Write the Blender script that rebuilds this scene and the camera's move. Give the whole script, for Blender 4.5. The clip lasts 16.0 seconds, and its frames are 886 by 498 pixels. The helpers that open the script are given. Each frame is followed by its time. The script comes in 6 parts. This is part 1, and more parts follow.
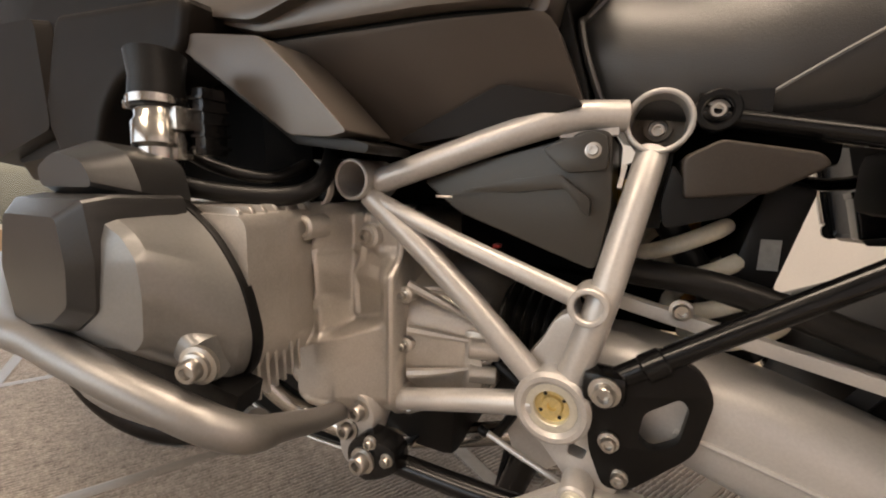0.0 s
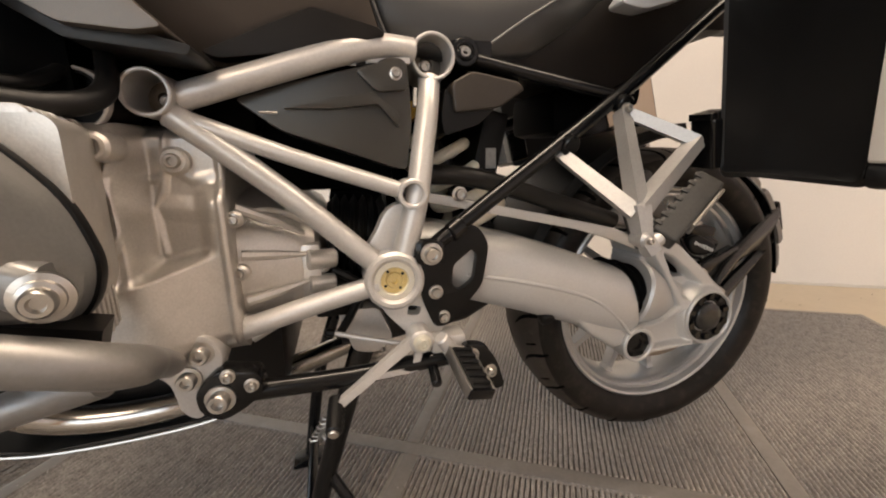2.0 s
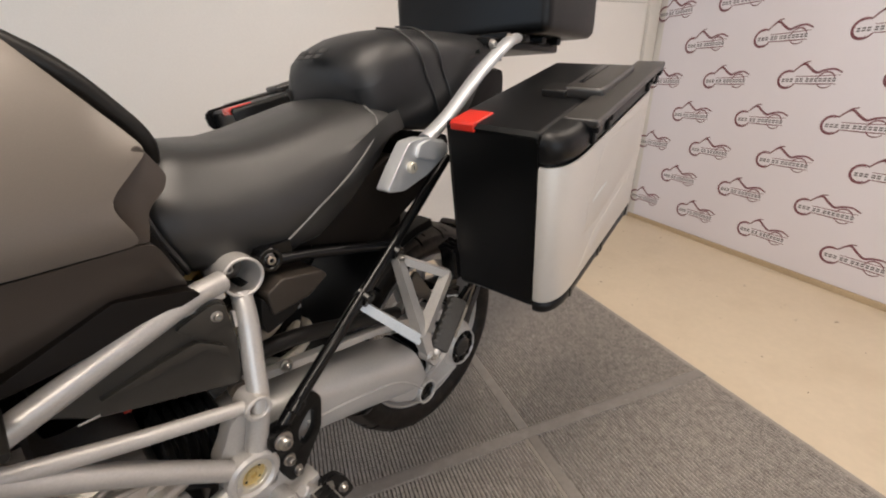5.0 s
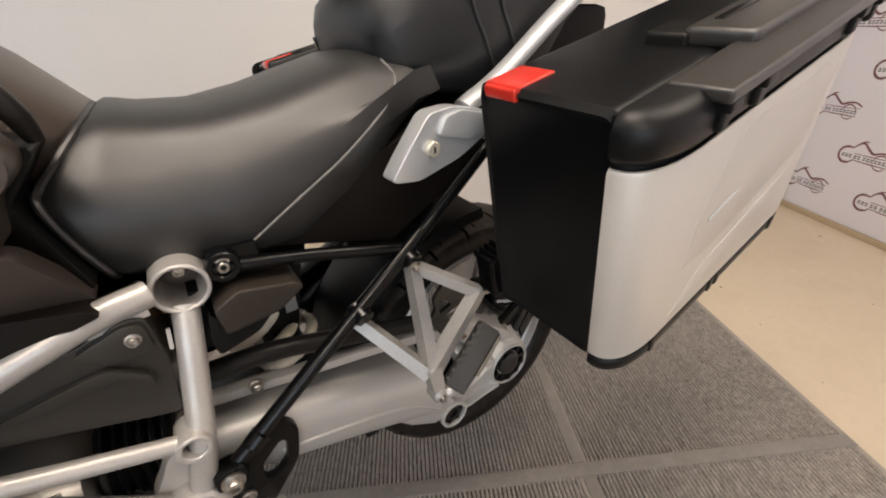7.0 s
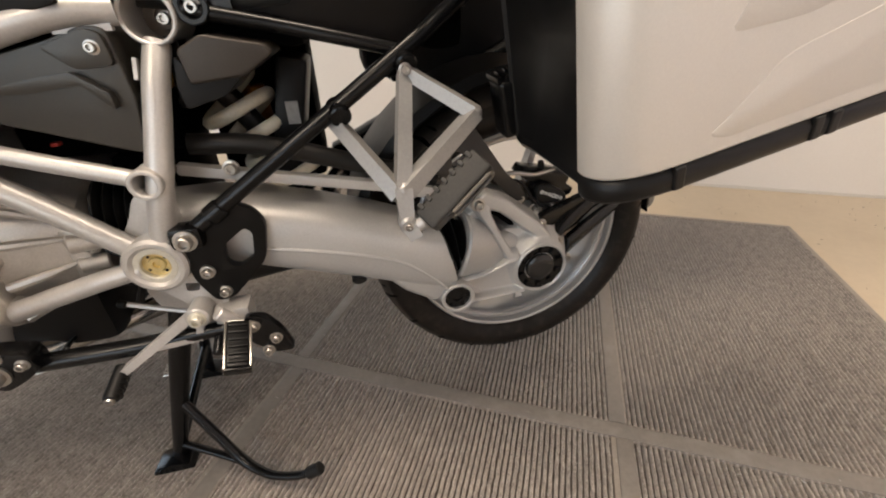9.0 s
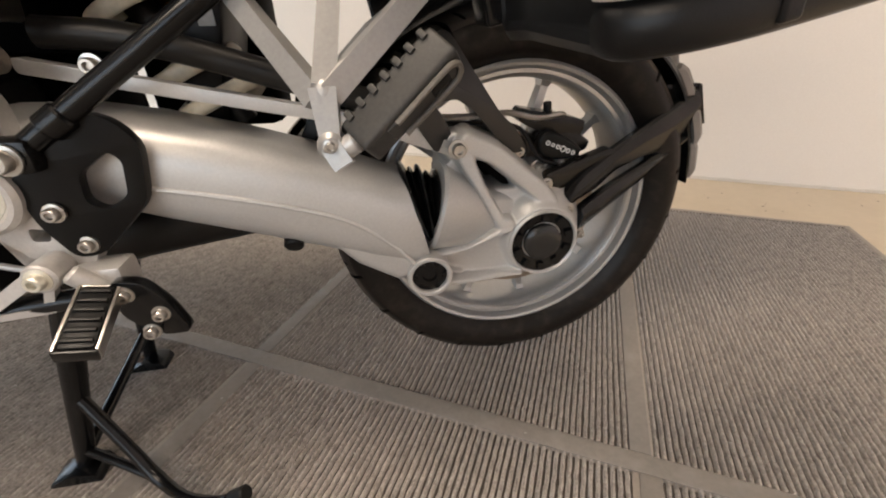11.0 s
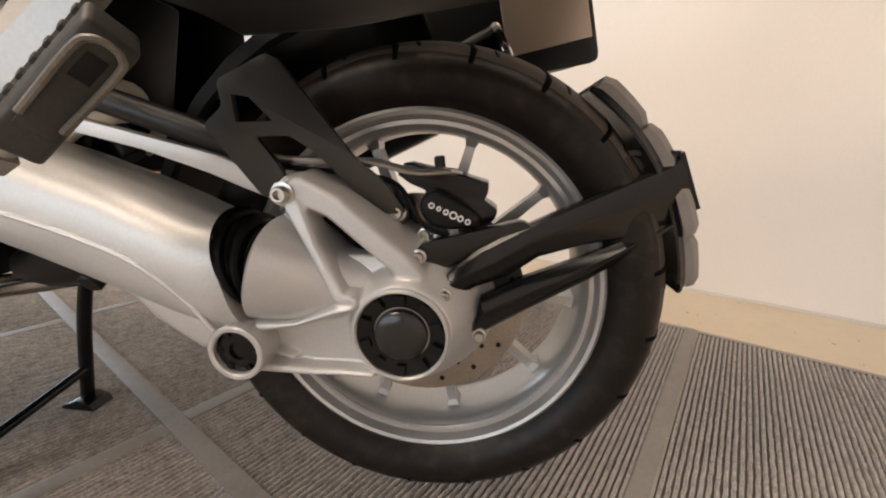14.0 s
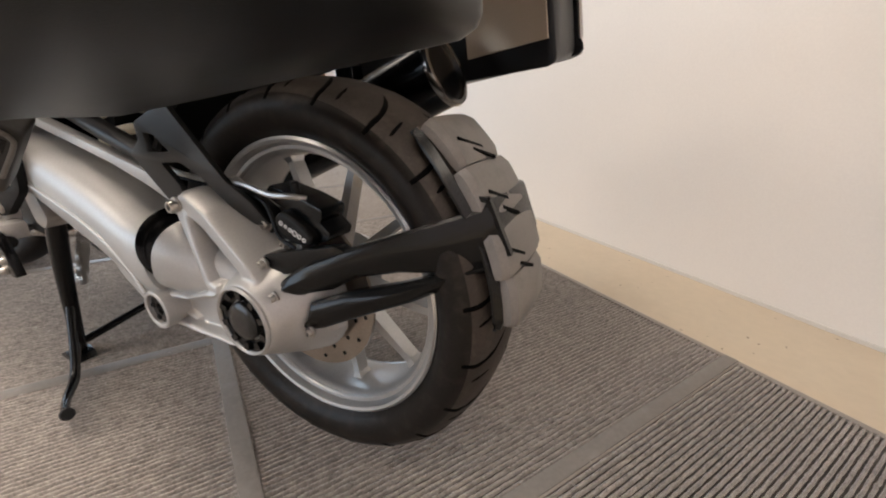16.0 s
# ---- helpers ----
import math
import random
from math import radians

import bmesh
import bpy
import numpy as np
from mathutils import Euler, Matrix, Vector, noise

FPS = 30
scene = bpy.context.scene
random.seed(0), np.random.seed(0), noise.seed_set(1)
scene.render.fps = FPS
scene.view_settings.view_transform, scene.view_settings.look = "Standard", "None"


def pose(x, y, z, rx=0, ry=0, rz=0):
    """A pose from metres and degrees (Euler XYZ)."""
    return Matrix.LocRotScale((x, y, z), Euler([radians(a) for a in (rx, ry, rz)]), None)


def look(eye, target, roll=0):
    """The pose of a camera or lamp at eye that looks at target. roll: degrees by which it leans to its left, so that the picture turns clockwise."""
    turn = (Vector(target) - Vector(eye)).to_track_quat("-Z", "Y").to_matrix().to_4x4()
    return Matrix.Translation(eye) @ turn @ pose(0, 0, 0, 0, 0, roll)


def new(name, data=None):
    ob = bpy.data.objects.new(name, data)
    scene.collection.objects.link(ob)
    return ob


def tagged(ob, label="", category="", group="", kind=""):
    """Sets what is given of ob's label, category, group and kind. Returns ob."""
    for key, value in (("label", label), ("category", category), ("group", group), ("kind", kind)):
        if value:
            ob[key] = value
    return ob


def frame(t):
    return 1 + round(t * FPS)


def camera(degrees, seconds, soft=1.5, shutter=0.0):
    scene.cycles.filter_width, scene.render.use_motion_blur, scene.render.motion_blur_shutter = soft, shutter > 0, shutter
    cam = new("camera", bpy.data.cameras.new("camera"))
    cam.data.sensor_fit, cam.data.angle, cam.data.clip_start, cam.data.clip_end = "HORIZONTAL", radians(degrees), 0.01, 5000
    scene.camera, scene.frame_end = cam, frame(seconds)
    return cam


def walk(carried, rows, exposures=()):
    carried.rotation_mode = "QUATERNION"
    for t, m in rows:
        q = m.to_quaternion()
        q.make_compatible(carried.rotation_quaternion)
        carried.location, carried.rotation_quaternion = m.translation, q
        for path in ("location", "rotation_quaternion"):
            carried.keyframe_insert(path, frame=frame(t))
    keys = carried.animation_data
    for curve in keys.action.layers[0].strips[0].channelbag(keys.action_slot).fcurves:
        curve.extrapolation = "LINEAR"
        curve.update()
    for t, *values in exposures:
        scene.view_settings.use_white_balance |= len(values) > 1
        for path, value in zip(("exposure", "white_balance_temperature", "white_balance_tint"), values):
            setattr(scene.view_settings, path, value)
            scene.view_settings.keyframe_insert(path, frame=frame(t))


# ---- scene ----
from mathutils.geometry import tessellate_polygon

cam = camera(95.9, 16.0, soft=2.0)
EXPOSURES = [(0.0, -0.07, 7050, 14), (2.0, 0.10, 6900, 13), (4.5, -0.28, 6150, 11), (7.0, -0.16, 6200, 11), (9.0, -0.03, 6550, 11), (12.5, 0.24, 6500, 11), (14.5, 0.26, 6650, 12), (15.5, 0.22, 6500, 12), (16.0, 0.16, 6150, 11)]
PATH = [
    (0, (-0.519, -0.631, 0.73), (-1.404, 1.133, 0.405), 1.2),
    (0.5, (-0.522, -0.663, 0.665), (-1.142, 1.215, 0.368), 1.3),
    (1, (-0.557, -0.701, 0.639), (-0.864, 1.249, 0.32), 0.7),
    (1.5, (-0.589, -0.712, 0.642), (-0.534, 1.254, 0.275), -0.3),
    (2, (-0.64, -0.74, 0.661), (-0.172, 1.154, 0.225), -1.3),
    (2.5, (-0.695, -0.764, 0.709), (0.133, 0.984, 0.204), -1.3),
    (3, (-0.717, -0.76, 0.778), (0.38, 0.825, 0.245), -1.6),
    (3.5, (-0.712, -0.746, 0.814), (0.554, 0.697, 0.251), -1.8),
    (4, (-0.721, -0.749, 0.877), (0.655, 0.567, 0.266), -1.9),
    (4.5, (-0.715, -0.762, 0.995), (0.705, 0.464, 0.303), -2.1),
    (4.7, (-0.723, -0.753, 1.032), (0.698, 0.448, 0.298), -1.9),
    (6.8, (-0.488, -0.669, 1.03), (0.535, 0.769, 0.089), -3.0),
    (7, (-0.478, -0.664, 1.021), (0.49, 0.808, 0.073), -2.5),
    (7.5, (-0.401, -0.692, 0.941), (0.352, 0.892, -0.021), -2.2),
    (8, (-0.348, -0.73, 0.892), (0.215, 0.915, -0.096), -1.9),
    (8.5, (-0.347, -0.757, 0.827), (0.093, 0.923, -0.165), -1.7),
    (9, (-0.319, -0.766, 0.781), (0.06, 0.922, -0.221), -1.6),
    (9.5, (-0.296, -0.778, 0.742), (0.096, 0.898, -0.276), -1.5),
    (9.7, (-0.277, -0.78, 0.724), (0.116, 0.892, -0.301), -1.5),
    (11.8, (-0.176, -0.601, 0.593), (-0.085, 1.232, -0.201), -0.8),
    (12, (-0.152, -0.603, 0.579), (-0.13, 1.262, -0.144), -0.6),
    (12.5, (-0.102, -0.574, 0.541), (-0.192, 1.335, -0.049), -0.2),
    (13, (-0.016, -0.553, 0.539), (-0.168, 1.375, 0.026), 0.4),
    (13.5, (0.042, -0.526, 0.548), (-0.14, 1.405, 0.06), 0.8),
    (14, (0.086, -0.549, 0.557), (-0.147, 1.371, 0.047), 1.2),
    (14.5, (0.135, -0.576, 0.593), (-0.173, 1.319, 0.031), 1.6),
    (15, (0.243, -0.561, 0.598), (-0.193, 1.277, -0.061), 1.7),
    (15.5, (0.343, -0.525, 0.638), (-0.272, 1.239, -0.075), 1.9),
    (16, (0.448, -0.47, 0.668), (-0.407, 1.174, -0.085), 1.9),
]
walk(cam, [(t, look(eye, target, roll)) for t, eye, target, roll in PATH], EXPOSURES)

# ---- room axes: the mats and walls stand turned to the motorcycle ----
PHI = -29.4
ROOM = pose(0, 0, 0, 0, 0, PHI)


def uv(u, v, z=0.0):
    return ROOM @ Vector((u, v, z))


# ---- world and lamps ----
world = bpy.data.worlds.new("sky")
scene.world = world
world.use_nodes = True
sky = world.node_tree.nodes.new("ShaderNodeTexSky")
sky.sky_type = "NISHITA"
sky.sun_disc = False
sky.sun_elevation = radians(35)
sky.sun_rotation = radians(200)
world.node_tree.links.new(sky.outputs[0], world.node_tree.nodes["Background"].inputs[0])
world.node_tree.nodes["Background"].inputs[1].default_value = 0.12

WARM, COOL = (1.0, 0.83, 0.66), (0.72, 0.86, 1.0)


def area_lamp(name, place, target, size_x, size_y, watts, colour):
    data = bpy.data.lights.new(name, "AREA")
    data.shape, data.size, data.size_y, data.energy, data.color = "RECTANGLE", size_x, size_y, watts, colour
    ob = new(name, data)
    ob.matrix_world = look(place, target)
    return ob


CEILING = 2.75
LAMPS = [(-0.35, -0.75, 33), (-2.6, -0.9, 2), (1.35, -0.5, 12), (-0.35, -2.7, 30)]
for lu, lv, watts in LAMPS:
    p = uv(lu, lv, CEILING - 0.05)
    area_lamp("ceiling_lamp", p, p - Vector((0, 0, 1)) + Vector((0, 0.0001, 0)), 1.15, 0.55, watts, WARM)
area_lamp("window_light", uv(-0.8, -4.35, 1.3), uv(-0.8, 0, 1.0), 4.0, 1.9, 50, COOL)
area_lamp("window_light", uv(-4.52, -1.4, 1.3), uv(0, -1.2, 0.6), 3.4, 1.9, 58, COOL)

# ---- materials ----


def material(name, colour, rough=0.5, metal=0.0, spread=0.12, grain=220.0, bump=0.05, stains=9.0, coat=0.0, stretch=None, second=None, amount=0.35, spec=0.5):
    """Base colour varied at two scales, with fine relief. stretch: scales of the grain along x, y, z."""
    m = bpy.data.materials.new(name)
    m.use_nodes = True
    nt = m.node_tree
    n, l = nt.nodes, nt.links
    b = n["Principled BSDF"]
    co = n.new("ShaderNodeTexCoord")
    mp = n.new("ShaderNodeMapping")
    if stretch:
        mp.inputs["Scale"].default_value = stretch
    l.new(co.outputs["Object"], mp.inputs[0])
    big = n.new("ShaderNodeTexNoise")
    big.inputs["Scale"].default_value, big.inputs["Detail"].default_value = stains, 5
    l.new(co.outputs["Object"], big.inputs[0])
    fine = n.new("ShaderNodeTexNoise")
    fine.inputs["Scale"].default_value, fine.inputs["Detail"].default_value = grain, 4
    l.new(mp.outputs[0], fine.inputs[0])
    dark = [c * (1 - spread) for c in colour]
    light = [min(1, c * (1 + spread)) for c in colour]
    ramp = n.new("ShaderNodeMix")
    ramp.data_type = "RGBA"
    ramp.inputs[6].default_value, ramp.inputs[7].default_value = (*dark, 1), (*light, 1)
    mixv = n.new("ShaderNodeMath")
    mixv.operation = "ADD"
    half = n.new("ShaderNodeMath")
    half.operation = "MULTIPLY"
    half.inputs[1].default_value = 0.5
    l.new(big.outputs[0], mixv.inputs[0])
    l.new(fine.outputs[0], mixv.inputs[1])
    l.new(mixv.outputs[0], half.inputs[0])
    wide = n.new("ShaderNodeMapRange")
    wide.inputs[1].default_value, wide.inputs[2].default_value = 0.36, 0.64
    l.new(half.outputs[0], wide.inputs[0])
    l.new(wide.outputs[0], ramp.inputs[0])
    out = ramp.outputs[2]
    if second:
        spots = n.new("ShaderNodeTexNoise")
        spots.inputs["Scale"].default_value, spots.inputs["Detail"].default_value = stains * 2.7, 6
        l.new(co.outputs["Object"], spots.inputs[0])
        pick = n.new("ShaderNodeMapRange")
        pick.inputs[1].default_value, pick.inputs[2].default_value, pick.inputs[4].default_value = 0.52, 0.75, amount
        l.new(spots.outputs[0], pick.inputs[0])
        mx = n.new("ShaderNodeMix")
        mx.data_type = "RGBA"
        mx.inputs[7].default_value = (*second, 1)
        l.new(out, mx.inputs[6])
        l.new(pick.outputs[0], mx.inputs[0])
        out = mx.outputs[2]
    l.new(out, b.inputs["Base Color"])
    rr = n.new("ShaderNodeMapRange")
    rr.inputs[3].default_value, rr.inputs[4].default_value = max(0.02, rough * 0.82), min(1, rough * 1.2)
    l.new(big.outputs[0], rr.inputs[0])
    l.new(rr.outputs[0], b.inputs["Roughness"])
    b.inputs["Metallic"].default_value = metal
    b.inputs["Coat Weight"].default_value = coat
    b.inputs["Coat Roughness"].default_value = 0.12
    b.inputs["Specular IOR Level"].default_value = spec
    if bump:
        bp = n.new("ShaderNodeBump")
        bp.inputs["Strength"].default_value, bp.inputs["Distance"].default_value = bump, 0.002
        l.new(fine.outputs[0], bp.inputs["Height"])
        l.new(bp.outputs[0], b.inputs["Normal"])
    return m


FRAME_SILVER = material("frame_silver", (0.50, 0.482, 0.46), 0.37, 0.45, 0.07, 300, 0.05, 14)
BRACKET = material("bracket_silver", (0.36, 0.351, 0.338), 0.36, 0.5, 0.08, 300, 0.06, 14)
CAST = material("cast_aluminium", (0.54, 0.515, 0.48), 0.36, 0.72, 0.10, 420, 0.08, 12, second=(0.36, 0.33, 0.29), amount=0.3)
ARM_SILVER = material("swingarm_silver", (0.49, 0.482, 0.466), 0.43, 0.5, 0.06, 350, 0.04, 7)
RIM_SILVER = material("rim_silver", (0.46, 0.46, 0.455), 0.33, 0.75, 0.08, 300, 0.03, 10)
ENGINE_GREY = material("engine_grey", (0.205, 0.203, 0.198), 0.36, 0.5, 0.07, 350, 0.04, 9)
DARK_GREY = material("dark_grey_plastic", (0.0125, 0.0115, 0.0105), 0.38, 0.1, 0.12, 600, 0.06, 8, spec=0.30)
TANK_GREY = material("tank_grey", (0.074, 0.060, 0.050), 0.40, 0.4, 0.05, 900, 0.02, 5, coat=0.15)
TANK_MID = material("tank_mid_grey", (0.125, 0.107, 0.091), 0.36, 0.25, 0.05, 900, 0.02, 5, coat=0.15)
TANK_LIGHT = material("tank_light", (0.108, 0.093, 0.080), 0.38, 0.45, 0.05, 900, 0.02, 5, coat=0.15)
BLACK_PLASTIC = material("black_plastic", (0.0040, 0.0038, 0.0037), 0.38, 0.0, 0.3, 700, 0.08, 10, spec=0.20)
SATIN_BLACK = material("satin_black_plastic", (0.0060, 0.0058, 0.0056), 0.21, 0.0, 0.3, 700, 0.03, 10, spec=0.32)
SHEET_BLACK = material("black_sheet_metal", (0.008, 0.0082, 0.008), 0.36, 0.0, 0.2, 500, 0.05, 9, spec=0.6)
GLOSS_RUBBER = material("glossy_boot_rubber", (0.003, 0.003, 0.003), 0.24, 0.0, 0.2, 300, 0.05, spec=0.2)
# paler than the sidewall: light on the crown is put into the colour
TREAD = material("tread_rubber", (0.040, 0.032, 0.026), 0.55, 0.0, 0.25, 300, 0.15, 18, second=(0.10, 0.085, 0.07), amount=0.4, spec=0.25)
COVER_BROWN = material("brown_grey_plastic", (0.040, 0.033, 0.027), 0.40, 0.3, 0.12, 600, 0.06, 8, spec=0.35)
GUARD_GREY = material("guard_grey_plastic", (0.027, 0.027, 0.027), 0.33, 0.15, 0.12, 600, 0.06, 8, spec=0.45)
AIRBOX = material("airbox_satin_grey", (0.042, 0.039, 0.034), 0.30, 0.35, 0.10, 600, 0.05, 8, spec=0.45)
PEG_RIM = material("pale_peg_rim", (0.16, 0.145, 0.125), 0.42, 0.2, 0.2, 300, 0.1, 20)
PEG_GREY = material("grey_peg_rubber", (0.044, 0.042, 0.039), 0.5, 0.0, 0.2, 300, 0.1, 20, spec=0.3)
# rim silver darkened in colour, as the front wheel stands in shade
FRONT_RIM = material("shaded_rim_silver", (0.15, 0.15, 0.15), 0.42, 0.6, 0.1, 300, 0.03, 10)
CAP_GREY = material("cap_satin_grey", (0.014, 0.0135, 0.013), 0.24, 0.0, 0.08, 300, 0.04, 12)
TUBE_INNER = material("tube_inside", (0.16, 0.135, 0.11), 0.6, 0.3, 0.15, 300, 0.05, 30)
# near-black that paints deep shade into slots, grooves and hollows
DEEP = material("deep_shade_black", (0.0015, 0.0015, 0.0015), 0.6, 0.0, 0.3, 300, 0.05, 10, spec=0.03)
BLACK_PAINT = material("black_paint", (0.0025, 0.0025, 0.0028), 0.22, 0.0, 0.2, 200, 0.02, 10, coat=0.08, spec=0.28)
BROWN_PANEL = material("matt_side_panel", (0.0070, 0.0054, 0.0044), 0.46, 0.0, 0.1, 800, 0.05, 6, spec=0.15)
SEAT = material("seat_vinyl", (0.0160, 0.0157, 0.0150), 0.39, 0.0, 0.12, 900, 0.20, 7, spec=0.75)
SEAT_DARK = material("seat_vinyl_dark", (0.0125, 0.0129, 0.0138), 0.40, 0.0, 0.12, 900, 0.18, 7, spec=0.5)
STITCH = material("seam_thread", (0.16, 0.155, 0.15), 0.6, 0.0, 0.1, 900, 0.1)
RUBBER = material("tyre_rubber", (0.0105, 0.0084, 0.0069), 0.38, 0.0, 0.25, 260, 0.10, 16, second=(0.045, 0.036, 0.029), amount=0.45, spec=0.18)
SOFT_RUBBER = material("soft_rubber", (0.005, 0.005, 0.005), 0.40, 0.0, 0.2, 300, 0.08, spec=0.25)
STEEL = material("bolt_steel", (0.48, 0.46, 0.43), 0.30, 1.0, 0.06, 500, 0.03)
CHROME = material("polished_steel", (0.48, 0.46, 0.43), 0.20, 1.0, 0.05, 200, 0.02, 12)
BARS = material("crash_bar_steel", (0.26, 0.25, 0.24), 0.42, 0.75, 0.06, 350, 0.03, 12)
BRASS = material("yellow_brass", (0.72, 0.58, 0.28), 0.35, 0.8, 0.12, 300, 0.06, 60)
CREAM_RING = material("zinc_plated_ring", (0.66, 0.63, 0.54), 0.4, 0.6, 0.08, 300, 0.05, 40)
SPRING = material("spring_cream", (0.84, 0.78, 0.64), 0.42, 0.0, 0.08, 200, 0.04, 20)
AMBER = material("amber_anodised", (0.42, 0.20, 0.045), 0.34, 0.55, 0.15, 200, 0.05, 30)
GOLD = material("gold_fitting", (0.72, 0.46, 0.08), 0.35, 0.6, 0.1, 200, 0.04)
RED = material("red_reflector", (0.62, 0.030, 0.016), 0.28, 0.0, 0.06, 500, 0.03, 12, coat=0.5)
CASE_ALU = material("case_aluminium", (0.65, 0.615, 0.565), 0.40, 0.35, 0.03, 500, 0.02, 5)
CASE_EDGE = material("case_edge_silver", (0.42, 0.44, 0.46), 0.38, 0.6, 0.04, 500, 0.02, 5)
LID_GREY = material("lid_satin_grey", (0.035, 0.032, 0.029), 0.32, 0.0, 0.12, 900, 0.08, 7, spec=0.8)
CASE_BLACK = material("case_black", (0.0032, 0.0033, 0.0036), 0.38, 0.0, 0.2, 900, 0.10, 7, spec=0.32)
DISC = material("brake_disc_steel", (0.33, 0.29, 0.25), 0.34, 1.0, 0.1, 300, 0.04, 20)
WHITE_MARK = material("white_marking", (0.72, 0.72, 0.70), 0.5, 0.0, 0.04, 300, 0.0)
LABEL_GREY = material("label_grey", (0.30, 0.29, 0.27), 0.5, 0.0, 0.15, 120, 0.0, 60)
RAIL = material("grab_rail_silver", (0.62, 0.64, 0.66), 0.34, 0.6, 0.05, 400, 0.03)
# guard blocks in a lighter grey that carries the wall's reflection
LIT_GUARD = material("lit_guard_plastic", (0.17, 0.155, 0.14), 0.46, 0.0, 0.12, 400, 0.08, 14, second=(0.09, 0.08, 0.07), amount=0.4)
# the tan paints the room's reflection on the smooth inner face
TAN = material("inner_reflection_tan", (0.50, 0.41, 0.31), 0.28, 0.55, 0.03, 300, 0.05)
MAT_RIB = material("mat_fibre", (0.300, 0.268, 0.240), 0.8, 0.0, 0.42, 210, 0.6, 60, second=(0.36, 0.33, 0.30), amount=0.25, spec=0.4)
MAT_BACK = material("mat_valley", (0.050, 0.041, 0.035), 0.9, 0.0, 0.35, 300, 0.3, 6, spec=0.15)
MAT_EDGE = material("mat_edge_rubber", (0.31, 0.275, 0.24), 0.55, 0.0, 0.12, 160, 0.12, 7, second=(0.23, 0.20, 0.175), amount=0.4)
STRIP = material("joint_strip_grey", (0.225, 0.203, 0.183), 0.5, 0.0, 0.10, 120, 0.10, 7, second=(0.31, 0.285, 0.26), amount=0.5)
FLOOR = material("cream_floor", (0.63, 0.53, 0.39), 0.36, 0.0, 0.035, 40, 0.03, 1.2, second=(0.52, 0.42, 0.29), amount=0.45)
GRIT = material("brown_grit", (0.20, 0.14, 0.09), 0.8, 0.0, 0.3, 300, 0.1, 30)
SKIRT = material("tan_skirting", (0.47, 0.36, 0.23), 0.5, 0.0, 0.08, 60, 0.05, 3)
WALL = material("painted_wall", (0.78, 0.745, 0.70), 0.62, 0.0, 0.025, 140, 0.06, 1.6)
BANNER = material("banner_cloth", (0.81, 0.775, 0.815), 0.55, 0.0, 0.02, 300, 0.03, 2)
PRINT = material("printed_dark_red", (0.185, 0.065, 0.078), 0.6, 0.0, 0.25, 60, 0.0, 20)
PRINT_GREY = material("printed_grey", (0.11, 0.095, 0.10), 0.6, 0.0, 0.2, 60, 0.0, 20)
# unseen ceiling, greyed so that less fill light comes back
CEIL = material("ceiling_grey", (0.46, 0.44, 0.41), 0.8, 0.0, 0.03, 90, 0.05, 2)
SEAM = material("seam_grey", (0.55, 0.53, 0.49), 0.6, 0.0, 0.05, 120, 0.03, 4)
# unseen walls, brown to cut fill and warm the reflections
WALL_WARM = material("warm_brown_wall", (0.40, 0.27, 0.17), 0.6, 0.0, 0.06, 80, 0.05, 2)
TRIM = material("trim_white", (0.66, 0.63, 0.58), 0.5, 0.0, 0.05, 120, 0.03, 4)

for fabric in (MAT_RIB, MAT_BACK):
    shader = fabric.node_tree.nodes["Principled BSDF"]
    shader.inputs["Sheen Weight"].default_value, shader.inputs["Sheen Roughness"].default_value = 0.75, 0.5
    shader.inputs["Sheen Tint"].default_value = (1.0, 0.94, 0.88, 1)

lamp_glow = bpy.data.materials.new("lamp_glow")
lamp_glow.use_nodes = True
lamp_glow.node_tree.nodes["Principled BSDF"].inputs["Emission Color"].default_value = (1.0, 0.86, 0.70, 1)
lamp_glow.node_tree.nodes["Principled BSDF"].inputs["Emission Strength"].default_value = 6.0
glass = bpy.data.materials.new("window_glass")
glass.use_nodes = True
glass.node_tree.nodes["Principled BSDF"].inputs["Transmission Weight"].default_value = 1.0
glass.node_tree.nodes["Principled BSDF"].inputs["Roughness"].default_value = 0.02

# ---- mesh tools ----


def V(*c):
    return Vector(c)


def mesh_object(name, bm, mat, sharp=38):
    bmesh.ops.recalc_face_normals(bm, faces=bm.faces)
    me = bpy.data.meshes.new(name)
    bm.to_mesh(me)
    bm.free()
    me.materials.append(mat)
    me.shade_smooth()
    me.set_sharp_from_angle(angle=radians(sharp))
    return new(name, me)


def thing(name, base, label, category, group="", kind=""):
    ob = new(name)
    ob.location = base
    ob.empty_display_size = 0.05
    return tagged(ob, label, category, group, kind)


def base_of(ob):
    p = Vector((0, 0, 0))
    while ob:
        p = p + ob.location
        ob = ob.parent
    return p


def part(name, bm, mat, parent, label="", sharp=38):
    """One mesh object, built in world metres, under a thing or a part."""
    bmesh.ops.translate(bm, verts=bm.verts, vec=-base_of(parent))
    ob = mesh_object(name, bm, mat, sharp)
    ob.parent = parent
    return tagged(ob, label)


def single(name, bm, mat, label, category, base=None, group="", kind="", sharp=38):
    if base is not None:
        bmesh.ops.translate(bm, verts=bm.verts, vec=-Vector(base))
    ob = mesh_object(name, bm, mat, sharp)
    if base is not None:
        ob.location = base
    return tagged(ob, label, category, group, kind)


def bevel_sharp(bm, width, angle=30, segments=2):
    edges = [e for e in bm.edges if len(e.link_faces) == 2 and e.calc_face_angle(0) > radians(angle)]
    if edges and width > 0:
        bmesh.ops.bevel(bm, geom=edges, offset=width, segments=segments, profile=0.6, affect="EDGES", clamp_overlap=True)
    return bm


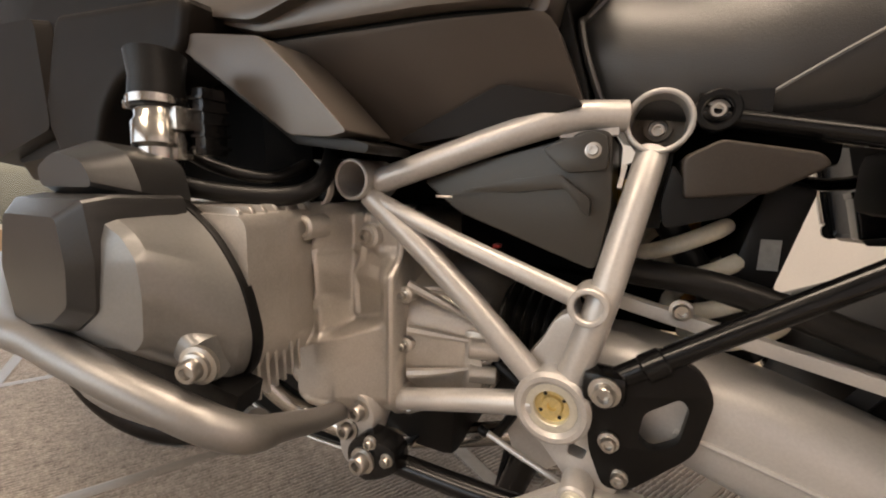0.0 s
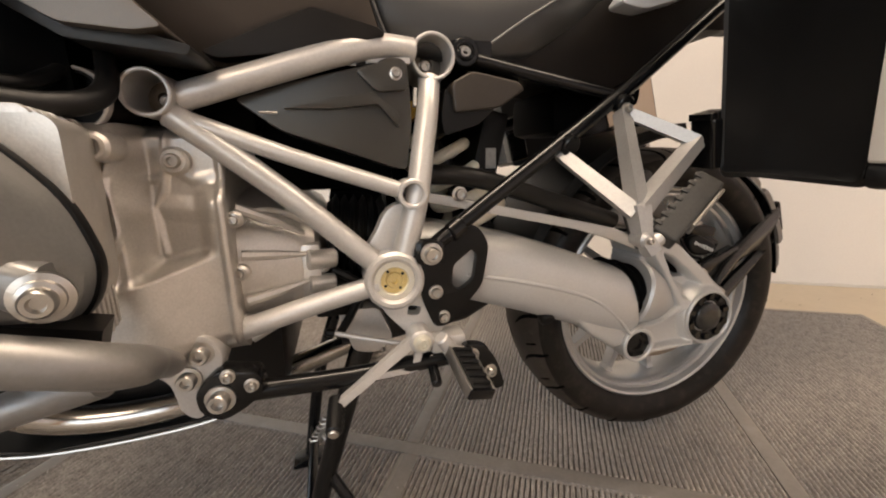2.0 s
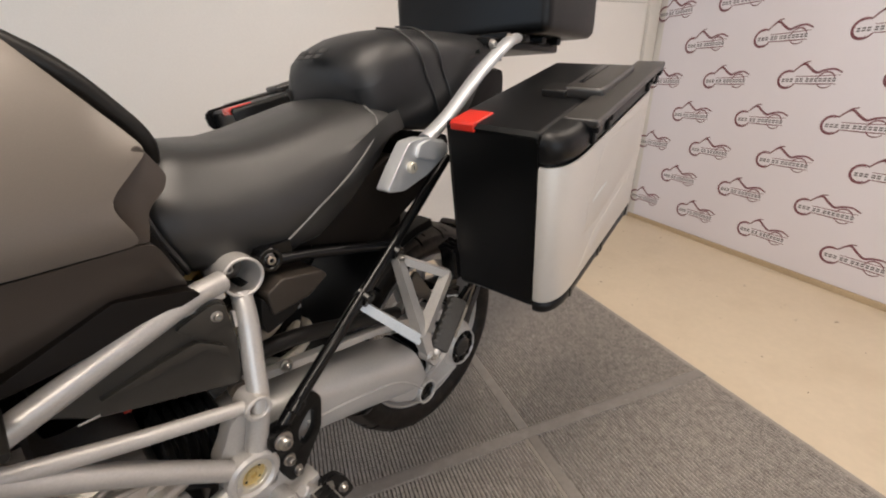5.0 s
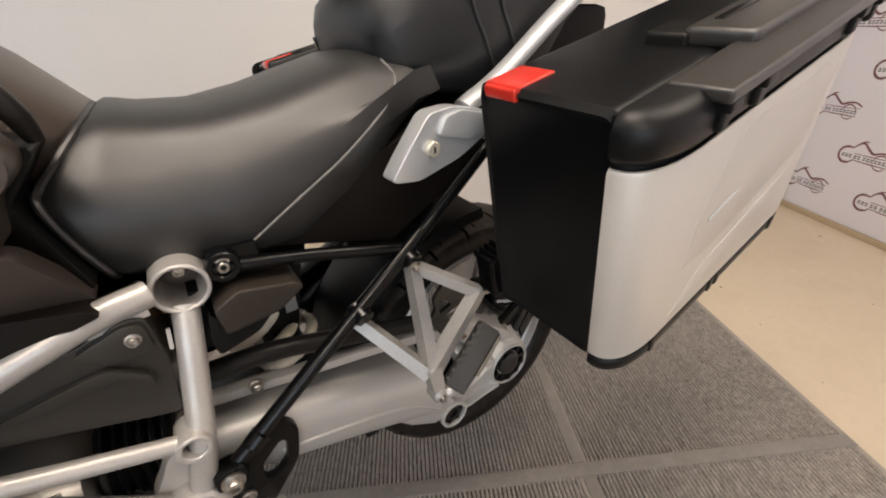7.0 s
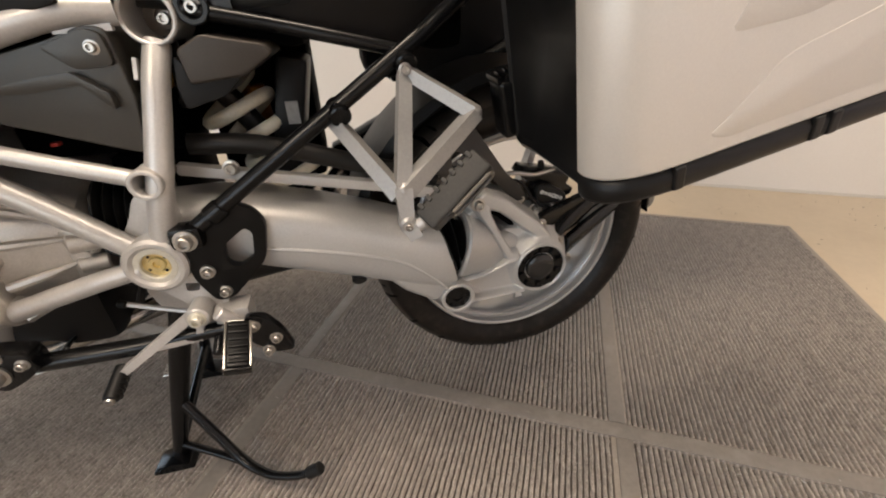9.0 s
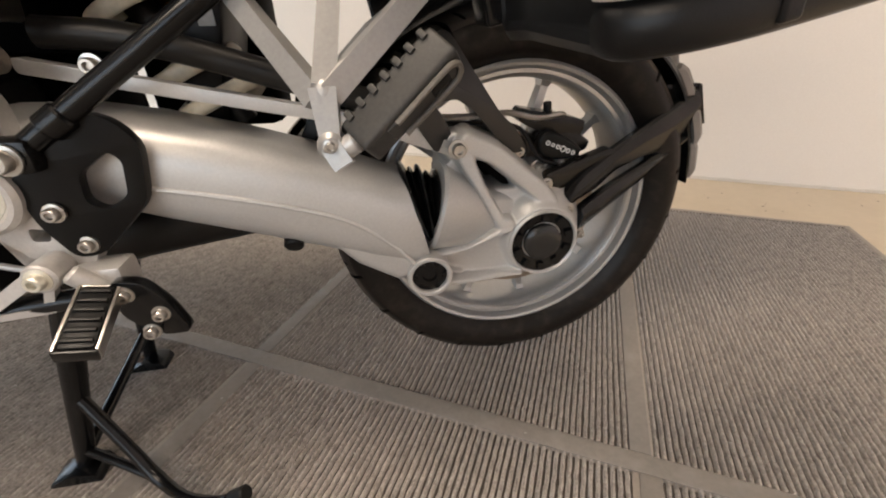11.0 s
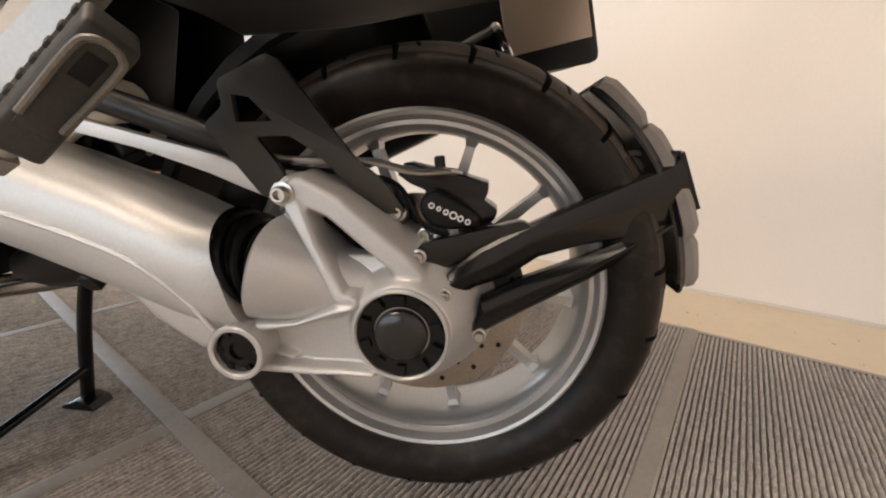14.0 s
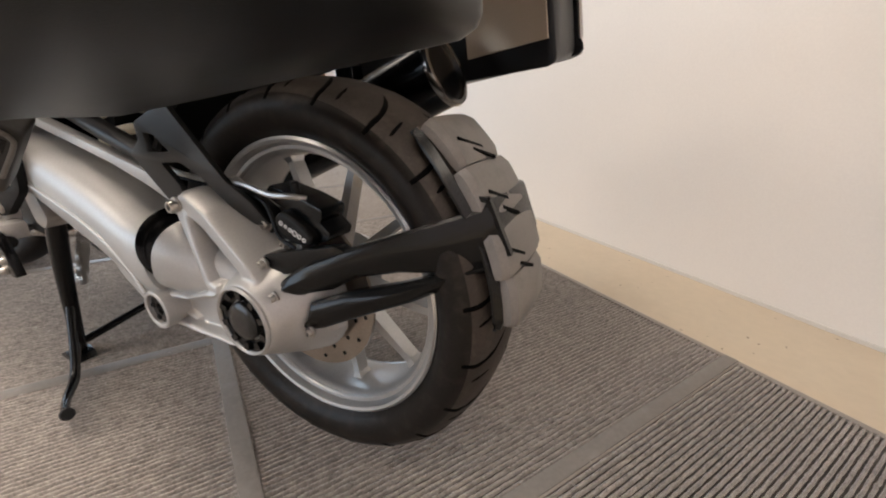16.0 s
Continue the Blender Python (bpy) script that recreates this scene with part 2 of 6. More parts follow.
def join(*bms):
    out = bms[0]
    for other in bms[1:]:
        me = bpy.data.meshes.new("tmp")
        other.to_mesh(me)
        other.free()
        out.from_mesh(me)
        bpy.data.meshes.remove(me)
    return out


def box(lo, hi, bev=0.003, m=None, segments=2):
    bm = bmesh.new()
    bmesh.ops.create_cube(bm, size=1)
    lo, hi = Vector(lo), Vector(hi)
    for v in bm.verts:
        v.co = Vector([lo[i] + (v.co[i] + 0.5) * (hi[i] - lo[i]) for i in range(3)])
    bevel_sharp(bm, bev, 30, segments)
    if m:
        bm.transform(m)
    return bm


def frame_of(d, up=(0, 0, 1)):
    d = Vector(d).normalized()
    side = d.cross(Vector(up))
    if side.length < 1e-4:
        side = d.cross(Vector((1, 0, 0)))
    side.normalize()
    return d, side, side.cross(d).normalized()


def beam(p0, p1, w, h, bev=0.003, up=(0, 1, 0), w1=None, h1=None):
    """A bar of rectangular section; w across, h along up."""
    p0, p1 = Vector(p0), Vector(p1)
    d, side, top = frame_of(p1 - p0, up)
    bm = bmesh.new()
    rings = []
    for p, a, b in ((p0, w, h), (p1, w1 or w, h1 or h)):
        rings.append([bm.verts.new(p + side * (sx * a / 2) + top * (sz * b / 2)) for sx, sz in ((-1, -1), (1, -1), (1, 1), (-1, 1))])
    for i in range(4):
        bm.faces.new((rings[0][i], rings[0][(i + 1) % 4], rings[1][(i + 1) % 4], rings[1][i]))
    bm.faces.new(rings[0][::-1])
    bm.faces.new(rings[1])
    return bevel_sharp(bm, bev)


def smooth_path(pts, steps=8):
    pts = [Vector(p) for p in pts]
    if len(pts) < 3:
        return pts
    out = []
    ext = [pts[0] * 2 - pts[1]] + pts + [pts[-1] * 2 - pts[-2]]
    for i in range(1, len(ext) - 2):
        a, b, c, d = ext[i - 1 : i + 3]
        for k in range(steps):
            t = k / steps
            out.append(0.5 * ((2 * b) + (c - a) * t + (2 * a - 5 * b + 4 * c - d) * t * t + (3 * b - a - 3 * c + d) * t**3))
    out.append(pts[-1])
    return out


def tube(pts, r, n=16, steps=8, caps=True, flat=1.0, up=(0, 0, 1)):
    """A round (or flattened) bar along a smooth path; r one radius or one for each given point."""
    path = smooth_path(pts, steps)
    if isinstance(r, (list, tuple)):
        radii = [float(np.interp(i / (len(path) - 1), np.linspace(0, 1, len(r)), r)) for i in range(len(path))]
    else:
        radii = [r] * len(path)
    bm = bmesh.new()
    rings = []
    side = None
    for i, p in enumerate(path):
        d = (path[min(i + 1, len(path) - 1)] - path[max(i - 1, 0)]).normalized()
        if side is None:
            _, side, top = frame_of(d, up)
        else:
            side = (side - d * side.dot(d)).normalized()
            top = side.cross(d).normalized()
        rings.append([bm.verts.new(p + (side * math.cos(a) + top * math.sin(a) * flat) * radii[i]) for a in (2 * math.pi * k / n for k in range(n))])
    for a, b in zip(rings, rings[1:]):
        for k in range(n):
            bm.faces.new((a[k], a[(k + 1) % n], b[(k + 1) % n], b[k]))
    if caps:
        bm.faces.new(rings[0][::-1])
        bm.faces.new(rings[-1])
    return bm


def lathe(profile, centre, axis=(0, 1, 0), n=40, closed=True):
    """Turns (radius, height along axis) points round the axis through centre."""
    d, a, b = frame_of(axis, (0, 0, 1) if abs(Vector(axis).normalized().z) < 0.9 else (1, 0, 0))
    c = Vector(centre)
    bm = bmesh.new()
    rings = []
    for r, h in profile:
        if r < 1e-6:
            rings.append([bm.verts.new(c + d * h)])
        else:
            rings.append([bm.verts.new(c + d * h + (a * math.cos(t) + b * math.sin(t)) * r) for t in (2 * math.pi * k / n for k in range(n))])
    pairs = list(zip(rings, rings[1:]))
    if closed and len(rings[0]) > 1 and len(rings[-1]) > 1:
        pairs.append((rings[-1], rings[0]))
    for p, q in pairs:
        for k in range(n):
            k2 = (k + 1) % n
            if len(p) == 1 and len(q) == 1:
                continue
            if len(p) == 1:
                bm.faces.new((p[0], q[k2], q[k]))
            elif len(q) == 1:
                bm.faces.new((p[k], p[k2], q[0]))
            else:
                bm.faces.new((p[k], p[k2], q[k2], q[k]))
    return bm


def cyl(p0, p1, r, r1=None, bev=0.002, n=24):
    p0, p1 = Vector(p0), Vector(p1)
    h = (p1 - p0).length
    r1 = r if r1 is None else r1
    bev = min(bev, h / 3, r / 2, max(r1 / 2, 0.0002))
    return lathe([(0, 0), (r - bev, 0), (r, bev), (r1, h - bev), (r1 - bev, h), (0, h)], p0, p1 - p0, n, closed=False)


def ring(p0, p1, ro, ri, bev=0.0015, n=36):
    p0, p1 = Vector(p0), Vector(p1)
    h = (p1 - p0).length
    return lathe([(ri, bev), (ri + bev, 0), (ro - bev, 0), (ro, bev), (ro, h), (ri, h)], p0, p1 - p0, n)


def loft(rings, caps=True):
    bm = bmesh.new()
    vs = [[bm.verts.new(p) for p in r] for r in rings]
    n = len(vs[0])
    for a, b in zip(vs, vs[1:]):
        for k in range(n):
            bm.faces.new((a[k], a[(k + 1) % n], b[(k + 1) % n], b[k]))
    if caps:
        bm.faces.new(vs[0][::-1])
        bm.faces.new(vs[-1])
    return bm


def oval(x, yc, zc, hy, hz, power=2.6, n=28, tilt=0.0, top=1.0):
    """A rounded section across x; tilt slants it along x by height; top narrows its upper half."""
    out = []
    for k in range(n):
        a = 2 * math.pi * k / n
        c, s = math.cos(a), math.sin(a)
        y = math.copysign(abs(c) ** (2 / power), c) * hy
        z = math.copysign(abs(s) ** (2 / power), s) * hz
        if s > 0:
            y *= 1 + (top - 1) * (z / hz)
        out.append(Vector((x + tilt * z, yc + y, zc + z)))
    return out


def plate(outline, y_near, y_far, holes=(), bev=0.002, bend=None, segments=2):
    """A flat piece with an (x, z) outline and holes, between two depths; bend(x, z) shifts it in depth."""
    loops = [list(outline)] + [list(h) for h in holes]
    flat = [Vector((x, z, 0)) for lp in loops for x, z in lp]
    tris = tessellate_polygon([[Vector((x, z, 0)) for x, z in lp] for lp in loops])
    bm = bmesh.new()
    shift = bend or (lambda x, z: 0.0)
    near = [bm.verts.new((p.x, y_near + shift(p.x, p.y), p.y)) for p in flat]
    far = [bm.verts.new((p.x, y_far + shift(p.x, p.y), p.y)) for p in flat]
    for t in tris:
        bm.faces.new([near[i] for i in t])
        bm.faces.new([far[i] for i in t][::-1])
    start = 0
    for lp in loops:
        k = len(lp)
        for i in range(k):
            a, b = start + i, start + (i + 1) % k
            bm.faces.new((near[a], near[b], far[b], far[a]))
        start += k
    bmesh.ops.recalc_face_normals(bm, faces=bm.faces)
    if not bend:
        bmesh.ops.dissolve_limit(bm, angle_limit=0.02, verts=bm.verts, edges=bm.edges) if not holes else None
    return bevel_sharp(bm, bev, 40, segments)


def round_outline(pts, r=0.008, steps=3):
    """Rounds an outline's corners."""
    out = []
    n = len(pts)
    for i in range(n):
        p, a, b = Vector(pts[i]), Vector(pts[i - 1]), Vector(pts[(i + 1) % n])
        da, db = a - p, b - p
        k = min(r, da.length * 0.45, db.length * 0.45)
        s, e = p + da.normalized() * k, p + db.normalized() * k
        for j in range(steps + 1):
            t = j / steps
            q = s * (1 - t) ** 2 + p * (2 * t * (1 - t)) + e * t * t
            out.append((q.x, q.y))
    return out


def bolt(parent, place, r=0.007, axis=(0, -1, 0), mat=None, name="bolt", label=""):
    """A socket-head bolt with a washer."""
    p, d = Vector(place), Vector(axis).normalized()
    head = lathe([(r * 1.35, -0.004), (r * 1.35, -0.001), (r * 0.95, -0.0005), (r * 0.95, r * 0.75), (r * 0.8, r * 0.95), (r * 0.5, r * 0.95), (r * 0.45, r * 0.35), (0, r * 0.35)], p, d, 14, closed=False)
    return part(name, head, mat or STEEL, parent, label)

# ---- the room ----
W_U, E_U, N_V, S_V, FLOOR_Z = -4.6, 2.23, 1.43, -4.4, -0.010


def room_box(lo, hi, bev=0.0):
    return box(lo, hi, bev, ROOM)


single("floor", room_box((W_U - 0.2, S_V - 0.2, FLOOR_Z - 0.1), (E_U + 0.2, N_V + 0.2, FLOOR_Z)), FLOOR, "cream sealed showroom floor with faint scuffs", "floor", kind="structure")
single("wall_north", room_box((W_U - 0.2, N_V, FLOOR_Z), (E_U + 0.2, N_V + 0.15, CEILING)), WALL, "plain off-white painted wall behind the motorcycle", "wall", kind="structure")
single("wall_east", room_box((E_U, S_V, FLOOR_Z), (E_U + 0.15, N_V, CEILING)), WALL, "off-white wall that carries the printed banner", "wall", kind="structure")
west = join(room_box((W_U - 0.15, S_V, FLOOR_Z), (W_U, -3.2, CEILING)), room_box((W_U - 0.15, 0.4, FLOOR_Z), (W_U, N_V, CEILING)),
            room_box((W_U - 0.15, -3.2, 2.3), (W_U, 0.4, CEILING)), room_box((W_U - 0.15, -3.2, FLOOR_Z), (W_U, 0.4, 0.3)))
single("wall_west", west, WALL_WARM, "unseen side wall with a window, brown for warm reflections", "wall", kind="structure")
window_w = thing("window_2", uv(W_U - 0.08, -1.4, 0.3), "side window in a white frame", "window", kind="structure")
part("pane", room_box((W_U - 0.085, -3.16, 0.34), (W_U - 0.075, 0.36, 2.26)), glass, window_w).visible_shadow = False
part("window_frame", join(room_box((W_U - 0.11, -3.2, 0.3), (W_U - 0.05, 0.4, 0.34)), room_box((W_U - 0.11, -3.2, 2.26), (W_U - 0.05, 0.4, 2.3)),
                          room_box((W_U - 0.11, -3.2, 0.34), (W_U - 0.05, -3.16, 2.26)), room_box((W_U - 0.11, 0.36, 0.34), (W_U - 0.05, 0.4, 2.26))), TRIM, window_w)
south = join(room_box((W_U, S_V - 0.15, FLOOR_Z), (-2.9, S_V, CEILING)), room_box((1.3, S_V - 0.15, FLOOR_Z), (E_U, S_V, CEILING)),
             room_box((-2.9, S_V - 0.15, 2.3), (1.3, S_V, CEILING)), room_box((-2.9, S_V - 0.15, FLOOR_Z), (1.3, S_V, 0.3)))
single("wall_south", south, WALL_WARM, "unseen wall with a wide shop window, brown for warm reflections", "wall", kind="structure")
single("ceiling", room_box((W_U - 0.2, S_V - 0.2, CEILING), (E_U + 0.2, N_V + 0.2, CEILING + 0.12)), CEIL, "unseen ceiling, grey to hold back fill light", "ceiling", kind="structure")
window = thing("window_1", uv(-0.8, S_V - 0.08, 0.3), "wide shop window in a white frame", "window", kind="structure")
part("pane", room_box((-2.86, S_V - 0.085, 0.34), (1.26, S_V - 0.075, 2.26)), glass, window).visible_shadow = False
part("window_frame", join(room_box((-2.9, S_V - 0.11, 0.3), (1.3, S_V - 0.05, 0.34)), room_box((-2.9, S_V - 0.11, 2.26), (1.3, S_V - 0.05, 2.3)),
                          room_box((-2.9, S_V - 0.11, 0.34), (-2.86, S_V - 0.05, 2.26)), room_box((1.26, S_V - 0.11, 0.34), (1.3, S_V - 0.05, 2.26))), TRIM, window)
single("wall_seam", room_box((W_U, N_V - 0.004, 1.478), (E_U - 0.1, N_V + 0.004, 1.484)), SEAM, "thin horizontal joint strip on the white wall", "trim", kind="structure")
single("baseboard", room_box((W_U, N_V - 0.006, FLOOR_Z), (E_U, N_V + 0.004, 0.004), 0.001), TRIM, "low cream sealing strip along the wall", "trim", kind="structure")
single("baseboard_east", room_box((E_U - 0.026, S_V, FLOOR_Z), (E_U - 0.013, N_V - 0.04, 0.022), 0.003), SKIRT, "low tan skirting under the banner", "trim", kind="structure")
single("corner_post", room_box((E_U - 0.10, N_V - 0.035, FLOOR_Z), (E_U - 0.012, N_V - 0.004, CEILING), 0.004), TRIM, "narrow white post in the corner beside the banner", "trim", kind="structure")

for lu, lv, watts in LAMPS:
    fixture = thing("ceiling_light", uv(lu, lv, CEILING), "flat rectangular ceiling light panel", "lamp", "ceiling lights")
    part("light_frame", join(room_box((lu - 0.62, lv - 0.32, CEILING - 0.03), (lu - 0.59, lv + 0.32, CEILING)), room_box((lu + 0.59, lv - 0.32, CEILING - 0.03), (lu + 0.62, lv + 0.32, CEILING)),
                             room_box((lu - 0.59, lv - 0.32, CEILING - 0.03), (lu + 0.59, lv - 0.29, CEILING)), room_box((lu - 0.59, lv + 0.29, CEILING - 0.03), (lu + 0.59, lv + 0.32, CEILING))), TRIM, fixture)
    part("diffuser", room_box((lu - 0.59, lv - 0.29, CEILING - 0.02), (lu + 0.59, lv + 0.29, CEILING - 0.002)), lamp_glow, fixture)

# printed banner with rows of motorcycle outlines
banner = thing("printed_banner", uv(E_U - 0.01, 0.0, 0.0), "white banner printed with rows of dark red motorcycle outlines", "banner")
part("cloth", room_box((E_U - 0.012, S_V + 1.2, 0.02), (E_U - 0.004, 1.345, 2.45), 0.002), BANNER, banner)


def stroke(points, width):
    """A flat printed line on the banner, in its own plane (s along, h up)."""
    bm = bmesh.new()
    pts = [Vector((a, b)) for a, b in points]
    left, right = [], []
    for i, p in enumerate(pts):
        d = (pts[min(i + 1, len(pts) - 1)] - pts[max(i - 1, 0)]).normalized()
        nrm = Vector((-d.y, d.x)) * (width * 0.68) * (0.55 + 0.45 * math.sin(math.pi * (i + 0.6) / (len(pts) + 0.2)))
        left.append(bm.verts.new((p.x + nrm.x, 0, p.y + nrm.y)))
        right.append(bm.verts.new((p.x - nrm.x, 0, p.y - nrm.y)))
    for i in range(len(pts) - 1):
        bm.faces.new((left[i], left[i + 1], right[i + 1], right[i]))
    return bm


def arc(cx, cz, r, a0, a1, n=18):
    return [(cx + r * math.cos(radians(a0 + (a1 - a0) * k / n)), cz + r * math.sin(radians(a0 + (a1 - a0) * k / n))) for k in range(n + 1)]


def wave(pts, n=6):
    return [(p.x, p.y) for p in smooth_path([Vector((a, b, 0)) for a, b in pts], n)]


outline_bm = join(stroke(arc(-0.095, -0.018, 0.042, 60, 330), 0.008), stroke(arc(-0.097, -0.018, 0.036, 70, 300), 0.003), stroke(arc(0.075, -0.022, 0.036, 15, 165), 0.005), stroke(arc(0.075, -0.022, 0.036, 200, 320), 0.004),
                  stroke(wave([(-0.075, 0.020), (-0.05, 0.045), (-0.028, 0.052), (0.0, 0.030), (0.03, 0.012), (0.06, 0.022), (0.10, 0.026), (0.135, 0.010)]), 0.008),
                  stroke(wave([(-0.06, 0.036), (-0.035, 0.058), (-0.01, 0.064)]), 0.005), stroke(wave([(-0.06, -0.004), (0.03, -0.004), (0.13, 0.0)]), 0.003),
                  stroke(wave([(-0.06, -0.038), (0.03, -0.040), (0.12, -0.040)]), 0.004))
bars_bm = bmesh.new()
for k in range(12):
    xbar = -0.120 + 0.0188 * k + 0.008 * (k > 2) + 0.008 * (k > 4)
    for zbar in (-0.0295, -0.0195):
        bars_bm = join(bars_bm, box((xbar, -0.0002, zbar), (xbar + 0.0135, 0.0002, zbar + 0.0062), 0))
print_shape, print_bars = None, None
count = 0
for row in range(12):
    z = 0.186 + 0.2065 * row
    for col in range(11):
        s0 = (1.262 if row % 2 == 0 else 1.008) - 0.431 * col
        if s0 < S_V + 1.4:
            continue
        m = ROOM @ Matrix.Translation((E_U - 0.0125, s0, z)) @ pose(0, 0, 0, 0, 0, -90)
        for name, src, mt in (("motorcycle_print", outline_bm, PRINT), ("lettering", bars_bm, PRINT_GREY)):
            if count < 2:
                me = bpy.data.meshes.new(name)
                src.to_mesh(me)
                me.materials.append(mt)
                if name == "motorcycle_print":
                    print_shape = me
                else:
                    print_bars = me
            ob = new(name, print_shape if name == "motorcycle_print" else print_bars)
            ob.parent = banner
            ob.matrix_parent_inverse = Matrix.Translation(-banner.location)
            ob.matrix_basis = m
            tagged(ob, kind="stuff")
            count += 1

# ---- floor mats ----
U_LINES = [-2.87, -2.08, -1.29, -0.495, 0.295, 1.055]
V_LINES = [-2.56, -1.375, -0.195, 0.99]
PITCH = 0.0112


def rib_mesh(u0, u1, v0, v1, seed):
    """Rows of soft uneven pile ridges."""
    rng = np.random.default_rng(seed)
    n = int((u1 - u0) / PITCH)
    step = (u1 - u0) / n
    segs = int((v1 - v0) / 0.011)
    verts, faces = [], []
    vs = np.linspace(v0, v1, segs + 1)
    profile = ((-0.33, -0.0080), (-0.22, -0.0008), (0.0, 0.0014), (0.22, -0.0008), (0.33, -0.0080))
    for i in range(n):
        uc = u0 + step * (i + 0.5)
        wob = rng.normal(0, 0.00045, segs + 1)
        hgt = rng.normal(0, 0.0009, segs + 1)
        base = len(verts)
        for k in range(segs + 1):
            for a, h in profile:
                p = ROOM @ Vector((uc + a * step + wob[k], vs[k], h + (hgt[k] if h > -0.004 else 0)))
                verts.append(p)
        for k in range(segs):
            for j in range(4):
                q = base + k * 5 + j
                faces.append((q, q + 1, q + 6, q + 5))
        faces.append(tuple(base + j for j in range(5)))
        faces.append(tuple(base + segs * 5 + j for j in range(4, -1, -1)))
    return verts, faces


def floor_mat(u0, u1, v0, v1, seed):
    c = uv((u0 + u1) / 2, (v0 + v1) / 2, FLOOR_Z)
    mat_thing = thing("floor_mat", c, "grey-brown ribbed entrance mat with a flat rubber edge", "mat", "mats under the motorcycle")
    e = 0.019
    part("backing", room_box((u0 + 0.001, v0 + 0.001, FLOOR_Z), (u1 - 0.001, v1 - 0.001, -0.0070)), MAT_BACK, mat_thing)
    edge = join(room_box((u0 + 0.001, v0 + 0.001, -0.0085), (u0 + e, v1 - 0.001, -0.001), 0.0015), room_box((u1 - e, v0 + 0.001, -0.0085), (u1 - 0.001, v1 - 0.001, -0.001), 0.0015),
                room_box((u0 + e, v0 + 0.001, -0.0085), (u1 - e, v0 + e, -0.001), 0.0015), room_box((u0 + e, v1 - e, -0.0085), (u1 - e, v1 - 0.001, -0.001), 0.0015))
    part("rubber_edge", edge, MAT_EDGE, mat_thing)
    verts, faces = rib_mesh(u0 + e, u1 - e, v0 + e, v1 - e, seed)
    me = bpy.data.meshes.new("pile_ribs")
    me.from_pydata([tuple(Vector(v) - c) for v in verts], [], faces)
    me.materials.append(MAT_RIB)
    me.shade_smooth()
    ribs = new("pile_ribs", me)
    ribs.parent = mat_thing
    tagged(ribs, kind="stuff")


for i in range(len(U_LINES) - 1):
    for j in range(len(V_LINES) - 1):
        floor_mat(U_LINES[i], U_LINES[i + 1], V_LINES[j], V_LINES[j + 1], 10 * i + j)

# flat strips over the joints between the mats; the cross joints step aside from row to row
def joint_strip(u0, u1, v0, v1, label):
    single("joint_strip", room_box((u0, v0, -0.002), (u1, v1, 0.0016), 0.0012), STRIP, label, "mat strip", uv((u0 + u1) / 2, (v0 + v1) / 2, -0.002), "strips over the mat joints")


for v in V_LINES[1:-1]:
    joint_strip(U_LINES[0] + 0.004, U_LINES[-1] - 0.004, v - 0.0185, v + 0.0185, "long grey flat strip over a joint of the mats")
for j in range(len(V_LINES) - 1):
    for i, u in enumerate(U_LINES[1:-1]):
        step = -0.003 if j == 2 else 0.009
        joint_strip(u + step - 0.0170, u + step + 0.0170, V_LINES[j] + (0.019 if j else 0.004), V_LINES[j + 1] - (0.019 if j < 2 else 0.004), "grey flat strip over a cross joint of the mats")

# lint and crumbs caught in the pile
rng = np.random.default_rng(5)
verts, faces = [], []
for k in range(420):
    u, v = rng.uniform(-1.6, 1.0), rng.uniform(-1.3, 0.95)
    a, ln, w = rng.uniform(0, math.pi), rng.uniform(0.0012, 0.0042), rng.uniform(0.0005, 0.0011)
    c, s = math.cos(a), math.sin(a)
    i = len(verts)
    for sx, sy, z in ((-1, -1, 0.0008), (1, -1, 0.0012), (1, 1, 0.0009), (-1, 1, 0.0014), (0, 0, 0.0026)):
        verts.append(tuple(uv(u + sx * ln * c - sy * w * s, v + sx * ln * s + sy * w * c, z)))
    faces += [(i, i + 1, i + 4), (i + 1, i + 2, i + 4), (i + 2, i + 3, i + 4), (i + 3, i, i + 4), (i + 3, i + 2, i + 1, i)]
lint_me = bpy.data.meshes.new("lint")
lint_me.from_pydata(verts, [], faces)
lint_me.materials.append(SEAM)
tagged(new("lint", lint_me), "pale lint and crumbs on the ribbed mats", "lint", "", "stuff")

verts, faces = [], []
for k in range(130):
    if k % 2:
        u, v = rng.uniform(1.08, E_U - 0.05), rng.uniform(-1.8, N_V - 0.05)
    else:
        u, v = rng.uniform(-0.8, E_U - 0.05), rng.uniform(1.01, N_V - 0.03)
    a, ln = rng.uniform(0, math.pi), abs(rng.normal(0, 0.0022)) + 0.0012
    i = len(verts)
    for sx, sy, z in ((-1, -0.5, 0.0002), (0.2, -0.8, 0.0002), (1, 0.1, 0.0002), (-0.1, 0.7, 0.0002), (0, 0, 0.0016)):
        verts.append(tuple(uv(u + (sx * math.cos(a) - sy * math.sin(a)) * ln, v + (sx * math.sin(a) + sy * math.cos(a)) * ln, FLOOR_Z + z)))
    faces += [(i, i + 1, i + 4), (i + 1, i + 2, i + 4), (i + 2, i + 3, i + 4), (i + 3, i, i + 4), (i + 3, i + 2, i + 1, i)]
crumb_me = bpy.data.meshes.new("crumbs")
crumb_me.from_pydata(verts, [], faces)
crumb_me.materials.append(GRIT)
tagged(new("crumbs", crumb_me), "brown grit and crumbs on the cream floor", "grit", "", "stuff")

# ---- the motorcycle ----
bike = thing("motorcycle", (-0.75, 0.0, 0.0), "grey adventure touring motorcycle on its black centre stand", "motorcycle")
AX = V(0, 0, 0.366)


def polar(c, r, deg, y):
    return V(c[0] + r * math.cos(radians(deg)), y, c[2] + r * math.sin(radians(deg)))


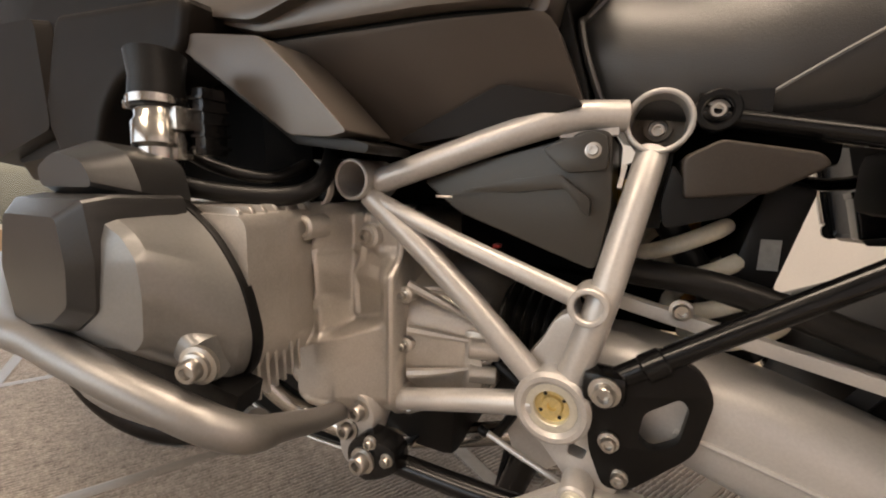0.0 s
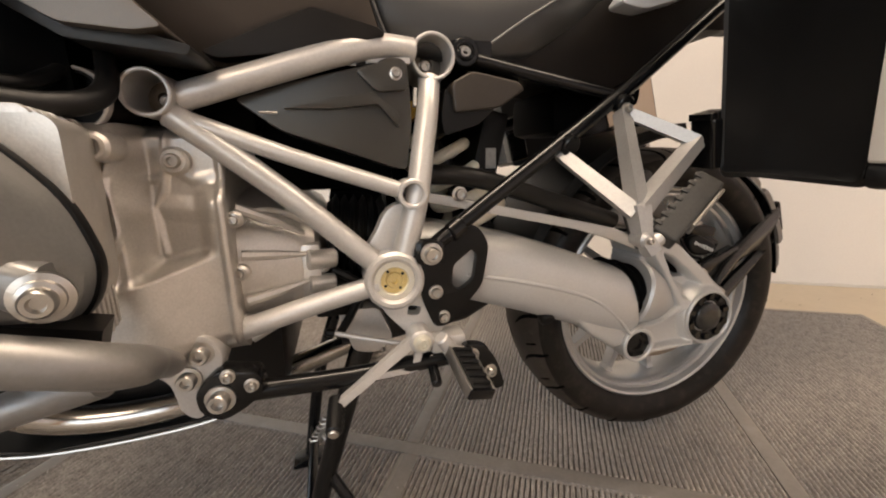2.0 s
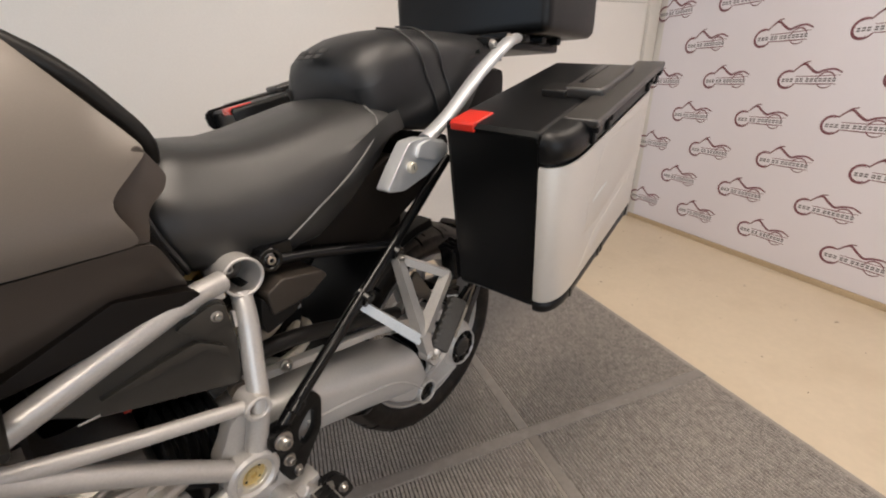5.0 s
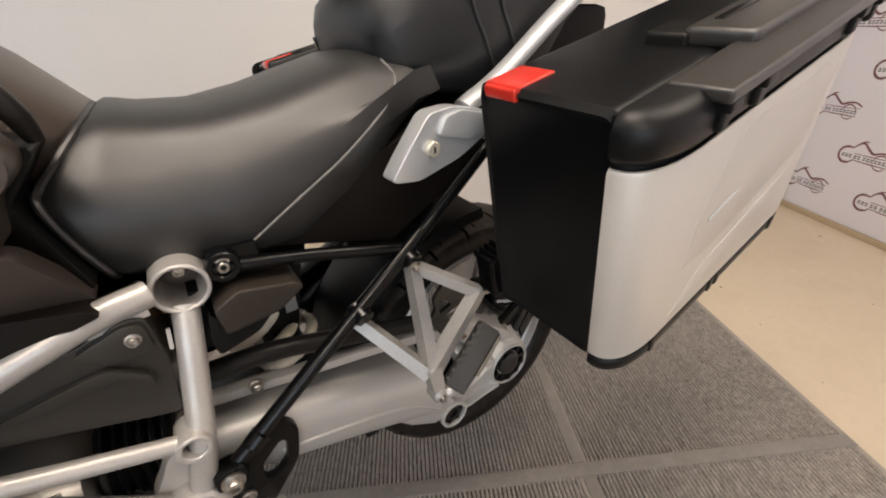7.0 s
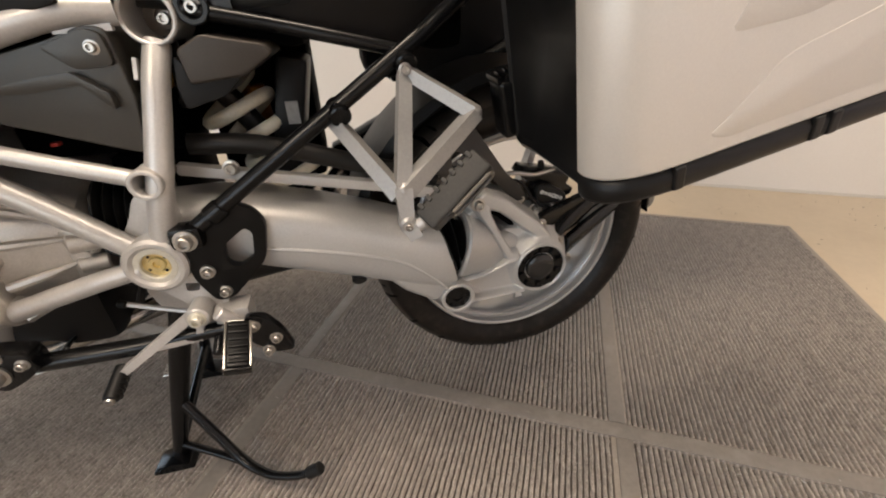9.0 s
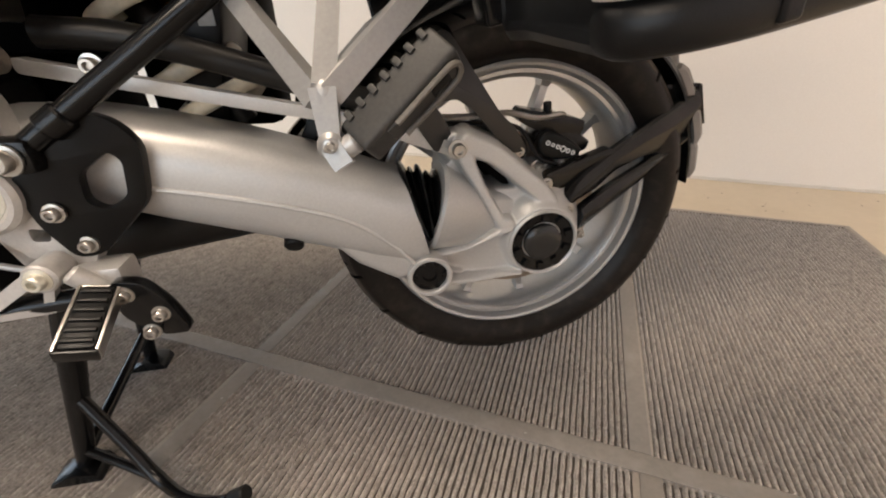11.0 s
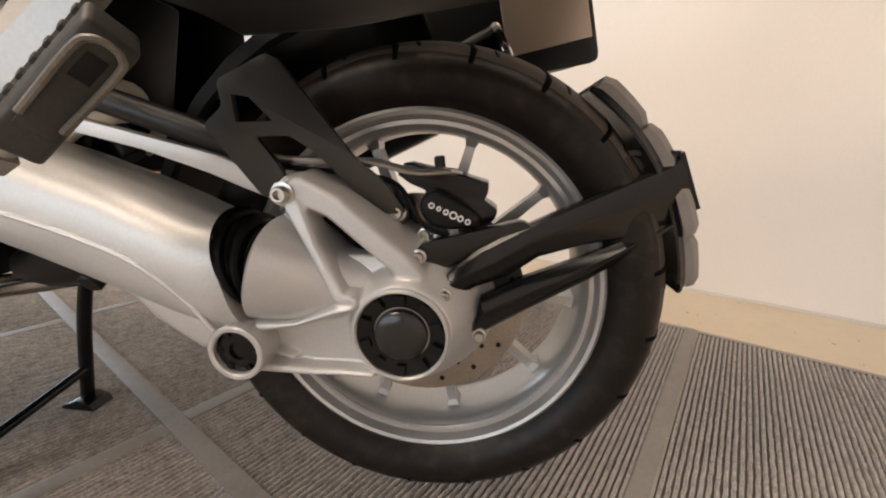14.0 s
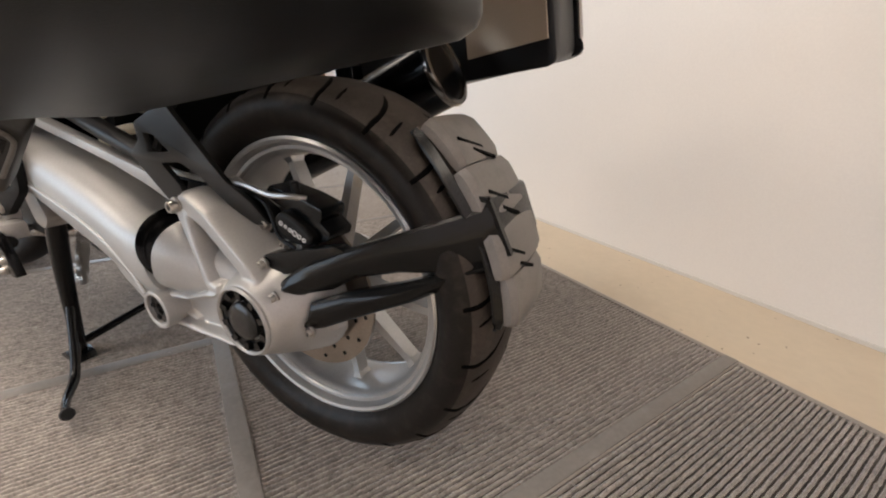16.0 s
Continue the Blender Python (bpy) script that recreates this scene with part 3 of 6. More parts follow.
def tyre(c, r_out, r_rim, half, n=96):
    rise = r_out - r_rim
    side = [(-0.08, 0.66), (0.03, 0.76), (0.10, 0.84), (0.22, 0.93), (0.38, 0.985), (0.52, 1.0), (0.66, 0.975), (0.78, 0.89), (0.845, 0.80), (0.90, 0.66), (0.95, 0.47), (0.985, 0.24), (1.0, 0.0)]
    prof = [(r_rim + rise * a, -half * b) for a, b in side] + [(r_rim + rise * a, half * b) for a, b in side[-2::-1]]
    return lathe(prof, c, (0, 1, 0), n)


def rear_rim(c):
    half = [(0.2085, 0.0), (0.2095, 0.030), (0.213, 0.042), (0.221, 0.050), (0.229, 0.057), (0.2325, 0.062), (0.2325, 0.066), (0.2285, 0.0685), (0.2240, 0.0665), (0.2205, 0.0590), (0.2190, 0.0555), (0.2135, 0.0550), (0.2110, 0.0520),
            (0.2120, 0.0480), (0.2080, 0.0430), (0.2055, 0.0360), (0.2042, 0.0200), (0.2036, 0.0)]
    prof = [(r, -y) for r, y in half] + [(r, y) for r, y in half[-2:0:-1]]
    return lathe(prof, c, (0, 1, 0), 96)


wheel = part("rear_wheel", lathe([(0.018, -0.072), (0.052, -0.072), (0.060, -0.055), (0.048, -0.03), (0.048, 0.03), (0.058, 0.05), (0.05, 0.066), (0.018, 0.066)], AX, (0, 1, 0), 40), RIM_SILVER, bike, "silver cast rear wheel")
part("tyre", tyre(AX, 0.3075, 0.231, 0.084), RUBBER, wheel, "worn black road tyre")
CROWN_Y, CROWN_R = (0.0, 0.020, 0.040, 0.057, 0.070, 0.0765), (0.3115, 0.3105, 0.3075, 0.3020, 0.2955, 0.2890)
tread = [(r, -y) for y, r in reversed(list(zip(CROWN_Y, CROWN_R)))] + [(r, y) for y, r in list(zip(CROWN_Y, CROWN_R))[1:]] + [(0.274, 0.05), (0.29, 0.0), (0.274, -0.05)]
part("tread", lathe(tread, AX, (0, 1, 0), 120), TREAD, wheel, "dusty brown-grey tread rubber, lightened for the lit crown")
part("rim", rear_rim(AX), RIM_SILVER, wheel)
for a in (-110, -78, -38, -5, 41, 74, 112, 145, 183, 216):
    sp = beam(polar(AX, 0.050, a, 0.0), polar(AX, 0.205, a, 0.0), 0.019, 0.030, 0.005, (0, 1, 0), 0.0115, 0.024)
    sp = join(sp, beam(polar(AX, 0.192, a, 0), polar(AX, 0.207, a, 0), 0.0105, 0.022, 0.003, (0, 1, 0), 0.020, 0.032))
    part("spoke", sp, RIM_SILVER, wheel)
part("brake_disc", lathe([(0.070, -0.074), (0.133, -0.074), (0.133, -0.069), (0.070, -0.069)], AX, (0, 1, 0), 72), DISC, wheel, "drilled steel rear brake disc")
hole_bm = bmesh.new()
for k in range(48):
    rr = (0.088, 0.103, 0.119)[k % 3]
    hole_bm = join(hole_bm, cyl(polar(AX, rr, 7.5 * k, -0.0752), polar(AX, rr, 7.5 * k, -0.0738), 0.0034, bev=0.0003, n=8))
tagged(part("disc_hole", hole_bm, BLACK_PAINT, wheel), kind="stuff")
# tread grooves across the tyre's shoulders, near-black tubes in place of shaded cuts
groove = bmesh.new()
SHOULDER_Y, SHOULDER_R = CROWN_Y + (0.0805, 0.0835, 0.0845), CROWN_R + (0.2800, 0.2690, 0.2600)
for k in range(21):
    a0 = k * 360 / 21
    for sgn in (-1, 1):
        pts = []
        for f in range(8):
            t = f / 7
            y = 0.010 + 0.0690 * t
            ang = a0 + (8.5 if sgn > 0 else 0) - 15 * t + 8 * t * t
            r = float(np.interp(y, SHOULDER_Y, SHOULDER_R)) - 0.0050
            pts.append(polar(AX, r, ang, sgn * y))
        groove = join(groove, tube(pts, [0.0050, 0.0058, 0.0062, 0.0062, 0.0060, 0.0052], 8, 2))
        short = [polar(AX, float(np.interp(y, SHOULDER_Y, SHOULDER_R)) - 0.0036, a0 + (8.5 if sgn > 0 else 0) + 6.5 - 60 * (y - 0.04), sgn * y) for y in (0.040, 0.050, 0.060, 0.068)]
        groove = join(groove, tube(short, [0.0036, 0.0044, 0.0044, 0.0036], 8, 2))
tagged(part("tread_groove", groove, DEEP, wheel), kind="stuff")

# front wheel, turned a little to its left
FAX = V(-1.625, -0.03, 0.325)
STEER = Matrix.Translation(FAX) @ pose(0, 0, 0, 0, 0, 24) @ Matrix.Translation(-FAX)


def steered(bm):
    bm.transform(STEER)
    return bm


fwheel = part("front_wheel", steered(lathe([(0.015, -0.05), (0.045, -0.05), (0.05, -0.03), (0.04, 0.03), (0.045, 0.05), (0.015, 0.05)], FAX, (0, 1, 0), 32)), FRONT_RIM, bike, "silver cast front wheel")
part("tyre", steered(tyre(FAX, 0.325, 0.250, 0.062)), RUBBER, fwheel)
part("rim", steered(lathe([(0.252, -0.048), (0.245, -0.044), (0.232, -0.034), (0.222, -0.02), (0.222, 0.02), (0.232, 0.034), (0.245, 0.044), (0.252, 0.048), (0.240, 0.046), (0.222, 0.034), (0.210, 0.02), (0.210, -0.02), (0.222, -0.034), (0.240, -0.046)], FAX, (0, 1, 0), 72)), FRONT_RIM, fwheel)
for k in range(10):
    a = 36 * k + (6 if k % 2 else -4) + 12
    part("spoke", steered(beam(polar(FAX, 0.045, a, FAX.y), polar(FAX, 0.212, a, FAX.y), 0.018, 0.026, 0.004, (0, 1, 0), 0.012, 0.020)), FRONT_RIM, fwheel)
part("brake_disc", steered(lathe([(0.10, -0.062), (0.152, -0.062), (0.152, -0.057), (0.10, -0.057)], FAX, (0, 1, 0), 60)), DISC, fwheel)
part("fork_leg", steered(cyl(FAX + V(0.02, -0.085, 0.0), FAX + V(0.20, -0.085, 0.52), 0.026)), DARK_GREY, fwheel)
part("fork_leg", steered(cyl(FAX + V(0.02, 0.085, 0.0), FAX + V(0.20, 0.085, 0.52), 0.026)), DARK_GREY, fwheel)
mud_rings = []
for k in range(15):
    a = 28 + 9 * k
    mud_rings.append([polar(FAX, r, a, FAX.y + y) for r, y in ((0.352, -0.075), (0.366, -0.05), (0.370, 0), (0.366, 0.05), (0.352, 0.075), (0.346, 0.07), (0.360, 0.045), (0.364, 0), (0.360, -0.045), (0.346, -0.07))])
part("front_mudguard", steered(loft(mud_rings)), BLACK_PLASTIC, bike, "black plastic front mudguard")

# ---- swingarm and final drive ----
sec = [(-0.585, -0.165, 0.535, 0.050, 0.044, 0.0), (-0.52, -0.155, 0.523, 0.062, 0.052, 0.0), (-0.46, -0.150, 0.505, 0.066, 0.058, 0.0), (-0.38, -0.148, 0.481, 0.067, 0.061, 0.0), (-0.30, -0.146, 0.453, 0.067, 0.064, -0.08),
       (-0.245, -0.146, 0.432, 0.067, 0.067, -0.2), (-0.197, -0.146, 0.415, 0.066, 0.065, -0.25), (-0.176, -0.146, 0.417, 0.062, 0.058, -0.24)]
arm = part("swingarm", loft([oval(x, y, z, hy, hz, 3.0, 32, t) for x, y, z, hy, hz, t in sec]), ARM_SILVER, bike, "silver single-sided swingarm")
part("swingarm_rib", tube([V(-0.475, -0.2165, 0.500), V(-0.40, -0.2155, 0.483), V(-0.32, -0.2135, 0.460), V(-0.262, -0.2125, 0.437), V(-0.215, -0.209, 0.399), V(-0.188, -0.209, 0.368)], 0.0032, 8, 6), ARM_SILVER, arm)
part("lower_skirt", plate([(-0.30, 0.415), (-0.24, 0.405), (-0.20, 0.385), (-0.185, 0.366), (-0.192, 0.345), (-0.21, 0.340), (-0.26, 0.372)], -0.203, -0.10, bev=0.012, segments=3), ARM_SILVER, arm)
part("drain_recess", cyl(V(-0.335, -0.185, 0.412), V(-0.335, -0.198, 0.404), 0.012, bev=0.002), BLACK_PLASTIC, arm)
boot = None
B0 = V(-0.158, -0.140, 0.374)
for k in range(5):
    head_at = V(-0.196 + 0.0125 * k, -0.140, 0.484 - 0.0035 * k)
    d = head_at - B0
    r = d.length / 2 + (0.001, -0.004, 0.002, -0.004, 0.000)[k]
    fold = lathe([(0.025, -0.004), (r - 0.014, -0.0055), (r - 0.003, -0.0030), (r, 0), (r - 0.003, 0.0030), (r - 0.014, 0.0055), (0.025, 0.004)], (head_at + B0) / 2, (d.z, 0, -d.x), 44)
    for v in fold.verts:
        v.co.y = -0.143 + (v.co.y + 0.140) * 1.15
    if boot is None:
        boot = part("rubber_boot", fold, GLOSS_RUBBER, arm, "ribbed black rubber boot")
    else:
        part("boot_fold", fold, GLOSS_RUBBER, arm)

drive = part("final_drive", lathe([(0, -0.100), (0.040, -0.100), (0.052, -0.112), (0.056, -0.106), (0.062, -0.085), (0.072, -0.05), (0.086, -0.02), (0.090, 0.0), (0.088, 0.018), (0.06, 0.02), (0, 0.02)], AX + V(0, -0.066, 0), (0, 1, 0), 48, closed=False), ARM_SILVER, bike, "silver cast final drive housing")
tunnel = [oval(x, y, z, hy, hz, 2.5, 32, t) for x, y, z, hy, hz, t in ((-0.1530, -0.143, 0.424, 0.062, 0.055, 0.26), (-0.149, -0.143, 0.423, 0.066, 0.058, 0.26), (-0.118, -0.140, 0.414, 0.060, 0.052, 0.15), (-0.085, -0.134, 0.404, 0.047, 0.045, 0.0), (-0.04, -0.125, 0.392, 0.040, 0.042, 0.0), (0.0, -0.115, 0.380, 0.036, 0.040, 0.0))]
part("gear_tunnel", loft(tunnel), ARM_SILVER, drive)


def inside(px, pz, poly):
    """Signed distance to a closed outline for whole grids, positive within it."""
    best = np.full(px.shape, 9.0)
    odd = np.zeros(px.shape, bool)
    for (ax, az), (bx, bz) in zip(poly, poly[1:] + poly[:1]):
        dx, dz = bx - ax, bz - az
        t = np.clip(((px - ax) * dx + (pz - az) * dz) / (dx * dx + dz * dz), 0, 1)
        best = np.minimum(best, np.hypot(px - ax - dx * t, pz - az - dz * t))
        odd ^= ((az > pz) != (bz > pz)) & (px < ax + (pz - az) * dx / (dz if abs(dz) > 1e-9 else 1e-9))
    return np.where(odd, best, -best)


def along(px, pz, line, widths):
    """Distance within a band round a line; widths: half width at each point."""
    best = np.full(px.shape, -9.0)
    for i in range(len(line) - 1):
        (ax, az), (bx, bz) = line[i], line[i + 1]
        dx, dz = bx - ax, bz - az
        t = np.clip(((px - ax) * dx + (pz - az) * dz) / (dx * dx + dz * dz), 0, 1)
        best = np.maximum(best, widths[i] + (widths[i + 1] - widths[i]) * t - np.hypot(px - ax - dx * t, pz - az - dz * t))
    return best


def casting(name, lo, hi, step, y_back, pieces, mat, parent, label=""):
    """A cast relief: the greatest of its pieces (distance inside, depth of the face, edge radius) over a fine grid, with side walls."""
    nx, nz = int((hi[0] - lo[0]) / step), int((hi[1] - lo[1]) / step)
    px, pz = np.meshgrid(np.linspace(lo[0], hi[0], nx + 1), np.linspace(lo[1], hi[1], nz + 1), indexing="ij")
    y = np.full(px.shape, y_back)
    for dist, face_y, edge in pieces(px, pz):
        t = np.clip(dist / edge + 0.25, 0, 1)
        y = np.minimum(y, y_back + (face_y - y_back) * np.sqrt(1 - (1 - t) ** 2))
    for _ in range(2):
        pad = np.pad(y, 1, mode="edge")
        y = 0.4 * y + 0.15 * (pad[2:, 1:-1] + pad[:-2, 1:-1] + pad[1:-1, 2:] + pad[1:-1, :-2])
    live = y < y_back - 0.0015
    number = -np.ones(px.shape, int)
    verts, faces = [], []

    def vert(i, j):
        if number[i, j] < 0:
            number[i, j] = len(verts)
            verts.append((float(px[i, j]), float(y[i, j]), float(pz[i, j])))
        return int(number[i, j])

    for i in range(nx):
        for j in range(nz):
            if live[i : i + 2, j : j + 2].any():
                faces.append((vert(i, j), vert(i + 1, j), vert(i + 1, j + 1), vert(i, j + 1)))
    base = base_of(parent)
    me = bpy.data.meshes.new(name)
    me.from_pydata([tuple(Vector(v) - base) for v in verts], [], faces)
    me.materials.append(mat)
    me.shade_smooth()
    ob = new(name, me)
    ob.parent = parent
    return tagged(ob, label)


def drive_relief(px, pz):
    hub = np.hypot(px - AX.x, pz - AX.z)
    dome_y = np.interp(hub, (0.0, 0.047, 0.052, 0.058, 0.068, 0.080, 0.092), (-0.178, -0.180, -0.184, -0.172, -0.152, -0.128, -0.100))
    slant = np.clip((px + 0.064) / -0.10, 0, 1)
    return [
        (0.094 - hub, dome_y, 0.004),
        (inside(px, pz, [(-0.190, 0.345), (-0.165, 0.368), (-0.066, 0.396), (0.0, 0.40), (0.0, 0.318), (-0.168, 0.318)]), -0.170 - 0.006 * slant, 0.006),
        (along(px, pz, [(-0.168, 0.364), (-0.110, 0.3725), (-0.066, 0.389), (-0.050, 0.392)], [0.010, 0.0070, 0.0085, 0.006]), -0.190 - 0.006 * slant, 0.008),
        (along(px, pz, [(-0.053, 0.398), (-0.064, 0.402), (-0.092, 0.452), (-0.112, 0.492)], [0.013, 0.0115, 0.0105, 0.014]), -0.186 + 0.012 * np.clip((pz - 0.40) / 0.1, 0, 1), 0.008),
        (along(px, pz, [(-0.165, 0.321), (-0.10, 0.317), (-0.030, 0.318)], [0.010, 0.0072, 0.0065]), -0.188 - 0.006 * slant, 0.007),
        (along(px, pz, [(-0.150, 0.338), (-0.118, 0.329)], [0.008, 0.005]), -0.184, 0.007),
        (along(px, pz, [(-0.108, 0.509), (-0.072, 0.493), (-0.005, 0.438), (0.010, 0.420)], [0.018, 0.0165, 0.016, 0.016]), -0.172 - 0.0 * px, 0.009),
        (inside(px, pz, [(-0.100, 0.488), (-0.062, 0.400), (0.0, 0.400), (0.0, 0.436), (-0.068, 0.492)]), -0.152 - 0.25 * np.clip(0.435 - pz, 0, 0.04) + 0.05 * soft_grid((pz - 0.440) / 0.006) * soft_grid((px + 0.098 + 0.55 * (0.484 - pz)) / 0.008), 0.004),
        (inside(px, pz, [(-0.137, 0.484), (-0.143, 0.440), (-0.095, 0.425), (-0.105, 0.495)]), -0.154, 0.003),
        (0.020 - np.hypot(px + 0.122, pz - 0.505), -0.158, 0.004),
        (0.011 - np.hypot(px - 0.042, pz - 0.405), -0.160, 0.004),
        (0.012 - np.hypot(px - 0.012, pz - 0.441), -0.136, 0.004),
        (along(px, pz, [(0.0, 0.34), (0.080, 0.340)], [0.02, 0.010]), -0.108, 0.006),
    ]


def soft_grid(t):
    t = np.clip(t, 0, 1)
    return t * t * (3 - 2 * t)


casting("housing_arm", (-0.205, 0.262), (0.105, 0.545), 0.0016, -0.085, drive_relief, ARM_SILVER, drive)
# near-black plates give the slot its shaded depth
part("slot_opening", plate(round_outline([(-0.093, 0.478), (-0.082, 0.484), (-0.050, 0.456), (-0.044, 0.445), (-0.056, 0.447)], 0.004), -0.150, -0.110, bev=0.001), DEEP, drive)
part("slot_back", plate([(-0.104, 0.488), (-0.07, 0.495), (-0.02, 0.44), (-0.05, 0.425)], -0.106, -0.100, bev=0.001), DEEP, drive)
part("hub_ring", ring(AX + V(0, -0.189, 0), AX + V(0, -0.15, 0), 0.0510, 0.0465, 0.003), ARM_SILVER, drive)
cap = part("hub_cap", lathe([(0.0, -0.176), (0.0285, -0.176), (0.0300, -0.181), (0.0470, -0.184), (0.0470, -0.16), (0, -0.16)], AX, (0, 1, 0), 48, closed=False), BLACK_PAINT, drive, "round black plastic axle cap")
part("cap_centre", lathe([(0, -0.1905), (0.014, -0.1905), (0.0235, -0.1895), (0.0275, -0.186), (0.0285, -0.176), (0, -0.176)], AX, (0, 1, 0), 48, closed=False), CAP_GREY, cap, "satin grey domed centre")
for k in range(10):
    a = 18 + 36 * k
    part("cap_tooth", beam(polar(AX, 0.0335, a, -0.1845), polar(AX, 0.0445, a, -0.1855), 0.009, 0.005, 0.002), BLACK_PAINT, cap)
PC = V(-0.168, 0, 0.344)
part("pivot_boss", ring(PC + V(0, -0.2105, 0), PC + V(0, -0.12, 0), 0.0305, 0.024), ARM_SILVER, drive)
pcap = part("pivot_cap", lathe([(0, -0.201), (0.009, -0.201), (0.010, -0.204), (0.016, -0.204), (0.0245, -0.203), (0.0245, -0.18), (0, -0.18)], PC, (0, 1, 0), 32, closed=False), BLACK_PAINT, drive, "small black pivot cap")
for k in range(6):
    part("cap_tooth", beam(polar(PC, 0.017, 60 * k, -0.2035), polar(PC, 0.023, 60 * k, -0.2035), 0.006, 0.004, 0.001), BLACK_PLASTIC, pcap)
LB = V(-0.122, -0.169, 0.505)
part("link_boss", cyl(LB + V(0, 0.012, 0), LB + V(0, 0.06, 0), 0.017), ARM_SILVER, drive)
bolt(drive, LB + V(0, -0.006, 0), 0.0092)
for k in range(5):
    a = -60 + 30 * k
    part("housing_lug", cyl(polar(AX, 0.083, a, -0.10), polar(AX, 0.083, a, -0.055), 0.011, bev=0.003), ARM_SILVER, drive)

# paralever strut with the dark brake-pipe cover above it
part("reaction_strut", plate(round_outline([(-0.548, 0.622), (-0.275, 0.560), (-0.196, 0.541), (-0.160, 0.526), (-0.122, 0.508), (-0.130, 0.494), (-0.168, 0.508), (-0.205, 0.523), (-0.275, 0.546), (-0.548, 0.608)], 0.004), -0.188, -0.170, bev=0.004, bend=lambda x, z: 0.030 * max(0.0, (x + 0.50) / 0.38)), ARM_SILVER, bike, "silver reaction strut")
part("pipe_cover", join(tube([V(-0.53, -0.165, 0.642), V(-0.44, -0.162, 0.632), V(-0.30, -0.155, 0.588), V(-0.19, -0.145, 0.552)], 0.0145, 12, 6)), DARK_GREY, bike, "dark grey plastic pipe cover")
bolt(bike, V(-0.479, -0.196, 0.613), 0.008)

# shock absorber
S0, S1 = V(-0.522, -0.062, 0.735), V(-0.390, -0.060, 0.530)
shock = part("shock_absorber", cyl(S0, S1, 0.017), DARK_GREY, bike, "rear shock absorber")
dS, aS, bS = frame_of(S1 - S0, (0, 1, 0))
coil = [S0 + (S1 - S0) * (0.03 + 0.92 * k / 120) + (aS * math.cos(2 * math.pi * 5.5 * k / 120) + bS * math.sin(2 * math.pi * 5.5 * k / 120)) * 0.049 for k in range(121)]
part("spring", tube(coil, 0.0098, 10, 1), SPRING, shock, "cream coil spring")
part("damper_body", join(cyl(V(-0.458, 0.022, 0.575), V(-0.468, 0.022, 0.690), 0.019, bev=0.003), cyl(V(-0.459, 0.022, 0.600), V(-0.4605, 0.022, 0.612), 0.0215, bev=0.002)), AMBER, shock, "amber anodised damper body")
part("spring_collar", lathe([(0.02, 0), (0.052, 0), (0.052, 0.022), (0.02, 0.026)], S0 - dS * 0.015, dS, 28), GOLD, shock)

# calliper, disc brake and pipe
cal_back = plate(round_outline([(-0.0214, 0.523), (-0.0126, 0.5364), (0.0172, 0.5307), (0.0435, 0.5268), (0.0698, 0.5191), (0.0811, 0.5164), (0.0811, 0.5057), (0.0769, 0.4972), (0.0926, 0.4864), (0.0891, 0.4749),
                                (0.0734, 0.4691), (0.0593, 0.4653), (0.0242, 0.4672), (0.0102, 0.478), (0.006, 0.4933), (0.012, 0.5057), (-0.0074, 0.5133)], 0.003), -0.107, -0.062, bev=0.004, segments=2)
cal = part("brake_calliper", cal_back, BLACK_PAINT, bike, "black rear brake calliper")
part("piston_housing", plate(round_outline([(0.006, 0.4922), (0.0119, 0.5037), (0.0242, 0.5076), (0.0418, 0.5010), (0.0663, 0.4874), (0.0751, 0.4775), (0.0698, 0.4672), (0.0418, 0.4645), (0.0207, 0.4680), (0.0095, 0.4787)], 0.006), -0.121, -0.098, bev=0.006, segments=4), BLACK_PLASTIC, cal)
part("bleed_cap", cyl(V(0.0265, -0.095, 0.527), V(0.0245, -0.095, 0.544), 0.0062, bev=0.002, n=14), SOFT_RUBBER, cal)
for k in range(6):
    w = (0.0060, 0.0046, 0.0056, 0.0080, 0.0062, 0.0056)[k]
    c = V(0.0205 + 0.0080 * k, -0.1216, 0.4915 - 0.0033 * k)
    part("letter_bar", ring(c + V(0, -0.0004, 0), c + V(0, 0.0004, 0), w / 2 + 0.0006, w / 2 - 0.0012, 0.0002, 14), WHITE_MARK, cal)
part("calliper_bracket", plate(round_outline([(-0.092, 0.530), (-0.068, 0.523), (-0.040, 0.514), (-0.012, 0.501), (-0.003, 0.476), (-0.022, 0.460), (-0.049, 0.470), (-0.068, 0.496)], 0.010), -0.112, -0.092, bev=0.005, segments=3), BLACK_PLASTIC, cal)
bolt(cal, V(-0.020, -0.113, 0.481), 0.008)
for p in ((0.03, 0.452), (0.046, 0.462), (0.012, 0.456)):
    bolt(cal, V(p[0], -0.112, p[1]), 0.0065)
part("brake_pipe", tube([V(-0.24, -0.15, 0.560), V(-0.16, -0.140, 0.541), V(-0.10, -0.132, 0.536), V(-0.045, -0.125, 0.537), V(0.0, -0.118, 0.527), V(0.035, -0.11, 0.528), V(0.05, -0.10, 0.525)], 0.0042, 8, 6), STEEL, bike, "braided brake pipe")
part("brake_cable", tube([V(-0.20, -0.14, 0.535), V(-0.13, -0.128, 0.528), V(-0.07, -0.118, 0.523), V(-0.02, -0.112, 0.512), V(0.01, -0.118, 0.47), V(0.04, -0.118, 0.458)], 0.003, 8, 6), BLACK_PLASTIC, bike)

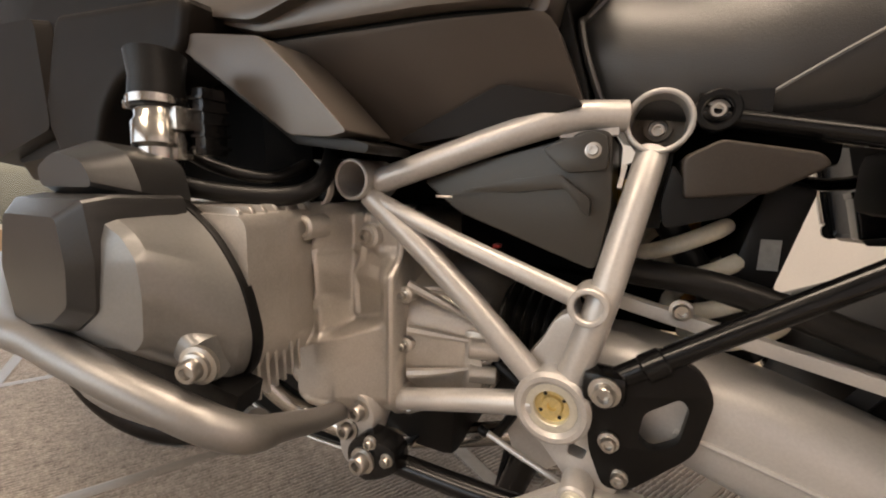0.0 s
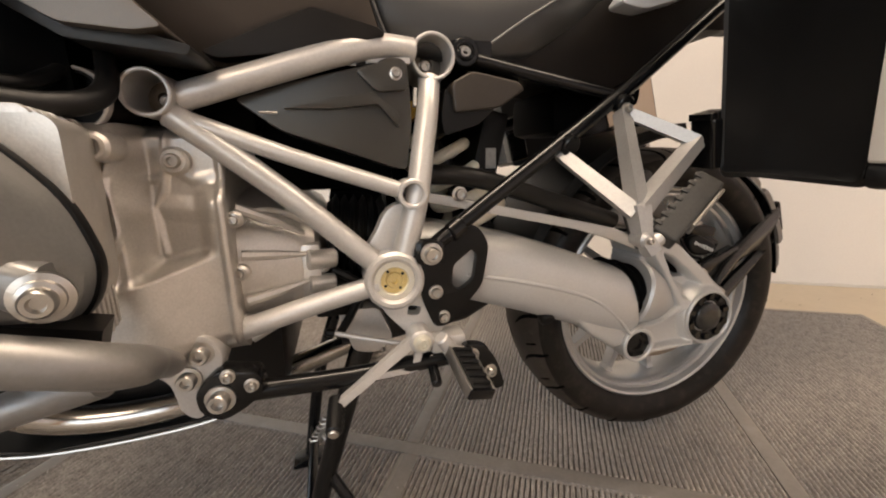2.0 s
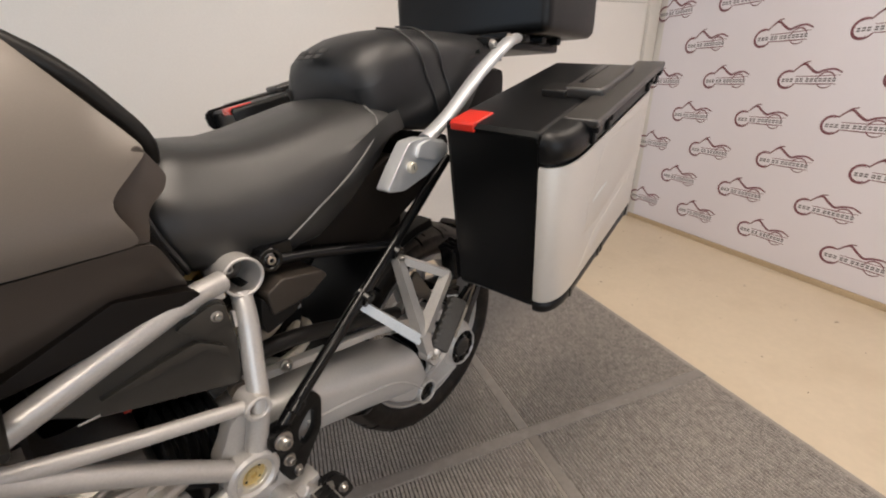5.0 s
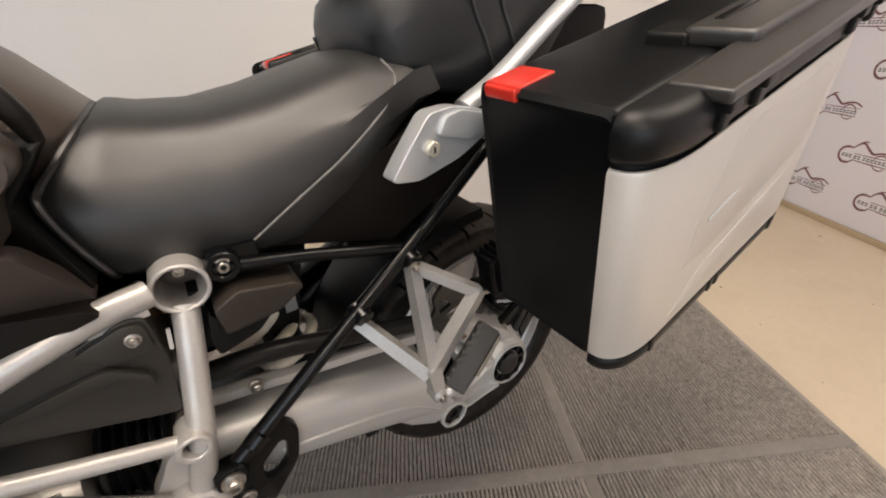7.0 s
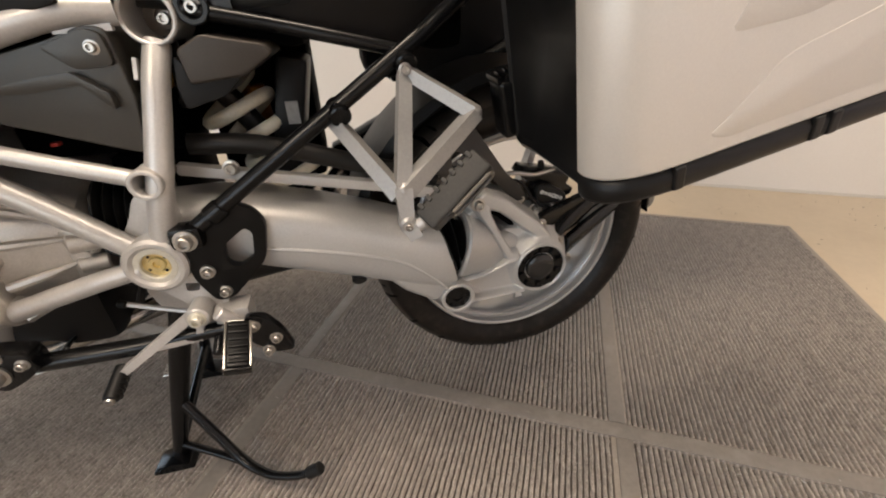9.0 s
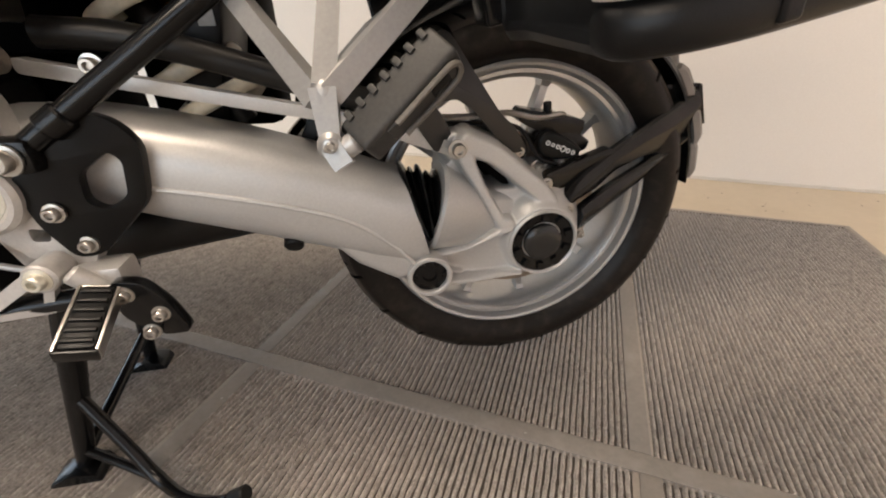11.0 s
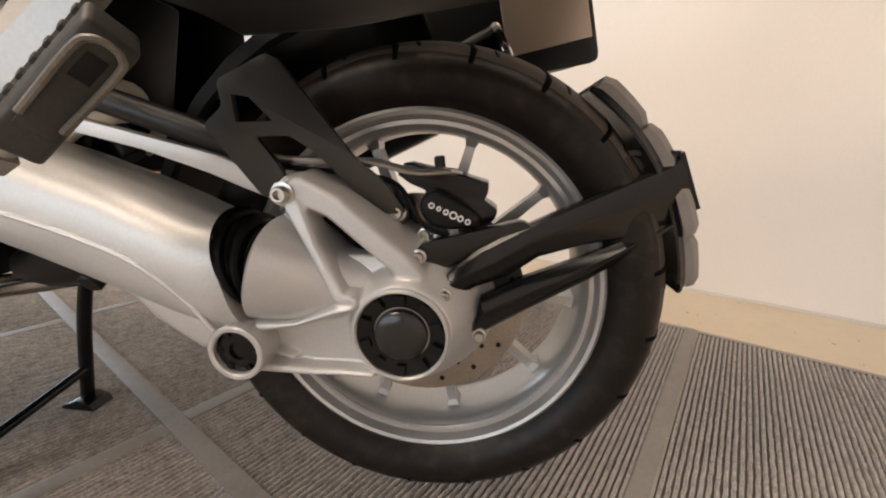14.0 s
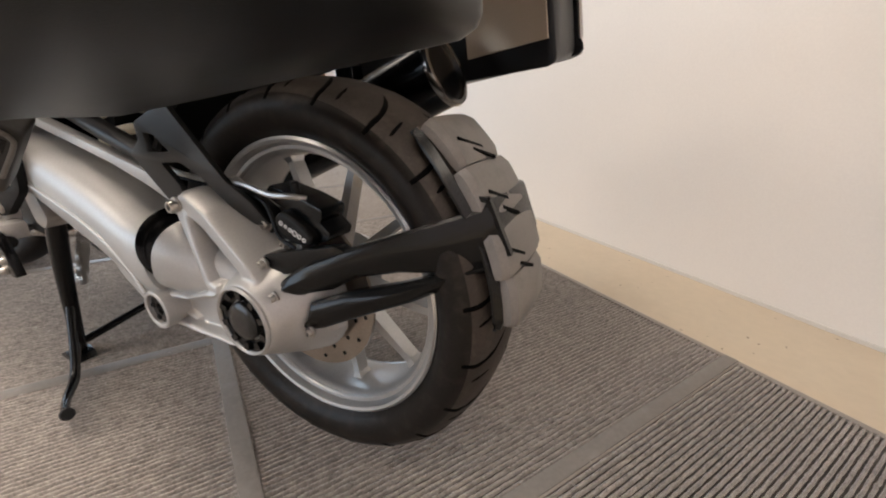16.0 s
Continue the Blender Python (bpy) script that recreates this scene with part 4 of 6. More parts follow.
# splash guard behind the wheel, with its two-legged arm
def guard_ring(a, w, r0, r1):
    return [polar(AX, r, a, y) for r, y in ((r0, -w), (r1 - 0.010, -w), (r1 - 0.002, -w * 0.90), (r1, -w * 0.6), (r1 + 0.001, 0), (r1, w * 0.6), (r1 - 0.002, w * 0.90), (r1 - 0.010, w), (r0, w), (r0 + 0.004, w * 0.6), (r0 + 0.004, 0), (r0 + 0.004, -w * 0.6))]


gr = []
for k in range(25):
    a = 53.5 - 2.05 * k
    w = 0.050 + 0.024 * math.sin(math.pi * min(1, (k + 3) / 18) * 0.75)
    gr.append(guard_ring(a, w, 0.312 if k not in (0, 24) else 0.316, (0.325 if k not in (0, 24) else 0.322)))
guard = part("splash_guard", loft(gr), SATIN_BLACK, bike, "black splash guard behind the rear tyre, outer blocks greyed for the wall's reflection", 25)
for a0, a1, w in ((52.5, 40.5, 0.056), (40.2, 27.5, 0.066), (27.2, 16.5, 0.068), (16.2, 5, 0.058)):
    blk = [guard_ring(a0 + (a1 - a0) * f / 6, w * (0.96 if f in (0, 6) else 1), 0.322, (0.3435 if f not in (0, 6) else 0.3395)) for f in range(7)]
    part("raised_block", loft(blk), LIT_GUARD, guard, sharp=25)
for a, y0, y1 in ((46, -0.040, 0.004), (43, -0.022, 0.022), (34, -0.046, -0.006), (30, -0.030, 0.010), (22, -0.05, -0.012), (18, -0.03, 0.01)):
    p0, p1 = polar(AX, 0.3432, a, y0), polar(AX, 0.3432, a - 3, y1)
    part("slit", beam(p0, p1, 0.0040, 0.003, 0.001, (p0 - AX).normalized()), DEEP, guard)


def arm_bend(x, z):
    return 0.354 * (x - 0.02)


def blade(sections, thick, mat_, name, parent, label=""):
    """A moulded blade: sections of upper edge, ridge and lower edge (x, z) with a crease, lofted along its length."""
    rings = []
    for (ux, uz), (lx, lz) in sections:
        upper, lower = V(ux, -0.158 + arm_bend(ux, uz), uz), V(lx, -0.154 + arm_bend(lx, lz), lz)
        mid = upper.lerp(lower, 0.42) + V(0, -0.009, 0)
        e = (upper - lower).normalized() * 0.004
        rings.append([upper + V(0, 0.012, 0), upper + V(0, 0.002, 0), upper - e + V(0, -0.003, 0), mid + e * 0.6, mid - e * 0.6, lower + e + V(0, -0.003, 0), lower + V(0, 0.002, 0), lower + V(0, thick, 0), upper.lerp(lower, 0.5) + V(0, thick * 0.8, 0)])
    return part(name, loft(rings), mat_, parent, label, 30)


g_arm = blade([((0.027, 0.404), (0.033, 0.394)), ((0.032, 0.414), (0.046, 0.390)), ((0.050, 0.430), (0.073, 0.406)), ((0.074, 0.449), (0.105, 0.415)), ((0.126, 0.475), (0.140, 0.437)), ((0.185, 0.500), (0.191, 0.449)), ((0.242, 0.524), (0.258, 0.456)), ((0.284, 0.541), (0.300, 0.474)), ((0.289, 0.549), (0.316, 0.488)), ((0.292, 0.548), (0.319, 0.490))], 0.020, SATIN_BLACK, "guard_arm", bike, "black plastic splash guard arm")
blade([((0.074, 0.372), (0.070, 0.348)), ((0.078, 0.394), (0.090, 0.354)), ((0.123, 0.414), (0.135, 0.376)), ((0.193, 0.436), (0.205, 0.408)), ((0.235, 0.452), (0.250, 0.434)), ((0.290, 0.474), (0.300, 0.466))], 0.018, SATIN_BLACK, "arm_leg", g_arm)
part("arm_web", plate(round_outline([(0.004, 0.432), (0.012, 0.454), (0.055, 0.464), (0.118, 0.479), (0.135, 0.470), (0.080, 0.440), (0.040, 0.428)], 0.006), -0.150, -0.132, bev=0.003, bend=lambda x, z: 0.22 * max(0.0, x)), SATIN_BLACK, g_arm)
part("arm_foot", plate(round_outline([(0.232, 0.508), (0.234, 0.551), (0.291, 0.552), (0.318, 0.490), (0.297, 0.474)], 0.006), -0.052, 0.070, bev=0.006, segments=3), SATIN_BLACK, g_arm)
part("foot_rim", join(beam(V(0.2365, -0.056, 0.551), V(0.291, -0.060, 0.552), 0.006, 0.008, 0.002), beam(V(0.291, -0.062, 0.553), V(0.3205, -0.056, 0.490), 0.006, 0.008, 0.002)), BLACK_PAINT, g_arm)
for p in ((0.042, -0.166, 0.405), (0.012, -0.152, 0.441), (0.079, -0.144, 0.352)):
    bolt(g_arm, V(*p), 0.0062)

# bracket and inner mudguard in front of the rear wheel
hb = plate(round_outline([(-0.138, 0.637), (-0.180, 0.611), (-0.176, 0.588), (-0.194, 0.570), (-0.150, 0.500), (-0.124, 0.500), (-0.130, 0.530), (-0.150, 0.560), (-0.120, 0.562), (-0.095, 0.545), (-0.060, 0.505), (-0.030, 0.480), (-0.008, 0.482), (-0.030, 0.515), (-0.059, 0.541), (-0.128, 0.634)], 0.005),
           -0.160, -0.152, [[(-0.168, 0.599), (-0.153, 0.597), (-0.133, 0.575), (-0.166, 0.573)]], 0.002, lambda x, z: 0.03 * (x + 0.13) / 0.1 + 0.9 * (z - 0.57) ** 2)
part("guard_bracket", hb, SHEET_BLACK, bike, "black sheet bracket")
inner = []
for k in range(9):
    a = 92 + 9.0 * k
    inner.append([polar(AX, r, a, y) for r, y in ((0.335, -0.105), (0.352, -0.10), (0.356, 0.0), (0.352, 0.10), (0.335, 0.105), (0.330, 0.10), (0.346, 0.0), (0.330, -0.10))])
part("inner_mudguard", loft(inner), BLACK_PLASTIC, bike, "black inner mudguard over the rear tyre")

# ---- main frame ----
T, F, M_, P = V(-0.515, -0.192, 0.790), V(-0.820, -0.257, 0.732), V(-0.557, -0.250, 0.621), V(-0.584, -0.247, 0.513)
mainframe = part("main_frame", tube([V(-0.800, -0.242, 0.730), V(-0.72, -0.236, 0.756), V(-0.635, -0.228, 0.783), V(-0.585, -0.218, 0.795), V(-0.543, -0.204, 0.796)], 0.0145, 18), FRAME_SILVER, bike, "silver painted tubular main frame")
part("frame_tube", tube([F + V(0.012, 0.01, -0.018), V(-0.70, -0.245, 0.624), P + V(-0.02, 0.004, 0.020)], 0.0140, 18), FRAME_SILVER, mainframe)
part("frame_tube", tube([V(-0.790, -0.248, 0.706), V(-0.69, -0.247, 0.667), M_ + V(-0.012, 0.004, 0.004)], 0.0100, 16), FRAME_SILVER, mainframe)
part("frame_tube", tube([T + V(-0.003, 0.002, -0.0265), V(-0.5256, -0.2098, 0.725), V(-0.535, -0.2226, 0.680), V(-0.549, -0.241, 0.615), V(-0.568, -0.242, 0.545)], [0.0145, 0.0145, 0.0148, 0.015, 0.016], 20), FRAME_SILVER, mainframe)
part("frame_tube", tube([P + V(-0.02, 0.002, -0.006), V(-0.68, -0.246, 0.490), V(-0.802, -0.246, 0.458)], 0.0130, 18), FRAME_SILVER, mainframe)
part("tube_end", ring(T + V(0, -0.014, 0), T + V(0, 0.06, 0), 0.0292, 0.0245), FRAME_SILVER, mainframe)
part("tube_end", ring(F + V(0, -0.012, 0), F + V(0, 0.05, 0), 0.0235, 0.0195), FRAME_SILVER, mainframe)
part("tube_end", ring(M_ + V(0, -0.012, 0), M_ + V(0, 0.03, 0), 0.0185, 0.0125), FRAME_SILVER, mainframe)
for c, r in ((T, 0.027), (F, 0.020), (M_, 0.013)):
    part("tube_plug", lathe([(0, 0.046), (r * 0.32, 0.046), (r * 0.34, 0.038), (r * 0.5, 0.038), (r * 0.52, 0.048), (r, 0.048), (r, 0.058), (0, 0.058)], c, (0, 1, 0), 24, closed=False), TUBE_INNER, mainframe)
    bolt(mainframe, c + V(0.0, 0.042, -0.002), r * 0.28)
boss = part("pivot_boss", ring(P + V(0, -0.014, 0), P + V(0, 0.06, 0), 0.0380, 0.0255, 0.004), FRAME_SILVER, mainframe, "swingarm pivot boss")
part("bearing_ring", ring(P + V(0, -0.010, 0), P + V(0, 0.02, 0), 0.0260, 0.0175, 0.001), CREAM_RING, boss, "zinc plated bearing ring")
part("bearing_plug", lathe([(0, -0.002), (0.004, -0.002), (0.005, -0.006), (0.0095, -0.006), (0.011, -0.003), (0.0178, -0.003), (0.0178, 0.02), (0, 0.02)], P, (0, 1, 0), 28, closed=False), BRASS, boss, "yellow brass bearing plug")
for k in range(4):
    part("plug_hole", cyl(P + V(0.0135 * math.cos(0.6 + 1.57 * k), -0.0038, 0.0135 * math.sin(0.6 + 1.57 * k)), P + V(0.0135 * math.cos(0.6 + 1.57 * k), 0.004, 0.0135 * math.sin(0.6 + 1.57 * k)), 0.002, bev=0.0002, n=10), DARK_GREY, boss)
part("gusset", plate(round_outline([(-0.590, 0.600), (-0.566, 0.612), (-0.552, 0.590), (-0.552, 0.545), (-0.556, 0.520), (-0.612, 0.520), (-0.622, 0.545), (-0.604, 0.570)], 0.012), -0.234, -0.205, bev=0.005), FRAME_SILVER, mainframe)
part("lower_gusset", plate(round_outline([(-0.612, 0.500), (-0.600, 0.470), (-0.565, 0.430), (-0.535, 0.415), (-0.515, 0.440), (-0.530, 0.480), (-0.550, 0.515)], 0.012), -0.242, -0.222, [round_outline([(-0.566, 0.474), (-0.548, 0.470), (-0.552, 0.458), (-0.568, 0.460)], 0.004)], 0.004), FRAME_SILVER, mainframe)
part("cover_tab", beam(V(-0.600, -0.218, 0.779), V(-0.548, -0.210, 0.781), 0.007, 0.012, 0.002), FRAME_SILVER, mainframe)
part("cover_tab", beam(V(-0.540, -0.206, 0.750), V(-0.543, -0.212, 0.728), 0.004, 0.007, 0.0015), FRAME_SILVER, mainframe)
part("spring_clip", tube([V(-0.722, -0.245, 0.716), V(-0.703, -0.245, 0.716)], 0.0014, 6), STEEL, mainframe)

# front lower bracket of the frame and the side stand
brk = part("frame_bracket", plate(round_outline([(-0.850, 0.455), (-0.822, 0.478), (-0.795, 0.476), (-0.782, 0.450), (-0.792, 0.425), (-0.800, 0.395), (-0.818, 0.372), (-0.836, 0.385), (-0.842, 0.425), (-0.865, 0.440)], 0.012), -0.276, -0.236, bev=0.004), FRAME_SILVER, bike, "silver frame bracket with bolts")
for p in ((-0.838, -0.280, 0.447), (-0.806, -0.278, 0.456), (-0.822, -0.280, 0.428)):
    bolt(brk, p, 0.0105)
stand_pl = part("stand_plate", plate(round_outline([(-0.815, 0.415), (-0.790, 0.440), (-0.745, 0.432), (-0.742, 0.405), (-0.765, 0.388), (-0.790, 0.376), (-0.812, 0.390)], 0.010), -0.292, -0.262, bev=0.005), BLACK_PAINT, bike, "black side stand mount")
bolt(stand_pl, V(-0.788, -0.296, 0.407), 0.012)
for p in ((-0.778, -0.294, 0.432), (-0.755, -0.294, 0.418)):
    bolt(stand_pl, p, 0.006)
side = part("side_stand", tube([V(-0.770, -0.268, 0.398), V(-0.65, -0.262, 0.394), V(-0.56, -0.258, 0.398), V(-0.485, -0.258, 0.402)], [0.0125, 0.0125, 0.0115, 0.011], 14), BLACK_PAINT, bike, "black side stand folded back")
part("stand_foot", plate(round_outline([(-0.500, 0.424), (-0.470, 0.420), (-0.452, 0.392), (-0.440, 0.352), (-0.470, 0.352), (-0.500, 0.380)], 0.010), -0.276, -0.262, bev=0.003), BLACK_PAINT, side)
for p in ((-0.463, -0.278, 0.381), (-0.488, -0.278, 0.408), (-0.478, -0.278, 0.360)):
    bolt(side, p, 0.0068)
part("stand_peg", cyl(V(-0.540, -0.262, 0.392), V(-0.540, -0.290, 0.380), 0.007), BLACK_PAINT, side)

# ---- gear lever, rider's peg, heel guard ----
SPV, SPG = V(-0.555, -0.262, 0.433), V(-0.666, -0.286, 0.370)
lever = part("gear_lever", beam(SPV + V(-0.004, 0, 0.004), SPG, 0.014, 0.010, 0.003, w1=0.010), FRAME_SILVER, bike, "silver gear lever with a rubber tip")
part("lever_leg", join(beam(V(-0.553, -0.262, 0.430), V(-0.566, -0.264, 0.392), 0.009, 0.009, 0.002), beam(V(-0.566, -0.264, 0.394), V(-0.618, -0.272, 0.395), 0.008, 0.008, 0.002)), FRAME_SILVER, lever)
part("lever_boss", cyl(SPV + V(0, -0.012, 0), SPV + V(0, 0.03, 0), 0.0155), FRAME_SILVER, lever)
bolt(lever, SPV + V(0, -0.014, 0), 0.0088, mat=CREAM_RING)
tip = part("lever_tip", cyl(SPG + V(0, 0.012, 0.004), SPG + V(-0.004, -0.034, -0.012), 0.0095, bev=0.002, n=20), SOFT_RUBBER, lever, "black rubber gear lever tip")
for k in range(5):
    q = SPG + V(-0.0007 * k, 0.004 - 0.0072 * k, -0.001 - 0.0025 * k)
    part("tip_ring", ring(q, q + V(0, -0.003, -0.001), 0.0108, 0.008, 0.0006, 16), SOFT_RUBBER, tip)
part("tip_end", cyl(SPG + V(-0.004, -0.033, -0.0115), SPG + V(-0.0045, -0.037, -0.013), 0.0062, bev=0.001), STEEL, tip)
part("shift_rod", tube([V(-0.575, -0.225, 0.412), V(-0.625, -0.217, 0.423), V(-0.668, -0.210, 0.434)], 0.0036, 8), FRAME_SILVER, bike, "thin steel gear shift rod")
part("rod_joint", cyl(V(-0.664, -0.212, 0.433), V(-0.676, -0.210, 0.436), 0.0055), BLACK_PLASTIC, bike)
pegm = part("foot_peg", join(box((-0.540, -0.262, 0.402), (-0.492, -0.226, 0.432), 0.006), beam(V(-0.520, -0.255, 0.420), V(-0.503, -0.315, 0.396), 0.018, 0.012, 0.003, (0.3, 0.2, 1))), FRAME_SILVER, bike, "rider's metal foot peg with a rubber pad")
PM = Matrix.Translation(V(-0.505, -0.308, 0.400)) @ pose(0, 0, 0, 18, 14, 10)
part("peg_pad", box((-0.014, -0.036, 0.0), (0.014, 0.036, 0.014), 0.005, PM), SOFT_RUBBER, pegm, "ribbed black rubber pad")
for k in range(6):
    part("pad_rib", box((-0.012, -0.031 + 0.0112 * k, 0.013), (0.012, -0.026 + 0.0112 * k, 0.017), 0.0015, PM), SOFT_RUBBER, pegm)
part("peg_end", box((-0.0165, -0.0395, -0.002), (0.0165, -0.0360, 0.012), 0.0015, PM), BLACK_PAINT, pegm)
part("peg_end", box((-0.0165, 0.036, -0.004), (0.0165, 0.039, 0.011), 0.001, PM), FRAME_SILVER, pegm)
for sx in (-1, 1):
    part("peg_side", box((sx * 0.0155 - 0.0016, -0.037, -0.004), (sx * 0.0155 + 0.0016, 0.037, 0.013), 0.0012, PM), STEEL, pegm)
part("peg_hinge", cyl(V(-0.530, -0.27, 0.436), V(-0.505, -0.262, 0.400), 0.010), FRAME_SILVER, pegm)
heel = part("heel_guard", plate(round_outline([(-0.551, 0.520), (-0.545, 0.532), (-0.486, 0.580), (-0.462, 0.570), (-0.447, 0.545), (-0.458, 0.488), (-0.510, 0.440), (-0.532, 0.440), (-0.548, 0.480)], 0.012), -0.250, -0.238,
                                [round_outline([(-0.503, 0.523), (-0.474, 0.542), (-0.466, 0.532), (-0.472, 0.497), (-0.494, 0.485), (-0.506, 0.496)], 0.007)], 0.004, lambda x, z: 0.24 * (x + 0.540)), BLACK_PLASTIC, bike, "black plastic heel guard with an opening")
bolt(heel, V(-0.530, -0.253, 0.491), 0.0072)
bolt(heel, V(-0.519, -0.247, 0.453), 0.0068)

# ---- rear subframe, passenger peg bracket ----
sub = part("rear_subframe", tube([V(-0.537, -0.246, 0.546), V(-0.500, -0.240, 0.572), V(-0.245, -0.206, 0.742), V(-0.180, -0.200, 0.790), V(-0.055, -0.190, 0.885)], 0.0108, 14), BLACK_PAINT, bike, "black tubular rear subframe")
part("sub_tube", tube([V(-0.485, -0.190, 0.797), V(-0.38, -0.188, 0.777), V(-0.235, -0.200, 0.746)], 0.009, 12), BLACK_PAINT, sub)
part("sub_tube", tube([V(-0.46, 0.19, 0.80), V(-0.245, 0.206, 0.742), V(-0.055, 0.190, 0.885)], 0.0108, 12), BLACK_PAINT, sub)
part("clevis", join(box((-0.558, -0.262, 0.530), (-0.518, -0.230, 0.562), 0.010), cyl(V(-0.508, -0.244, 0.566), V(-0.490, -0.240, 0.578), 0.0135)), BLACK_PAINT, sub)
bolt(sub, V(-0.537, -0.266, 0.546), 0.0105)
part("seat_eye", ring(V(-0.470, -0.200, 0.798), V(-0.470, -0.170, 0.798), 0.0185, 0.011), BLACK_PAINT, sub)
bolt(sub, V(-0.470, -0.194, 0.798), 0.0075)
part("eye_plate", beam(V(-0.484, -0.182, 0.800), V(-0.430, -0.182, 0.800), 0.03, 0.012, 0.004), BLACK_PAINT, sub)
for p in ((-0.330, -0.216, 0.686), (-0.240, -0.206, 0.742)):
    part("tube_lug", cyl(V(*p) + V(0, 0.010, 0), V(*p) + V(0.004, -0.014, -0.012), 0.0145), BLACK_PAINT, sub)
JN = V(-0.262, -0.290, 0.594)
TP, RC, LF, BN = V(-0.240, -0.216, 0.722), V(-0.163, -0.274, 0.678), V(-0.334, -0.210, 0.666), V(-0.261, -0.304, 0.553)
def knob(c, r):
    return lathe([(0, -r), (r * 0.5, -r * 0.866), (r * 0.866, -r * 0.5), (r, 0), (r * 0.866, r * 0.5), (r * 0.5, r * 0.866), (0, r)], c, (0, 1, 0), 18, closed=False)


def cast_bar(a, b, w0, w1):
    """A bar with a soft rectangular section and a rounded end at its first point."""
    return join(beam(a, b, w0, w0 + 0.003, 0.0062, (0, 1, 0.2), w1, w1 + 0.003), knob(a, w0 * 0.56))


pb = part("peg_bracket", cast_bar(TP, JN, 0.0165, 0.0200), BRACKET, bike, "silver cast passenger peg bracket", 50)
part("bracket_bar", cast_bar(TP + V(0.002, 0, 0.001), RC, 0.0150, 0.0160), BRACKET, pb, sharp=50)
part("bracket_bar", cast_bar(RC, JN + V(0.004, 0, -0.002), 0.0165, 0.0210), BRACKET, pb, sharp=50)
part("bracket_bar", cast_bar(LF, JN + V(-0.004, -0.002, -0.008), 0.0165, 0.0195), BRACKET, pb, sharp=50)
part("bracket_bar", cast_bar(BN, JN, 0.0165, 0.0230), BRACKET, pb, sharp=50)
part("bracket_node", knob(JN + V(0.001, 0.0, -0.002), 0.0145), BRACKET, pb)
part("peg_knuckle", join(cyl(BN + V(0, -0.012, 0), BN + V(0, 0.018, 0), 0.0115, bev=0.004), beam(BN + V(0, -0.002, 0), BN + V(0.010, -0.008, -0.018), 0.018, 0.018, 0.006)), BRACKET, pb)
bolt(pb, BN + V(0, -0.013, 0), 0.0048)
bolt(pb, TP + V(0.0, -0.012, 0.004), 0.006)
PQ = Matrix.Translation(V(-0.197, -0.302, 0.588)) @ pose(0, 0, 0, 0, -42, 0) @ pose(0, 0, 0, 48, 0, 6)
ppeg = part("passenger_peg", box((-0.054, -0.017, -0.016), (0.054, 0.017, 0.016), 0.005, PQ, 3), PEG_GREY, bike, "folded rubber passenger peg")
part("peg_core", cyl(V(-0.262, -0.304, 0.541), V(-0.238, -0.310, 0.556), 0.0095), FRAME_SILVER, ppeg)
for k in range(7):
    part("peg_rib", box((-0.046 + 0.0145 * k, 0.010, 0.011), (-0.040 + 0.0145 * k, 0.0195, 0.0185), 0.0015, PQ), PEG_GREY, ppeg)
part("peg_face", box((-0.030, -0.0185, -0.0105), (0.046, -0.0150, 0.0105), 0.003, PQ), PEG_GREY, ppeg)
rim_loop = [V(-0.020, -0.0200, -0.0112), V(0.034, -0.0200, -0.0122), V(0.046, -0.0200, -0.0085), V(0.049, -0.0200, 0.0), V(0.046, -0.0200, 0.0085), V(0.034, -0.0200, 0.0122), V(-0.020, -0.0200, 0.0112)]
rim_bm = tube(rim_loop, 0.0026, 8, 5)
rim_bm.transform(PQ)
part("face_rim", rim_bm, PEG_RIM, ppeg, "pale rim round the peg's end")
part("peg_slot", box((0.018, -0.0197, -0.006), (0.038, -0.0187, 0.006), 0.0004, PQ), BLACK_PAINT, ppeg)

# ---- engine ----
eng = part("engine", plate(round_outline([(-0.770, 0.655), (-0.780, 0.692), (-0.905, 0.698), (-1.06, 0.695), (-1.12, 0.60), (-1.10, 0.44), (-0.90, 0.435), (-0.785, 0.442), (-0.770, 0.470)], 0.015), -0.228, 0.228, bev=0.010, segments=3), CAST, bike, "bare cast aluminium boxer engine")


def skin(outline, y, thick, bend, mat, name, parent, label="", bev=0.004, cells=14):
    """A curved sheet cut to an (x, z) outline."""
    pts = round_outline(outline, 0.014, 3)
    bm = plate(pts, y, y + thick, bev=0)
    lo_x, hi_x = min(p[0] for p in pts), max(p[0] for p in pts)
    lo_z, hi_z = min(p[1] for p in pts), max(p[1] for p in pts)
    for k in range(1, cells):
        bmesh.ops.bisect_plane(bm, geom=bm.verts[:] + bm.edges[:] + bm.faces[:], plane_co=(lo_x + (hi_x - lo_x) * k / cells, 0, 0), plane_no=(1, 0, 0))
        bmesh.ops.bisect_plane(bm, geom=bm.verts[:] + bm.edges[:] + bm.faces[:], plane_co=(0, 0, lo_z + (hi_z - lo_z) * k / cells), plane_no=(0, 0, 1))
    bevel_sharp(bm, bev, 60)
    for v in bm.verts:
        v.co.y += bend(v.co.x, v.co.z)
    return part(name, bm, mat, parent, label)


